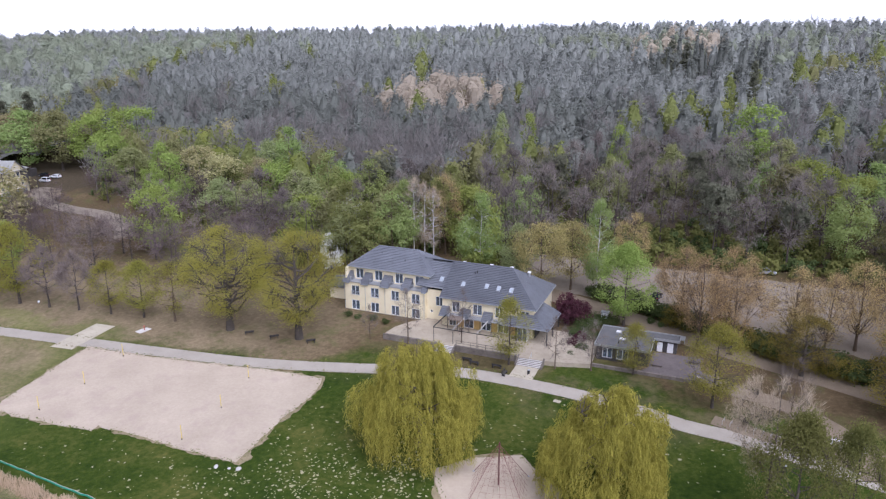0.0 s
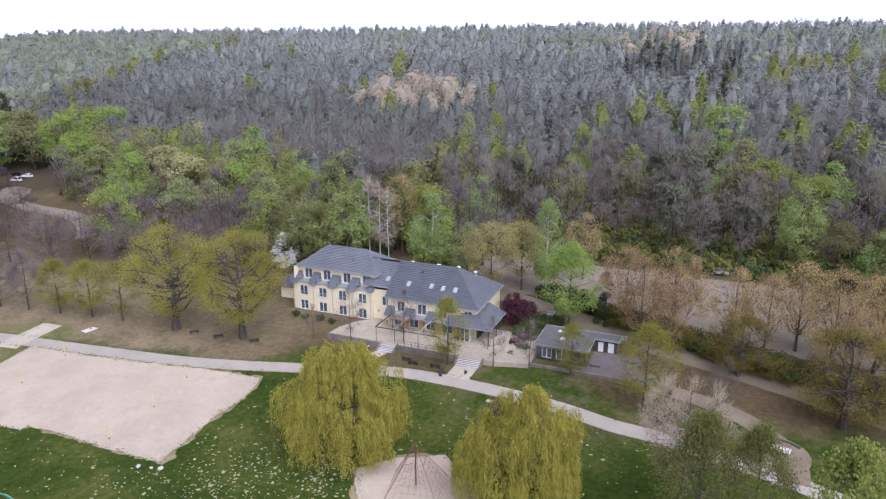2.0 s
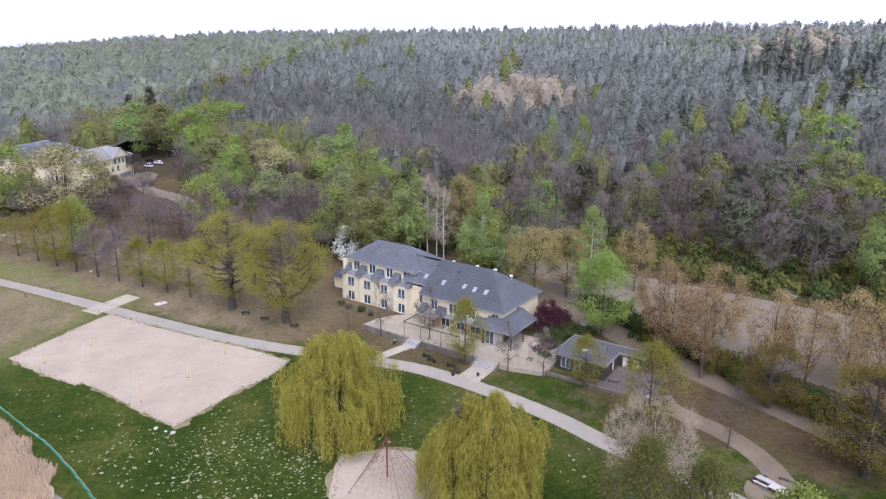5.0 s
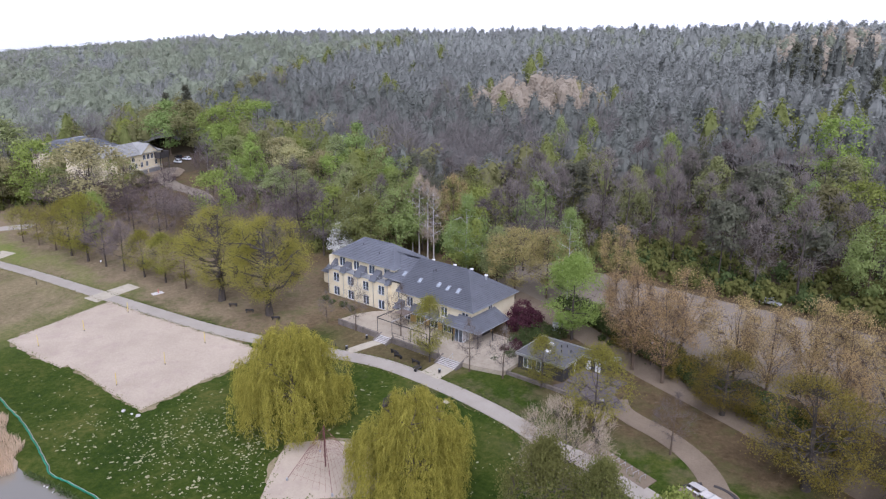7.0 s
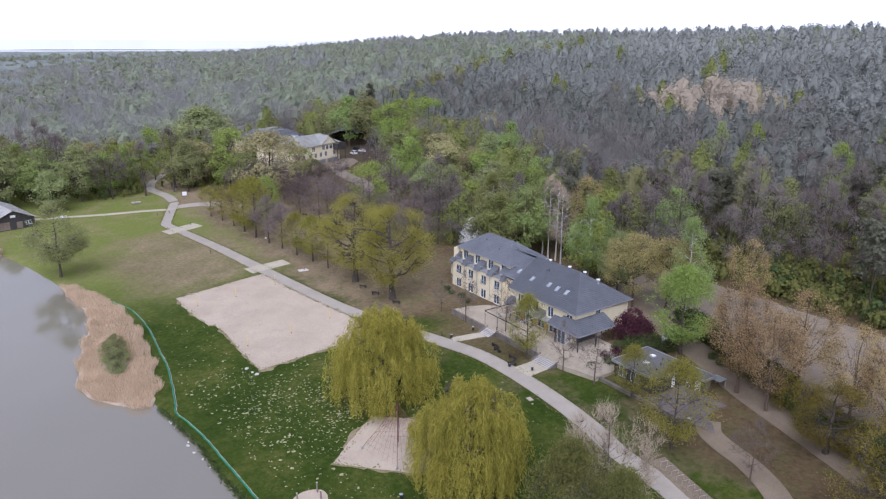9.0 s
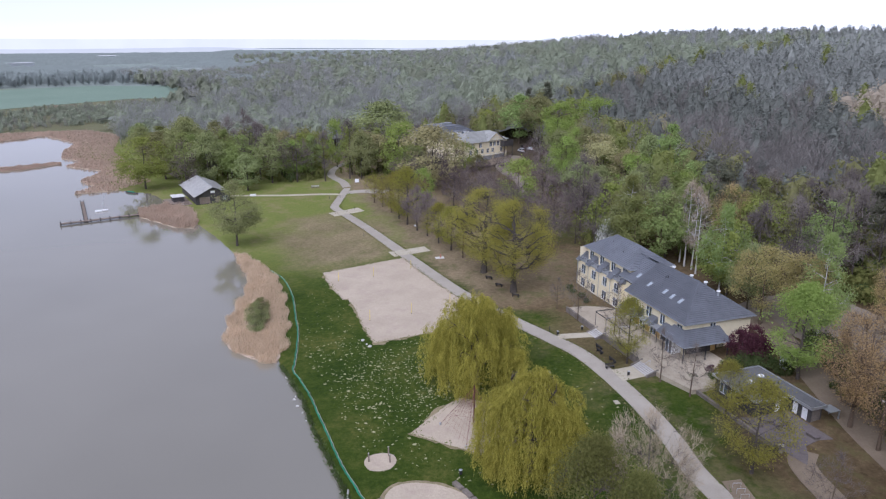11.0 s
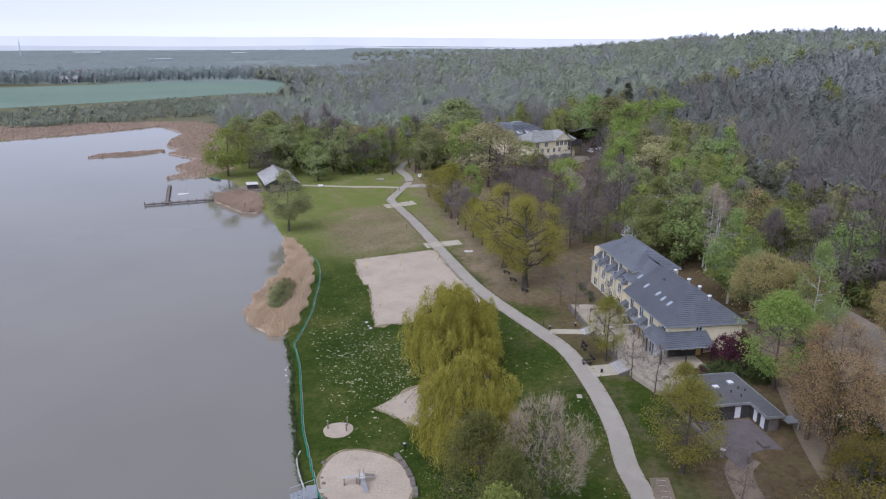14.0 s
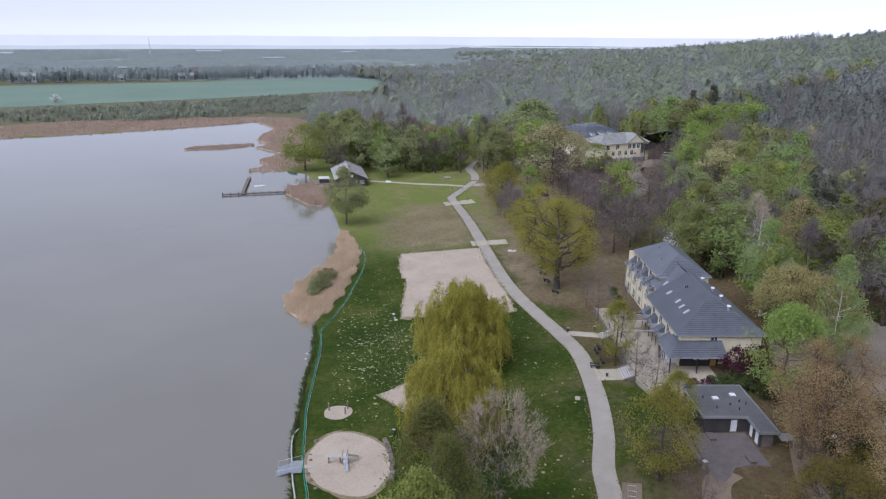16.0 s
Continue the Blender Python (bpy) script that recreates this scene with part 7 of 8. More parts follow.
    part("top", boxed(((-w / 2, -d / 2, h - 0.12), (w / 2, d / 2, h)), edge=0.03), "yard", b)
    return b


low_block("concrete_table", 71.0, -1.6, 1.9, 1.1, 0.55, "low concrete slab on a base in the yard")
low_block("concrete_table", 65.0, -5.0, 1.9, 1.1, 0.55, "low concrete slab beside the service building")
cab = thing("utility_cabinet", "pale grey utility cabinet beside the gravel track", "cabinet", Matrix.Translation((32.6, 130.8, ground_z(32.6, 130.8))) @ Matrix.Rotation(radians(-22), 4, "Z"))
part("body", boxed(((-0.75, -0.5, 0), (0.75, 0.5, 1.9)), edge=0.04), "white", cab)
part("lid", boxed(((-0.82, -0.57, 1.9), (0.82, 0.57, 2.05)), edge=0.03), "zinc", cab)
part("door", boxed(((-0.6, -0.53, 0.15), (0.6, -0.5, 1.75))), "white", cab)
post = thing("utility_post", "squat grey stone pillar at the wall's end", "pillar", Matrix.Translation((43.2, 106.6, ground_z(43.2, 106.6))))
part("shaft", boxed(((-0.25, -0.25, 0), (0.25, 0.25, 1.1))), "stone", post)
part("cap", boxed(((-0.32, -0.32, 1.1), (0.32, 0.32, 1.22)), edge=0.03), "pale_stone", post)


# ---- cars ----
def car(x, y, turn, paint, label, kind="hatch", z=None):
    c = thing("car", label, "car", Matrix.Translation((x, y, (ground_z(x, y) if z is None else z) + 0.06)) @ Matrix.Rotation(radians(turn), 4, "Z"), "parked cars")
    # side profile, bonnet towards +x
    low = [(-2.05, 0.3), (2.0, 0.3), (2.08, 0.55), (2.0, 0.78), (1.05, 0.95), (-1.95, 1.0), (-2.1, 0.7)]
    cab_ = [(1.05, 0.94), (0.35, 1.42), (-1.25, 1.48), (-1.9, 0.98)] if kind == "hatch" else [(1.2, 0.94), (0.6, 1.75), (-1.85, 1.8), (-2.0, 0.98)]

    def loft(prof, w0, w1, z_split):
        bm = bmesh.new()
        half = [(w1 if zz > z_split else w0) for _, zz in prof]
        a = [bm.verts.new((px, -h, pz_)) for (px, pz_), h in zip(prof, half)]
        b = [bm.verts.new((px, h, pz_)) for (px, pz_), h in zip(prof, half)]
        bm.faces.new(a)
        bm.faces.new(b[::-1])
        for i in range(len(prof)):
            j = (i + 1) % len(prof)
            bm.faces.new((a[i], b[i], b[j], a[j]))
        bmesh.ops.recalc_face_normals(bm, faces=bm.faces[:])
        bmesh.ops.bevel(bm, geom=bm.edges[:], offset=0.05, segments=2, affect="EDGES")
        return bm
    part("body", loft(low, 0.86, 0.84, 0.9), paint, c)
    part("cabin", loft(cab_, 0.8, 0.66, 1.2), paint, c)
    top = cab_[1][1]
    side = [(cab_[0][0] - 0.35, 1.0), (cab_[1][0] - 0.12, top - 0.1), (cab_[2][0] + 0.15, top - 0.1), (cab_[3][0] + 0.3, 1.02)]
    for s_ in (-1, 1):
        bm = bmesh.new()
        bm.faces.new([bm.verts.new((px, s_ * (0.815 - 0.13 * (pz_ - 1.0) / (top - 1.0)), pz_)) for px, pz_ in side])
        bmesh.ops.solidify(bm, geom=bm.faces[:], thickness=0.012)
        part("side_window", bm, "car_glass", c, "dark side window")
    for q in ((0, 1), (2, 3)):
        (xa, za), (xb, zb) = cab_[q[0]], cab_[q[1]]
        s_ = 0.03 if q[0] == 0 else -0.03
        bm = bmesh.new()
        bm.faces.new([bm.verts.new(p_) for p_ in ((xa * 0.97 + xb * 0.03 + s_, -0.68, za * 0.9 + zb * 0.1), (xa * 0.97 + xb * 0.03 + s_, 0.68, za * 0.9 + zb * 0.1), (xb * 0.9 + xa * 0.1 + s_, 0.58, zb * 0.88 + za * 0.12), (xb * 0.9 + xa * 0.1 + s_, -0.58, zb * 0.88 + za * 0.12))])
        bmesh.ops.solidify(bm, geom=bm.faces[:], thickness=0.012)
        part("windscreen", bm, "car_glass", c, "dark windscreen")
    for u in (-1.3, 1.3):
        for s_ in (-1, 1):
            w = part("wheel", tubed(((u, s_ * 0.7, 0.32), (u, s_ * 0.87, 0.32), 0.32), sides=16), "rubber", c, "black tyre")
            part("rim", tubed(((u, s_ * 0.85, 0.32), (u, s_ * 0.885, 0.32), 0.2), sides=12), "steel", w, "steel rim")
    for s_ in (-1, 1):
        part("headlight", boxed(((1.9, s_ * 0.6 - 0.16, 0.62), (2.06, s_ * 0.6 + 0.16, 0.76)), edge=0.02), "white", c, "clear headlight")
        part("tail_light", boxed(((-2.1, s_ * 0.68 - 0.1, 0.72), (-1.98, s_ * 0.68 + 0.1, 0.95)), edge=0.02), "red_lamp", c, "red tail light")
        part("mirror", boxed(((0.72, s_ * 0.92 - 0.08, 0.98), (0.86, s_ * 0.92 + 0.08, 1.1)), edge=0.02), paint, c)
    return c


m, n, l, p = node_mat("car_glass")
p.inputs["Base Color"].default_value, p.inputs["Roughness"].default_value = (0.02, 0.025, 0.03, 1), 0.05
p.inputs["Specular IOR Level"].default_value = 0.7
M["car_glass"] = m
car(45.4, 139.4, 58, "car_black", "black hatchback parked beside the hedge")
car(73.2, 150.0, -20, "car_silver", "silver hatchback parked at the wood's edge")
car(-148, 256, 160, "car_white", "white van parked beside the yellow house", "van")
car(-145.5, 259, 165, "car_white", "white car parked beside the yellow house")
car(-151, 261, 160, "car_black", "dark car parked beside the yellow house")

# ---- the yellow house in the wood ----
H2 = Matrix.Translation((-147.6, 220.5, 0)) @ Matrix.Rotation(radians(91.6), 4, "Z")
h2 = thing("yellow_house", "yellow house with grey roofs and a balcony among the trees", "house", H2)
drape("path_8", ribbon([(-146, 250), (-141, 240), (-134, 229), (-121, 219), (-107, 212), (-96, 202), (-90, 190)], 5.5), "asphalt", "grey driveway to the yellow house", "driveway", 0.07)
drape("pavement_7", [to_uv(*q) for q in ((-147, 221), (-147.8, 250), (-140, 252), (-131, 234), (-140, 222))], "gravel", "brown forecourt of the yellow house", "pavement", 0.06, 0.4)
UPPER = [(a, a + 1.5, 10.7, 12.7) for a in (2.0, 6.0, 9.4, 12.8, 16.0, 21.6)]
TOP = [(a, a + 1.7, 13.4, 15.5) for a in (3.0, 8.0, 14.6, 17.0, 19.4)]
GARAGE = [(1.2, 4.6, 6.9, 9.4), (6.2, 9.6, 6.9, 9.4), (10.6, 16.6, 6.9, 9.4), (17.4, 24.6, 6.9, 9.4)]
part("wall", wall_grid("u", 0.0, 0.3, 0.0, 26.0, 5.0, 16.0, UPPER + TOP + GARAGE), "yellow", h2)
part("wall", boxed(((0, 0.3, 5.0), (0.3, 15, 16.0)), ((25.7, 0.3, 5.0), (26, 15, 16.0)), ((0.3, 14.7, 5.0), (25.7, 15, 16.0))), "yellow", h2)
part("string_course", boxed(((-0.05, -0.14, 9.75), (26.05, -0.003, 9.95))), "white", h2)
for q in UPPER + TOP:
    window(h2, "u", 0.0, *q, 2)
for a, b, c, d in GARAGE:
    part("garage_door", boxed(((a, 0.1, c), (b, 0.16, d))), "zinc", h2, "blue-grey garage door")
part("balcony", boxed(((21.6, -2.6, 13.0), (27.6, -0.003, 13.2))), "dark_timber", h2, "dark timber balcony")
part("balcony_front", boxed(((21.6, -2.6, 13.2), (27.6, -2.5, 15.6)), ((27.5, -2.5, 13.2), (27.6, -0.003, 15.6)), ((21.6, -2.5, 13.2), (21.7, -0.003, 15.6))), "dark_timber", h2, "dark boarded balcony front")
for u in (21.9, 27.3):
    part("post", boxed(((u - 0.12, -2.5, 5.6), (u + 0.12, -2.26, 13.0))), "dark_timber", h2)
part("inner", boxed(((0.4, 3.0, 5.1), (25.6, 3.2, 15.8)), ((0.4, 0.3, 9.6), (25.6, 3.0, 9.8)), ((0.4, 0.3, 15.8), (25.6, 14.6, 15.95))), "interior", h2)
bm = bmesh.new()
for pl in ([(-0.6, -0.6, 15.9), (26.6, -0.6, 15.9), (22, 7.5, 19.6), (7, 7.5, 19.6)], [(26.6, -0.6, 15.9), (26.6, 15.6, 15.9), (22, 7.5, 19.6)], [(26.6, 15.6, 15.9), (-0.6, 15.6, 15.9), (7, 7.5, 19.6), (22, 7.5, 19.6)], [(-0.6, 15.6, 15.9), (-0.6, -0.6, 15.9), (7, 7.5, 19.6)]):
    tiled_plane(bm, pl, 0.5)
    bmesh.ops.remove_doubles(bm, verts=bm.verts[:], dist=0.1)
part("roof", bm, "pale_felt", h2, "pale grey hipped roof")
# a glazed gable over the right half
bm = bmesh.new()
slab_poly(bm, [(13.5, -0.35), (23.5, -0.35), (18.5, 3.2)], 0, 0.25)
for w in bm.verts:
    w.co = Vector((w.co.x, -0.35 + w.co.z, 16.0 + (w.co.y + 0.35) * 0.95))
part("gable", bm, "yellow", h2, "yellow gable wall")
bm = bmesh.new()
for s_ in (-1, 1):
    tiled_plane(bm, [(18.5 + s_ * 5.6, -0.8, 15.7), (18.5, -0.8, 19.6), (18.5, 7.4, 19.6), (18.5 + s_ * 5.6, 3.0, 15.9)], 0.5)
    bmesh.ops.remove_doubles(bm, verts=bm.verts[:], dist=0.1)
part("gable_roof", bm, "pale_felt", h2, "pale grey gable roof")
window(h2, "u", -0.45, 16.9, 20.1, 16.3, 17.5, 3)
part("rear_wing", boxed(((6, 20, 6), (27, 46, 16.4))), "yellow", h2)
bm = bmesh.new()
for pl in ([(5.2, 19.2, 16.3), (27.8, 19.2, 16.3), (22, 27, 20.2), (11, 27, 20.2)], [(27.8, 19.2, 16.3), (27.8, 46.8, 16.3), (22, 39, 20.2), (22, 27, 20.2)], [(27.8, 46.8, 16.3), (5.2, 46.8, 16.3), (11, 39, 20.2), (22, 39, 20.2)], [(5.2, 46.8, 16.3), (5.2, 19.2, 16.3), (11, 27, 20.2), (11, 39, 20.2)]):
    tiled_plane(bm, pl, 0.5)
    bmesh.ops.remove_doubles(bm, verts=bm.verts[:], dist=0.1)
bm.faces.new([bm.verts.new(q) for q in ((11, 27, 20.2), (22, 27, 20.2), (22, 39, 20.2), (11, 39, 20.2))])
part("rear_roof", bm, "slate", h2, "dark grey roof of the rear wing")
for a in (9, 14, 19):
    part("dormer", boxed(((a, 20.2, 16.4), (a + 2.4, 24, 18.2))), "white", h2, "white-fronted roof dormer")
    part("dormer_roof", boxed(((a - 0.3, 19.9, 18.2), (a + 2.7, 25.2, 18.4))), "slate", h2)
part("ridge_vent", boxed(((14, 31, 20.2), (20, 33, 21.2))), "zinc", h2, "pale roof ventilator")

# ---- boathouse and piers ----
BM_ = Matrix.Translation((-174.8, 109.2, 0)) @ Matrix.Rotation(radians(79.9), 4, "Z")
bh = thing("boathouse", "dark timber boathouse with a pale corrugated gable roof", "boathouse", BM_)
part("wall", wall_grid("u", 0.0, 0.2, 0.2, 12.6, 0.2, 3.7, [(1.4, 5.2, 0.6, 3.1), (7.2, 9.0, 0.6, 2.8), (10.0, 11.6, 1.4, 2.8)]), "dark_timber", bh, "dark boarded gable wall")
part("wall", boxed(((0.2, 0.2, 0.2), (0.4, 26.5, 3.7)), ((12.4, 0.2, 0.2), (12.6, 26.5, 3.7)), ((0.4, 26.3, 0.2), (12.4, 26.5, 3.7))), "dark_timber", bh)
for v in (0.0, 26.3):
    bm = bmesh.new()
    a = [bm.verts.new(q) for q in ((0.2, v, 3.7), (12.6, v, 3.7), (6.4, v, 6.5))]
    b = [bm.verts.new((q.co.x, v + 0.2, q.co.z)) for q in a]
    bm.faces.new(a)
    bm.faces.new(b[::-1])
    for i in range(3):
        bm.faces.new((a[i], a[(i + 1) % 3], b[(i + 1) % 3], b[i]))
    part("gable", bm, "dark_timber", bh)
part("boat_door", boxed(((1.4, 0.05, 0.6), (3.25, 0.12, 3.1)), ((3.35, 0.05, 0.6), (5.2, 0.12, 3.1))), "timber", bh, "brown timber double door")
part("door", boxed(((7.2, 0.05, 0.6), (9.0, 0.12, 2.8))), "timber", bh)
window(bh, "u", 0.0, 10.0, 11.6, 1.4, 2.8, 2)
bm = bmesh.new()
for s_ in (0, 1):
    n_ = 54
    for i in range(n_):
        y0, y1 = -0.9 + i * 28.2 / n_, -0.9 + (i + 1) * 28.2 / n_
        h = 0.05 if i % 2 else 0.0
        x0 = -0.7 if s_ == 0 else 13.5
        bm.faces.new([bm.verts.new(q) for q in ((x0, y0, 3.45 + h), (x0, y1, 3.45 + 0.05 - h), (6.4, y1, 6.75 + 0.05 - h), (6.4, y0, 6.75 + h))])
bmesh.ops.solidify(bm, geom=bm.faces[:], thickness=0.06)
part("roof", bm, "fibre", bh, "pale grey corrugated roof")
part("ridge", tubed(((6.4, -0.9, 6.82), (6.4, 27.3, 6.82), 0.12), sides=6), "zinc", bh)
part("sign_board", boxed(((5.6, -0.06, 4.4), (7.2, -0.003, 5.2))), "white", bh, "white board on the gable")
deck = thing("boat_yard", "pale timber landing stage beside the boathouse", "landing stage", BM_)
part("deck", boxed(((-9.0, 2.0, 0.3), (-0.8, 16.0, 0.55))), "timber", deck)
part("shed", boxed(((-6.5, 8.0, 0.55), (-2.5, 13.0, 2.4))), "dark_timber", deck)
part("shed_roof", boxed(((-6.8, 7.7, 2.4), (-2.2, 13.3, 2.55))), "fibre", deck)
for k, (u, v) in enumerate(((-3.4, 3.4), (-6.0, 4.6), (-8.2, 3.0))):
    part("crate", boxed(((u, v, 0.55), (u + 1.6, v + 1.1, 1.2))), "timber", deck)


def pier(name, a, b, width, label, piles, z=0.62, mat="timber"):
    a, b = Vector((*a, 0)), Vector((*b, 0))
    ln = (b - a).length
    d = (b - a).normalized()
    p_ = thing(name, label, "pier", Matrix.Translation(a) @ Matrix.Rotation(math.atan2(d.y, d.x), 4, "Z"))
    n_ = int(ln / 0.6)
    for i in range(n_):
        part("plank", boxed(((i * ln / n_ + 0.02, -width / 2, z - 0.06), ((i + 1) * ln / n_ - 0.02, width / 2, z))), mat, p_)
    part("bearer", boxed(((0, -width / 2 + 0.1, z - 0.26), (ln, -width / 2 + 0.25, z - 0.06)), ((0, width / 2 - 0.25, z - 0.26), (ln, width / 2 - 0.1, z - 0.06))), "dark_timber", p_)
    for i in range(piles):
        for s_ in (-1, 1):
            x = 0.3 + (ln - 0.6) * i / (piles - 1)
            part("pile", tubed(((x, s_ * width / 2, -1.1), (x, s_ * width / 2, z + 0.55), 0.13), sides=8), "dark_timber", p_)
    return p_


pier("pier", (-172.6, 91.0), (-176.4, 63.4), 1.7, "long dark timber pier with piles and pale planks", 10)
pier("pier", (-176.6, 71.6), (-207.5, 78.2), 1.1, "narrow dark gangway branching off the pier", 8)
mast = thing("boat_mast", "thin bare boat mast at the pier", "mast", Matrix.Translation((-189, 80, 0)))
part("mast", tubed(((0, 0, 0.2), (0.6, 1.6, 6.0), 0.07), sides=6), "steel", mast)
part("hull", tubed(((0, -2.2, 0.15), (0, 2.2, 0.25), 0.5, 0.3), sides=8), "white", mast)
rowing = thing("boat", "low dark moored boat at the reeds", "boat", Matrix.Translation((-214, 98.5, 0)) @ Matrix.Rotation(radians(20), 4, "Z"))
part("hull", tubed(((-3.4, 0, 0.12), (3.4, 0, 0.12), 0.55, 0.35), sides=8), "dark_timber", rowing)
part("cover", boxed(((-2.4, -0.5, 0.45), (1.6, 0.5, 0.7)), edge=0.08), "teal", rowing, "green boat cover")

# ---- bathing jetty and white edging on the near shore ----
jetty = thing("bathing_jetty", "grey metal bathing jetty with steps into the lake", "jetty", Matrix.Translation((18.0, 56.8, 0)) @ Matrix.Rotation(radians(-107), 4, "Z"))
for i in range(4):
    part("step", boxed(((2.5 + i * 0.55, -1.15, 0.55 - i * 0.17), (3.0 + i * 0.55, 1.15, 0.62 - i * 0.17))), "zinc", jetty)
part("platform", boxed(((1.0, -1.5, 0.66), (2.45, 1.5, 0.76))), "zinc", jetty, "pale grid platform")
part("gangway", boxed(((-1.2, -0.45, 0.62), (1.0, 0.45, 0.70))), "slab", jetty)
for s_ in (-1, 1):
    part("handrail", tubed(((1.2, s_ * 1.4, 0.76), (1.2, s_ * 1.4, 1.65), 0.03), ((1.2, s_ * 1.4, 1.65), (4.6, s_ * 1.2, 0.95), 0.03), ((4.6, s_ * 1.2, 0.95), (4.6, s_ * 1.2, -0.6), 0.03), ((2.9, s_ * 1.3, 1.3), (2.9, s_ * 1.3, 0.2), 0.025)), "steel", jetty, "steel handrail")
edge_pts = smooth_line([(6.8, 57.4), (8.6, 56.2), (12, 55.3), (16.2, 54.6), (20.4, 53.9), (25, 53.3), (34, 51)], 5)
bm = bmesh.new()
for (ax, ay), (bx_, by_) in zip(edge_pts, edge_pts[1:]):
    tube(bm, (ax, ay, 0.42), (bx_, by_, 0.42), 0.13, sides=6)
solo("shore_edging", bm, "pale_stone", "whitish edging along the near shore", "edging")

# ---- teal hose laid along the shore ----
HOSE = [(-86.7, 94.0), (-78.3, 93.2), (-67.5, 89.6), (-60.5, 86.4), (-52, 82.2), (-45.4, 79.0), (-37.5, 74.2), (-32.6, 71.0), (-30.2, 69.4), (-26.5, 68.6), (-19.8, 66.8), (-12, 64.2), (-6.2, 62.3), (1.2, 59.8), (8.8, 57.9), (14.4, 56.6), (20, 55.6), (26, 54.7), (40, 51.8)]
line = smooth_line(HOSE, 8)
hose = thing("shore_hose", "long teal hose-like barrier lying along the lake shore", "hose")
bm = bmesh.new()
wr = random.Random(8)
pts = [(x + wr.uniform(-0.08, 0.08), y + wr.uniform(-0.08, 0.08), ground_z(x, y) + 0.12) for x, y in line]
for a, b in zip(pts, pts[1:]):
    tube(bm, a, b, 0.115, sides=8)
part("hose", bm, "teal", hose)
bm = bmesh.new()
for a, b in zip(pts, pts[1:]):
    tube(bm, (a[0] + 0.1, a[1] + 0.22, a[2] - 0.08), (b[0] + 0.1, b[1] + 0.22, b[2] - 0.08), 0.035, sides=5)
part("white_rope", bm, "pale_stone", hose, "pale rope beside the hose")

# ---- volleyball poles, net pyramid, play equipment ----
for k, (x, y) in enumerate(((-63, 110.9), (-60.7, 121.3), (-34.4, 112.0), (-36.4, 102.4), (-39.7, 93.5), (-66.4, 102.5))):
    vp = thing("volleyball_pole", "thin yellow volleyball pole in the sand", "pole", Matrix.Translation((x, y, ground_z(x, y))), "volleyball poles")
    part("pole", tubed(((0, 0, 0), (0, 0, 2.55), 0.05), sides=8), "yellow_pole", vp)
    part("sleeve", tubed(((0, 0, 0), (0, 0, 0.25), 0.09), sides=8), "dark_metal", vp)
nz = ground_z(7.4, 80.4) + 0.05
net = thing("climbing_net", "red rope climbing pyramid on a dark central mast", "climbing net", Matrix.Translation((7.4, 80.4, nz)))
part("mast", tubed(((0, 0, 1.0), (0, 0, 7.3), 0.1), ((0, 0, 7.3), (0, 0, 7.55), 0.14, 0.05), sides=10), "mast_red", net, "dark red steel mast")
part("mast_foot", tubed(((0, 0, -0.2), (0, 0, 1.0), 0.07), sides=10), "slab", net, "pale mast foot")
feet = [(5.4 * math.cos(radians(a)), 5.4 * math.sin(radians(a))) for a in (35, 125, 215, 305)]
bm, bm2 = bmesh.new(), bmesh.new()
for i, (fx, fy) in enumerate(feet):
    tube(bm, (0, 0, 7.2), (fx, fy, 0.1), 0.035, sides=5)
    gx2, gy2 = feet[(i + 1) % 4]
    for k in range(1, 9):
        t = k / 9
        tube(bm2, (fx * t, fy * t, 7.2 - 7.1 * t), (gx2 * t, gy2 * t, 7.2 - 7.1 * t), 0.013, sides=4)
    for k in range(1, 7):
        s_ = k / 7
        ex, ey = fx + (gx2 - fx) * s_, fy + (gy2 - fy) * s_
        tube(bm2, (ex * 0.3, ey * 0.3, 5.1), (ex, ey, 0.1), 0.013, sides=4)
    for k in range(2, 7):
        t = k / 8
        tube(bm2, (fx * t, fy * t, 7.2 - 7.1 * t), (0, 0, 7.2 - 7.1 * t), 0.013, sides=4)
part("guy_rope", bm, "red_rope", net)
part("net", bm2, "red_rope", net, "net of red ropes")
for fx, fy in feet:
    part("anchor", tubed(((fx, fy, -0.1), (fx, fy, 0.25), 0.16), sides=10), "zinc", net)

play = thing("play_structure", "pale wooden slide and balance structure in round sand", "play structure", Matrix.Translation((19.2, 61.8, ground_z(19.2, 61.8) + 0.07)) @ Matrix.Rotation(radians(-112), 4, "Z"))
part("beam", boxed(((0.3, -0.22, 1.05), (2.7, 0.22, 1.2)), edge=0.02), "pale_stone", play)
for x in (0.6, 2.3):
    part("leg", boxed(((x, -0.16, 0), (x + 0.16, 0.16, 1.05))), "timber", play)
part("platform", boxed(((-0.5, -0.55, 1.15), (0.4, 0.55, 1.3)), edge=0.02), "pale_stone", play)
for x, y in ((-0.4, -0.45), (0.25, -0.45), (-0.4, 0.4), (0.25, 0.4)):
    part("post", boxed(((x, y, 0), (x + 0.1, y + 0.1, 1.9))), "timber", play)
bm = bmesh.new()
for q in (((-0.4, 0.5, 1.2), (0.2, 0.5, 1.2), (-0.3, 2.4, 0.15), (-0.9, 2.4, 0.15)),):
    bm.faces.new([bm.verts.new(p_) for p_ in q])
bmesh.ops.solidify(bm, geom=bm.faces[:], thickness=0.08)
part("slide", bm, "steel", play, "pale slide")
bm = bmesh.new()
bm.faces.new([bm.verts.new(p_) for p_ in ((-0.5, -0.5, 1.2), (-0.5, 0.1, 1.2), (-1.9, -0.5, 0.55), (-1.9, -1.1, 0.55))])
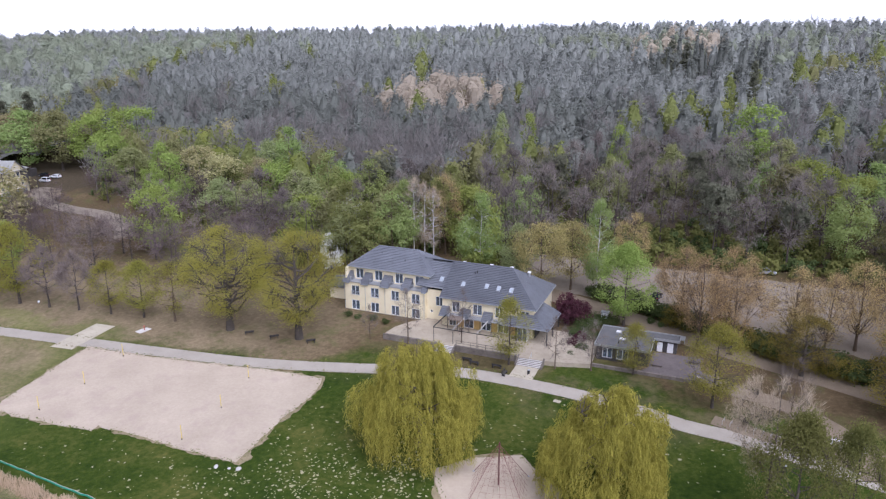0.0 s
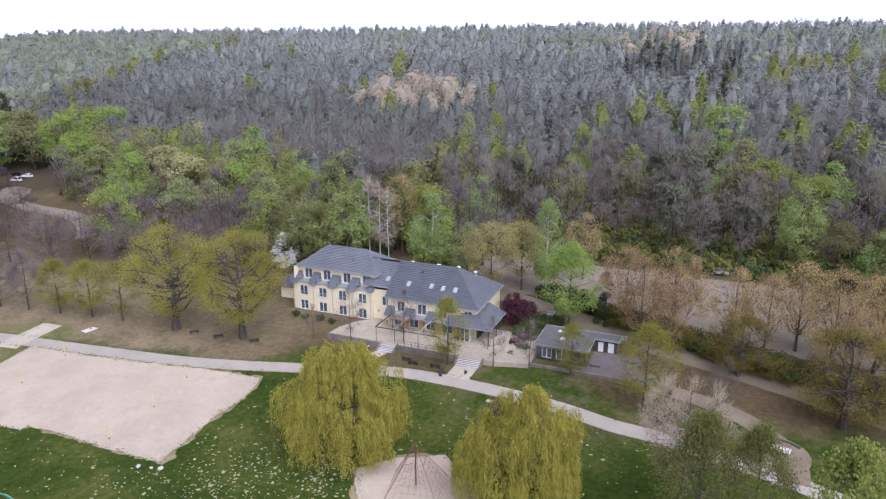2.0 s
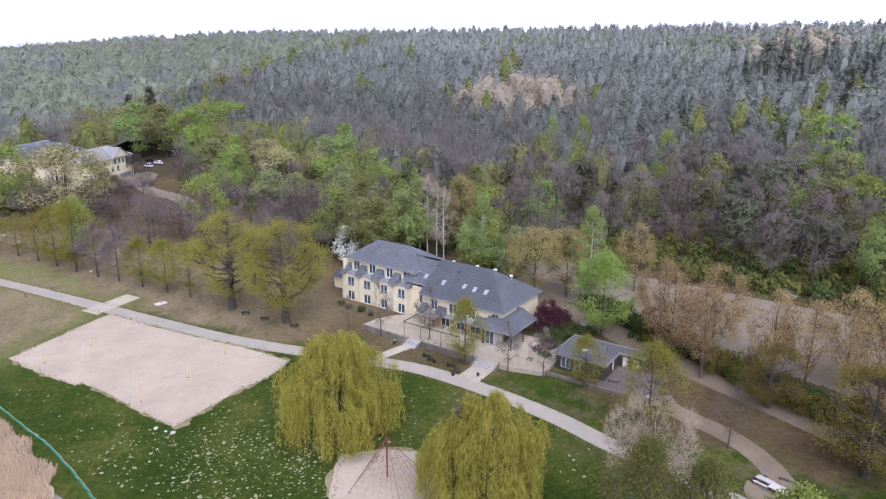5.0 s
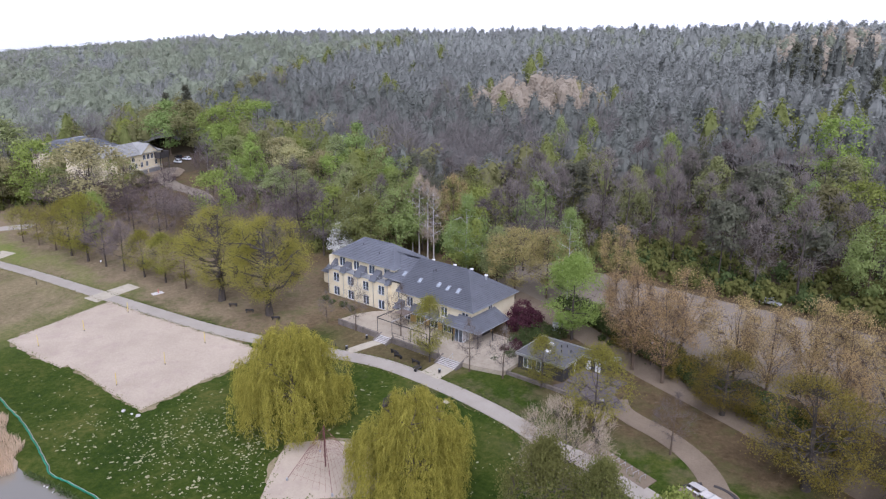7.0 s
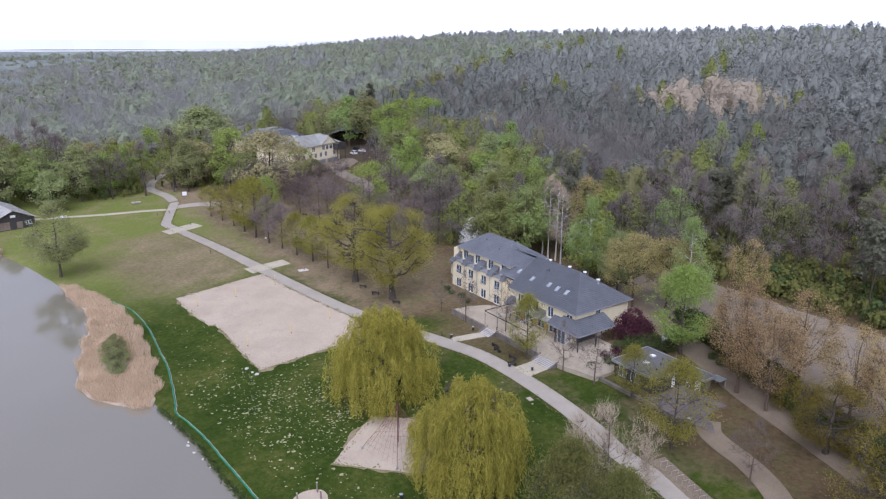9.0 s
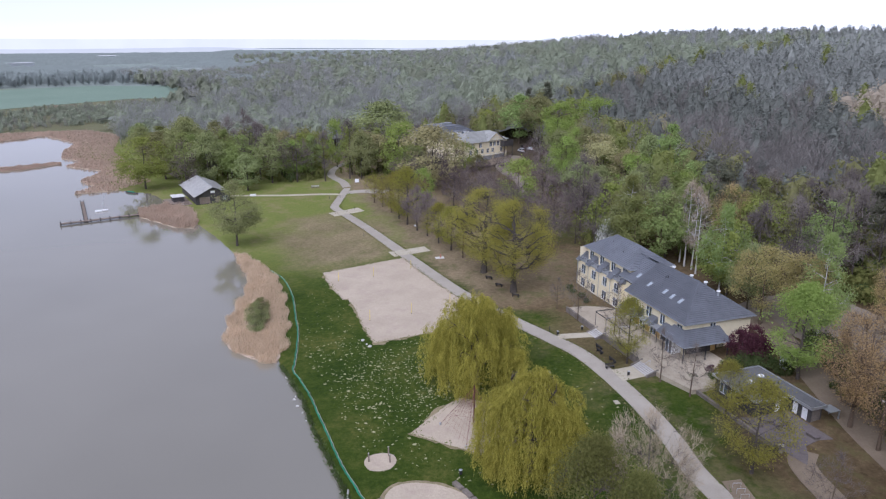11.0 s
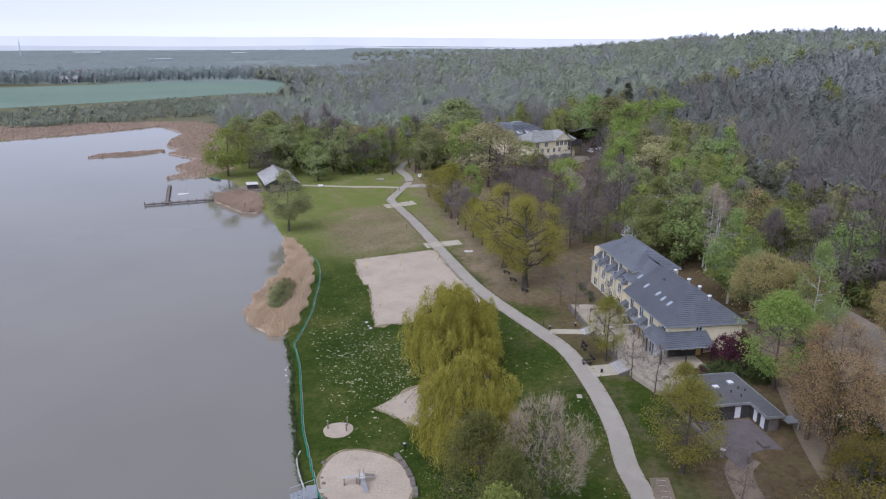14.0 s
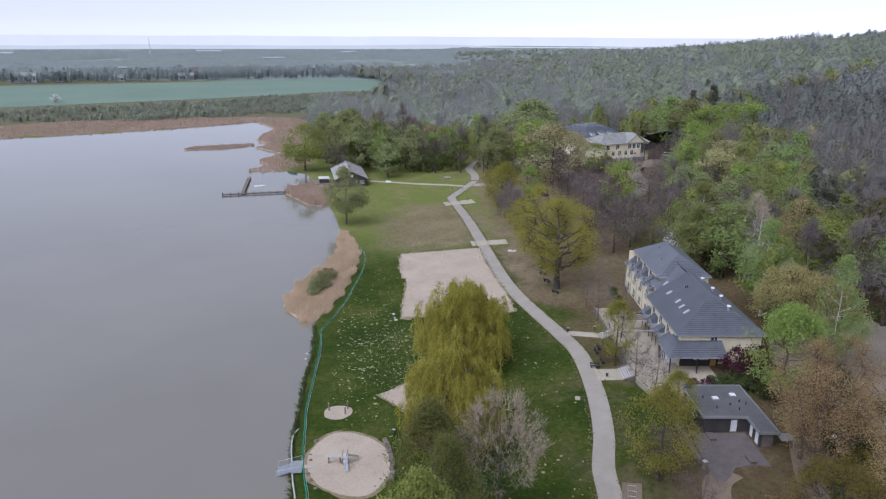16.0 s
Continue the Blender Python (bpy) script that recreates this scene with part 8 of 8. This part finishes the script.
bmesh.ops.solidify(bm, geom=bm.faces[:], thickness=0.08)
part("ramp", bm, "pale_stone", play)

br = random.Random(12)


def boulder(x, y, r, label, mat="pale_stone", group="boulders", tall=0.6):
    bm = bmesh.new()
    bmesh.ops.create_icosphere(bm, subdivisions=2, radius=1.0)
    s_ = br.uniform(0, 50)
    for w in bm.verts:
        w.co *= 1 + 0.28 * noise.noise(w.co * 1.3 + Vector((s_, 0, 0)))
        w.co.x *= r * br.uniform(0.97, 1.03)
        w.co.y *= r * 0.75
        w.co.z *= r * tall
    return solo("boulder", bm, mat, label, "boulder", Matrix.Translation((x, y, ground_z(x, y) + r * tall * 0.35)) @ Matrix.Rotation(br.uniform(0, 3), 4, "Z"), group)


for x, y, r in ((-32.4, 86.6, 0.4), (-29.0, 86.0, 0.42), (-30.4, 86.2, 0.28)):
    boulder(x, y, r, "pale boulder at the corner of the sand court")
for x, y, r in ((11.6, 59.2, 0.55), (16.4, 57.3, 0.45), (19.6, 56.2, 0.5), (21.4, 56.2, 0.45), (15.0, 57.6, 0.35), (23.4, 56.5, 0.4)):
    boulder(x, y, r * 0.75, "grey boulder at the rim of the round sand", "stone")
blocks = thing("stone_seat", "row of pale stone blocks edging the round sand", "stone seat")
for k in range(5):
    x, y = 16.6 + k * 2.15, 68.9 - k * 0.1 - 0.09 * k * k
    bm = boxed(((-0.95, -0.35, -0.2), (0.95, 0.35, 0.45)), edge=0.05)
    bmesh.ops.transform(bm, matrix=Matrix.Translation((x, y, ground_z(x, y))) @ Matrix.Rotation(radians(-4 - 6 * k), 4, "Z"), verts=bm.verts[:])
    part("stone_block", bm, "stone", blocks)
for k, (x, y, h) in enumerate(((3.4, 63.2, 1.5), (4.2, 66.2, 1.6), (5.6, 65.4, 1.4))):
    wp = thing("balance_post", "wooden post in the small sandy patch", "post", Matrix.Translation((x, y, ground_z(x, y))), "wooden posts")
    part("post", tubed(((0, 0, 0), (0, 0, h), 0.11), sides=8), "timber", wp)
    part("cap", tubed(((0, 0, h), (0, 0, h + 0.05), 0.12, 0.08), sides=8), "pale_stone", wp)
hatch = solo("manhole_cover", boxed(((-0.6, -0.42, 0), (0.6, 0.42, 0.08)), edge=0.02), "slab", "pale concrete manhole cover in the lawn", "cover", Matrix.Translation((18.6, 102.0, ground_z(18.6, 102.0))) @ Matrix.Rotation(radians(-30), 4, "Z"))

# table tennis table with curved seats
tt = thing("table_tennis_table", "grey concrete table tennis table with a steel net", "table", Matrix.Translation((58.7, 86.9, ground_z(58.7, 86.9) + 0.1)) @ Matrix.Rotation(radians(-38), 4, "Z"))
part("tabletop", boxed(((-1.37, -0.76, 0.68), (1.37, 0.76, 0.76)), edge=0.02), "pale_stone", tt)
part("net", boxed(((-0.015, -0.8, 0.76), (0.015, 0.8, 0.91))), "steel", tt, "steel net plate")
for x in (-0.8, 0.8):
    part("leg", boxed(((x - 0.12, -0.5, 0), (x + 0.12, 0.5, 0.68))), "stone", tt)
for a0, a1 in ((20, 78), (100, 140)):
    seat = thing("curved_bench", "curved dark bench round the table tennis place", "bench", Matrix.Translation((58.4, 86.4, ground_z(58.4, 86.4))), "curved benches")
    bm = bmesh.new()
    n_ = 10
    for i in range(n_):
        qa, qb = radians(a0 + (a1 - a0) * i / n_), radians(a0 + (a1 - a0) * (i + 1) / n_)
        ring_ = [(3.6 * math.cos(qa), 3.6 * math.sin(qa)), (4.1 * math.cos(qa), 4.1 * math.sin(qa)), (4.1 * math.cos(qb), 4.1 * math.sin(qb)), (3.6 * math.cos(qb), 3.6 * math.sin(qb))]
        slab_poly(bm, ring_, 0.38, 0.48)
    part("seat", bm, "dark_timber", seat)
    for i in range(3):
        q = radians(a0 + (a1 - a0) * (i + 0.5) / 3)
        part("support", tubed(((3.85 * math.cos(q), 3.85 * math.sin(q), -0.1), (3.85 * math.cos(q), 3.85 * math.sin(q), 0.38), 0.14), sides=8), "stone", seat)

pt2 = thing("picnic_table", "pale picnic table with two benches on the round gravel place", "table", Matrix.Translation((57.0, 88.6, ground_z(57.0, 88.6) + 0.1)) @ Matrix.Rotation(radians(-38), 4, "Z"))
part("tabletop", boxed(((-1.0, -0.42, 0.7), (1.0, 0.42, 0.77)), edge=0.02), "pale_stone", pt2)
for s_ in (-1, 1):
    part("seat", boxed(((-1.0, s_ * 0.85 - 0.17, 0.4), (1.0, s_ * 0.85 + 0.17, 0.46)), edge=0.02), "pale_stone", pt2)
    part("leg", boxed(((s_ * 0.7 - 0.06, -0.95, 0), (s_ * 0.7 + 0.06, 0.95, 0.4)), ((s_ * 0.7 - 0.06, -0.2, 0.4), (s_ * 0.7 + 0.06, 0.2, 0.7))), "steel", pt2)

# cycle stands on the paved strip
for i in range(9):
    f = (i + 0.5) / 9
    x, y = 42.4 + 8.2 * f, 95.1 - 6.1 * f
    cs = thing("cycle_stand", "low steel hoop cycle stand", "cycle stand", Matrix.Translation((x, y, ground_z(x, y) + 0.08)) @ Matrix.Rotation(radians(52), 4, "Z"), "cycle stands")
    part("hoop", tubed(((-0.55, 0, 0), (-0.55, 0, 0.7), 0.03), ((-0.55, 0, 0.7), (0.55, 0, 0.7), 0.03), ((0.55, 0, 0.7), (0.55, 0, 0), 0.03), sides=6), "steel", cs)

# small posts, signs, seats along the path
for x, y in ((-7.4, 115.2), (-95.5, 130.2), (-126, 147.2), (-146.5, 154.2), (-148, 150.4)):
    pp = thing("path_post", "short dark post beside the path", "post", Matrix.Translation((x, y, ground_z(x, y))), "path posts")
    part("post", tubed(((0, 0, 0), (0, 0, 1.1), 0.07), sides=8), "dark_metal", pp)
    part("cap", tubed(((0, 0, 1.1), (0, 0, 1.2), 0.1, 0.06), sides=8), "dark_metal", pp)
for x, y, w, h, label in ((-173.5, 131.5, 2.2, 1.3, "white notice board by the boathouse"), (-160.6, 171.5, 1.6, 2.2, "white map board at the path junction"), (-90.5, 146.4, 0.5, 0.7, "small white sign in the grass")):
    sb = thing("sign_board", label, "sign", Matrix.Translation((x, y, ground_z(x, y))) @ Matrix.Rotation(radians(60), 4, "Z"))
    part("post", tubed(((-w / 2, 0, 0), (-w / 2, 0, h), 0.05), sides=6), "timber", sb)
    part("post", tubed(((w / 2, 0, 0), (w / 2, 0, h), 0.05), sides=6), "timber", sb)
    part("board", boxed(((-w / 2, -0.05, h * 0.35), (w / 2, 0.05, h))), "white", sb, "white board with no readable writing")
hyd = thing("hydrant", "small red hydrant on a pale slab", "hydrant", Matrix.Translation((-60.9, 131.8, ground_z(-60.9, 131.8) + 0.09)))
part("body", tubed(((0, 0, 0), (0, 0, 0.8), 0.12), sides=8), "tile_red", hyd)
part("cap", tubed(((0, 0, 0.8), (0, 0, 0.95), 0.16, 0.07), sides=8), "tile_red", hyd)
pic = thing("picnic_table", "pale picnic table with benches on the grass", "table", Matrix.Translation((-170.5, 157.5, ground_z(-170.5, 157.5))) @ Matrix.Rotation(radians(60), 4, "Z"))
part("tabletop", boxed(((-1.6, -0.45, 0.72), (1.6, 0.45, 0.78))), "pale_stone", pic)
for s_ in (-1, 1):
    part("seat", boxed(((-1.6, s_ * 0.85 - 0.15, 0.42), (1.6, s_ * 0.85 + 0.15, 0.47))), "pale_stone", pic)
    part("leg", boxed(((s_ * 1.2 - 0.06, -0.9, 0), (s_ * 1.2 + 0.06, 0.9, 0.42)), ((s_ * 1.2 - 0.06, -0.2, 0.42), (s_ * 1.2 + 0.06, 0.2, 0.72))), "timber", pic)
for x, y in ((-97.9, 170.9), (-89.4, 169.4)):
    bench(x, y, 200, "dark bench under the bare trees")
lamp = thing("street_lamp", "slim dark street lamp with a pale head by the track", "lamp", Matrix.Translation((50.4, 121.6, ground_z(50.4, 121.6))))
part("pole", tubed(((0, 0, 0), (0, 0, 4.2), 0.06, 0.04), sides=8), "dark_metal", lamp)
part("head", tubed(((0, 0, 4.2), (0, 0, 4.55), 0.12, 0.28), ((0, 0, 4.55), (0, 0, 4.65), 0.3, 0.1), sides=10), "white", lamp)


# ---- reeds ----
def inside(poly, x, y):
    x, y = np.asarray(x), np.asarray(y)
    r = np.zeros(x.shape, bool)
    for (ax, ay), (bx, by) in zip(poly, poly[1:] + poly[:1]):
        if ay != by:
            r ^= ((ay > y) != (by > y)) & (x < (bx - ax) * (y - ay) / (by - ay) + ax)
    return r


def area(poly):
    return sum(a[0] * b[1] - b[0] * a[1] for a, b in zip(poly, poly[1:] + poly[:1]))


M["reed_mat"] = surface("matted_reed", (0.34, 0.265, 0.185), (0.50, 0.40, 0.30), 0.95, coarse=0.4, fine=3, bumps=0.8, stain=(0.26, 0.21, 0.14))


def reeds(name, poly, count, tall, wide_, mat, label, seed, z=0.0, clear=()):
    rng = np.random.default_rng(seed)
    xs, ys = [p_[0] for p_ in poly], [p_[1] for p_ in poly]
    pts = np.empty((0, 2))
    while len(pts) < count:
        q = np.stack([rng.uniform(min(xs), max(xs), count), rng.uniform(min(ys), max(ys), count)], -1)
        ok = inside(poly, q[:, 0] + 0.5 * np.sin(q[:, 1]), q[:, 1] + 0.5 * np.sin(q[:, 0] * 0.8))
        for cx, cy, cr in clear:
            ok &= (q[:, 0] - cx) ** 2 + (q[:, 1] - cy) ** 2 > (cr * rng.uniform(0.4, 1.0, count)) ** 2
        pts = np.concatenate([pts, q[ok]])
    pts = pts[:count]
    h = tall * rng.uniform(0.6, 1.1, (count, 1)) * (0.85 + 0.25 * np.sin(pts[:, :1] * 0.7) * np.cos(pts[:, 1:] * 0.9))
    base = np.concatenate([pts, np.full((count, 1), z)], 1)
    tip = base + np.concatenate([rng.normal(0, 0.16, (count, 2)) * h, h], 1)
    a = rng.uniform(0, np.pi, count)
    s_ = np.stack([np.cos(a), np.sin(a), np.zeros(count)], -1) * wide_ / 2
    v = np.stack([base - s_ * 0.7, base + s_ * 0.7, tip + s_, tip - s_], 1).reshape(-1, 3)
    tagged(new("matted_reeds", mesh_of("matted_reeds", slab_poly(bmesh.new(), poly if area(poly) > 0 else poly[::-1], -0.3, z + 0.22), "reed_mat")), "matted dead stalks under the reeds", "reeds", kind="stuff")
    ob = new(name, raw_mesh(name, v, np.arange(4 * count).reshape(-1, 4), mat))
    return tagged(ob, label, "reeds", kind="stuff")


BED = [(-36, 69), (-38, 67.2), (-42, 65.8), (-48, 64.8), (-53, 66.0), (-58, 69.0), (-65, 73.4), (-72, 79), (-80, 84.5), (-88, 88), (-98, 90.4), (-108, 93.6), (-104, 95), (-92, 94.4), (-84, 93.2), (-76, 91.2), (-66.5, 87.2), (-56, 82.6), (-48, 78.2), (-40, 73.4)]
reeds("reeds", BED, 38000, 1.6, 0.05, "reed", "dry straw-coloured reed bed at the shore", 31, clear=((-56, 75.0, 5.0), (-60.5, 78, 2.5)))
reeds("reeds", [(-178, 90), (-170, 87.5), (-160, 89.5), (-149, 91.5), (-144, 96), (-148, 99), (-160, 103), (-172, 105), (-183, 100)], 12000, 2.0, 0.1, "far_reed", "dry reed bed beside the pier", 32)
reeds("reeds", [(-390, -46), (-395, 0), (-404, 51), (-417, 90), (-427, 112), (-379, 119), (-350, 105), (-324, 98), (-309, 104), (-297, 94), (-272, 104), (-253, 89), (-236, 90), (-226, 80), (-222, 95), (-232, 112), (-280, 118), (-330, 125), (-400, 150), (-440, 140), (-470, 54), (-469, -4), (-452, -56), (-440, -120), (-400, -120)], 44000, 1.35, 0.42, "far_reed", "broad belt of brown reeds on the far shore", 33)
reeds("reeds", [(-303, 56), (-312, 62), (-312, 94), (-306, 94), (-300, 75)], 2600, 1.0, 0.4, "far_reed", "thin strip of brown reeds standing in the lake", 34)
for x, y, h in ((-57, 75.6, 4.6), (-54.0, 74.2, 4.2), (-60.4, 77.8, 4.0), (-51.4, 72.4, 3.2), (-63.5, 80.0, 2.8)):
    stand("olive", x, y, h, x, label="green willow bush in the reed bed", z=0.0, wide=1.7)
# tussocks along the stony near shore
tr_ = random.Random(6)
for i in range(11):
    f = i / 10
    x, y = -12 + 20 * f + tr_.uniform(-0.3, 0.3), 62.4 - 6.0 * f + tr_.uniform(-0.2, 0.2)
    stand("shrub", x, y, tr_.uniform(0.3, 0.55), tr_.uniform(0, 6), group="shore tussocks", label="low green tussock at the water's edge", z=0.25, wide=1.2)
for i in range(9):
    f = tr_.uniform(0, 1)
    x, y = -30 + 24 * f + tr_.uniform(-0.3, 0.3), 68.0 - 7.4 * f - 0.4 + tr_.uniform(-0.3, 0.3)
    boulder(x, y, tr_.uniform(0.12, 0.3), "small pale stone at the water's edge", group="shore stones").location.z = 0.05

# dark grassy fringe hanging over the near shore
fg = np.random.default_rng(23)
line_ = [(-34, 68.8), (-30, 68), (-20, 65.5), (-10, 61.8), (0, 58.9), (8, 56.3), (17, 54.3), (24, 53), (60, 45)]
at = []
for (ax, ay), (bx, by) in zip(line_, line_[1:]):
    for q in fg.uniform(0, 1, int(math.hypot(bx - ax, by - ay) * 26)):
        if noise.noise(((ax + (bx - ax) * q) * 0.5, 0.0, 7.0)) > -0.25:
            at.append((ax + (bx - ax) * q + fg.normal(0, 0.25), ay + (by - ay) * q + fg.normal(0.15, 0.25), 0.12))
at = np.array(at)
tip = at + np.stack([fg.normal(0, 0.25, len(at)), fg.normal(-0.1, 0.25, len(at)), fg.uniform(0.15, 0.55, len(at))], -1)
tagged(new("shore_grass", raw_mesh("shore_grass", *ribbons(fg, at, tip, 0.09, 0.03), "hedge")), "dark green grass fringe at the water's edge", "grass", kind="stuff")

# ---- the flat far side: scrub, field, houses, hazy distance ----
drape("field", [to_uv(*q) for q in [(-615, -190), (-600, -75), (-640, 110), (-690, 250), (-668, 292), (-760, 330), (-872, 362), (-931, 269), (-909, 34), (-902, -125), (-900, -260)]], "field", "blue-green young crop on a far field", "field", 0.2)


def far_wood(name, spots, mat, label, protos, seed):
    rng = np.random.default_rng(seed)
    bits = []
    for x, y, sc in spots:
        pv, pf = protos[rng.integers(0, len(protos))]
        a = rng.uniform(0, 6.28)
        z = float(land(*to_uv(x, y)))
        bits.append((np.stack([x + sc * (pv[:, 0] * math.cos(a) - pv[:, 1] * math.sin(a)), y + sc * (pv[:, 0] * math.sin(a) + pv[:, 1] * math.cos(a)), z + sc * pv[:, 2] * 0.9], -1), pf))
    ob = new(name, raw_mesh(name, *join(*bits), mat))
    return tagged(ob, label, "wood", kind="stuff")


drape("bare_ground", [to_uv(*q) for q in [(-655, 164), (-640, 168), (-634, 194), (-644, 198), (-652, 184)]], "gravel", "bare sandy strip beside the far field", "soil", 0.25)
stand("blossom", -634, -39, 8, label="round bush in white blossom at the edge of the far field", wide=1.6)

r5 = np.random.default_rng(55)
scrub = [(r5.uniform(-650, -432), r5.uniform(-220, 330), r5.uniform(0.7, 1.7)) for _ in range(4400)]
scrub = [q for q in scrub if q[0] < -462 + 12 * math.sin(q[1] * 0.03) and not (q[0] < -590 and -230 < q[1] < 130) and not (q[0] < -600 - (q[1] - 110) * 0.3)]
k3 = len(scrub) // 3
far_wood("scrub", scrub[:k3], "sage_leaf", "olive-green scrub behind the far reeds", under, 1)
far_wood("scrub", scrub[k3:2 * k3], "sage_leaf", "grey-green scrub behind the far reeds", under, 2)
far_wood("scrub", scrub[2 * k3:], "grey_twig", "leafless grey-brown scrub behind the far reeds", FAR_SHRUB, 3)
belt = [(-938 - r5.uniform(0, 170), r5.uniform(-340, 345), r5.uniform(0.7, 1.25)) for _ in range(900)] + [(r5.uniform(-760, -690), r5.uniform(360, 420), r5.uniform(0.9, 1.3)) for _ in range(40)] + [(r5.uniform(-860, -720), r5.uniform(385, 450), r5.uniform(0.8, 1.2)) for _ in range(90)]
BELT = [far_proto(s_, 16, 5.0, "round", 0.1, 210, 0.9, core=0.3) for s_ in (71, 72, 73)]
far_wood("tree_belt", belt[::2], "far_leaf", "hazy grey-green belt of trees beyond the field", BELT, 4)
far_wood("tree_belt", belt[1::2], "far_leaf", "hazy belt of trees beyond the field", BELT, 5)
gx_, gy_ = np.meshgrid(np.arange(-2640, -1120, 15.0), np.arange(-760, 1240, 15.0))
grove = np.array([[noise.noise((a * 0.0022, b * 0.005, 6.0)) + 0.5 * noise.noise((a * 0.008, b * 0.015, 2.0)) for a in gx_[0]] for b in gy_[:, 0]])
bump_ = np.array([[noise.noise((a * 0.05, b * 0.05, 8.0)) + 0.6 * noise.noise((a * 0.17, b * 0.17, 3.0)) for a in gx_[0]] for b in gy_[:, 0]])
top_ = land(*to_uv(gx_, gy_)) + np.where(grove > -0.08, 11 + 4.5 * bump_, -1.5)
k_ = np.arange(gx_.size).reshape(gx_.shape)
woody = (grove > -0.08)
some = woody[:-1, :-1] | woody[1:, :-1] | woody[:-1, 1:] | woody[1:, 1:]
faces_ = np.stack([k_[:-1, :-1], k_[:-1, 1:], k_[1:, 1:], k_[1:, :-1]], -1)[some]
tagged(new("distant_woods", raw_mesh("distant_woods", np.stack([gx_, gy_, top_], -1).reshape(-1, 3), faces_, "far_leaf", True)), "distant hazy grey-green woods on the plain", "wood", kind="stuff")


def far_house(x, y, w, d, h, roof, label, turn=0.0, flat_top=False, walls="far_wall"):
    z = float(land(*to_uv(x, y)))
    b = thing("far_house", label, "house", Matrix.Translation((x, y, z)) @ Matrix.Rotation(radians(90 + turn), 4, "Z"))
    part("wall", boxed(((-w / 2, -d / 2, -0.5), (w / 2, d / 2, h))), walls, b)
    if flat_top:
        part("roof", boxed(((-w / 2 - 0.8, -d / 2 - 0.8, h), (w / 2 + 0.8, d / 2 + 0.8, h + 0.6))), roof, b)
    else:
        bm = bmesh.new()
        for s_ in (-1, 1):
            bm.faces.new([bm.verts.new(q) for q in ((-w / 2 - 0.5, s_ * (d / 2 + 0.5), h - 0.2), (w / 2 + 0.5, s_ * (d / 2 + 0.5), h - 0.2), (w / 2 + 0.5, 0, h + d * 0.4), (-w / 2 - 0.5, 0, h + d * 0.4))])
        bmesh.ops.solidify(bm, geom=bm.faces[:], thickness=0.3)
        for s_ in (-1, 1):
            bm.faces.new([bm.verts.new(q) for q in ((s_ * w / 2, -d / 2, h), (s_ * w / 2, d / 2, h), (s_ * w / 2, 0, h + d * 0.38))])
        part("roof", bm, roof, b)
    n_ = max(2, int(w / 5)) if w < 36 else 0
    for i in range(n_):
        u = -w / 2 + w * (i + 0.5) / n_
        part("window", boxed(((u - 0.9, -d / 2 - 0.08, h * 0.35), (u + 0.9, -d / 2 - 0.003, h * 0.75))), "car_glass", b, "dark far window")
    return b


for x, y, w, h, rf in ((-968, -108, 30, 9, "fibre"), (-972, -66, 16, 6, "far_roof"), (-962, 6, 14, 5, "fibre"), (-966, 92, 20, 6, "fibre"), (-965, 128, 12, 6, "far_roof"), (-1000, 110, 26, 12, "far_roof"), (-1020, -180, 40, 14, "fibre")):
    far_house(x, y, w, 10, h, rf, "distant pale house beyond the field")
far_house(-1034, 394, 56, 26, 8, "white", "wide white hall beyond the field", 15, True)
far_house(-677, 371, 13, 9, 6, "far_roof", "distant house with a red tiled roof among trees", 20)
far_house(-690, 356, 10, 8, 5, "slate", "distant pale house with a grey roof among trees", 20)
for x, y, w, d in ((-2300, 640, 140, 50), (-1700, 330, 60, 30)):
    far_house(x, y, w, d, 9, "white", "very distant pale building on the plain", 10, True)
tower = thing("radio_mast", "thin distant lattice radio mast on the horizon", "mast", Matrix.Translation((-2193, 58, 0)))
for q in range(3):
    a = q * 2.094
    part("leg", tubed(((2.4 * math.cos(a), 2.4 * math.sin(a), 0), (0.5 * math.cos(a), 0.5 * math.sin(a), 46), 0.5, 0.35), sides=5), "far_steel", tower)
part("antenna", tubed(((0, 0, 46), (0, 0, 54), 0.4), sides=5), "far_steel", tower)

bd = thing("backdrop", "self-glowing haze-coloured bands for far hills along the horizon", "backdrop", kind="structure")
# glowing bands; the outermost is an added haze screen over the ground's far edge
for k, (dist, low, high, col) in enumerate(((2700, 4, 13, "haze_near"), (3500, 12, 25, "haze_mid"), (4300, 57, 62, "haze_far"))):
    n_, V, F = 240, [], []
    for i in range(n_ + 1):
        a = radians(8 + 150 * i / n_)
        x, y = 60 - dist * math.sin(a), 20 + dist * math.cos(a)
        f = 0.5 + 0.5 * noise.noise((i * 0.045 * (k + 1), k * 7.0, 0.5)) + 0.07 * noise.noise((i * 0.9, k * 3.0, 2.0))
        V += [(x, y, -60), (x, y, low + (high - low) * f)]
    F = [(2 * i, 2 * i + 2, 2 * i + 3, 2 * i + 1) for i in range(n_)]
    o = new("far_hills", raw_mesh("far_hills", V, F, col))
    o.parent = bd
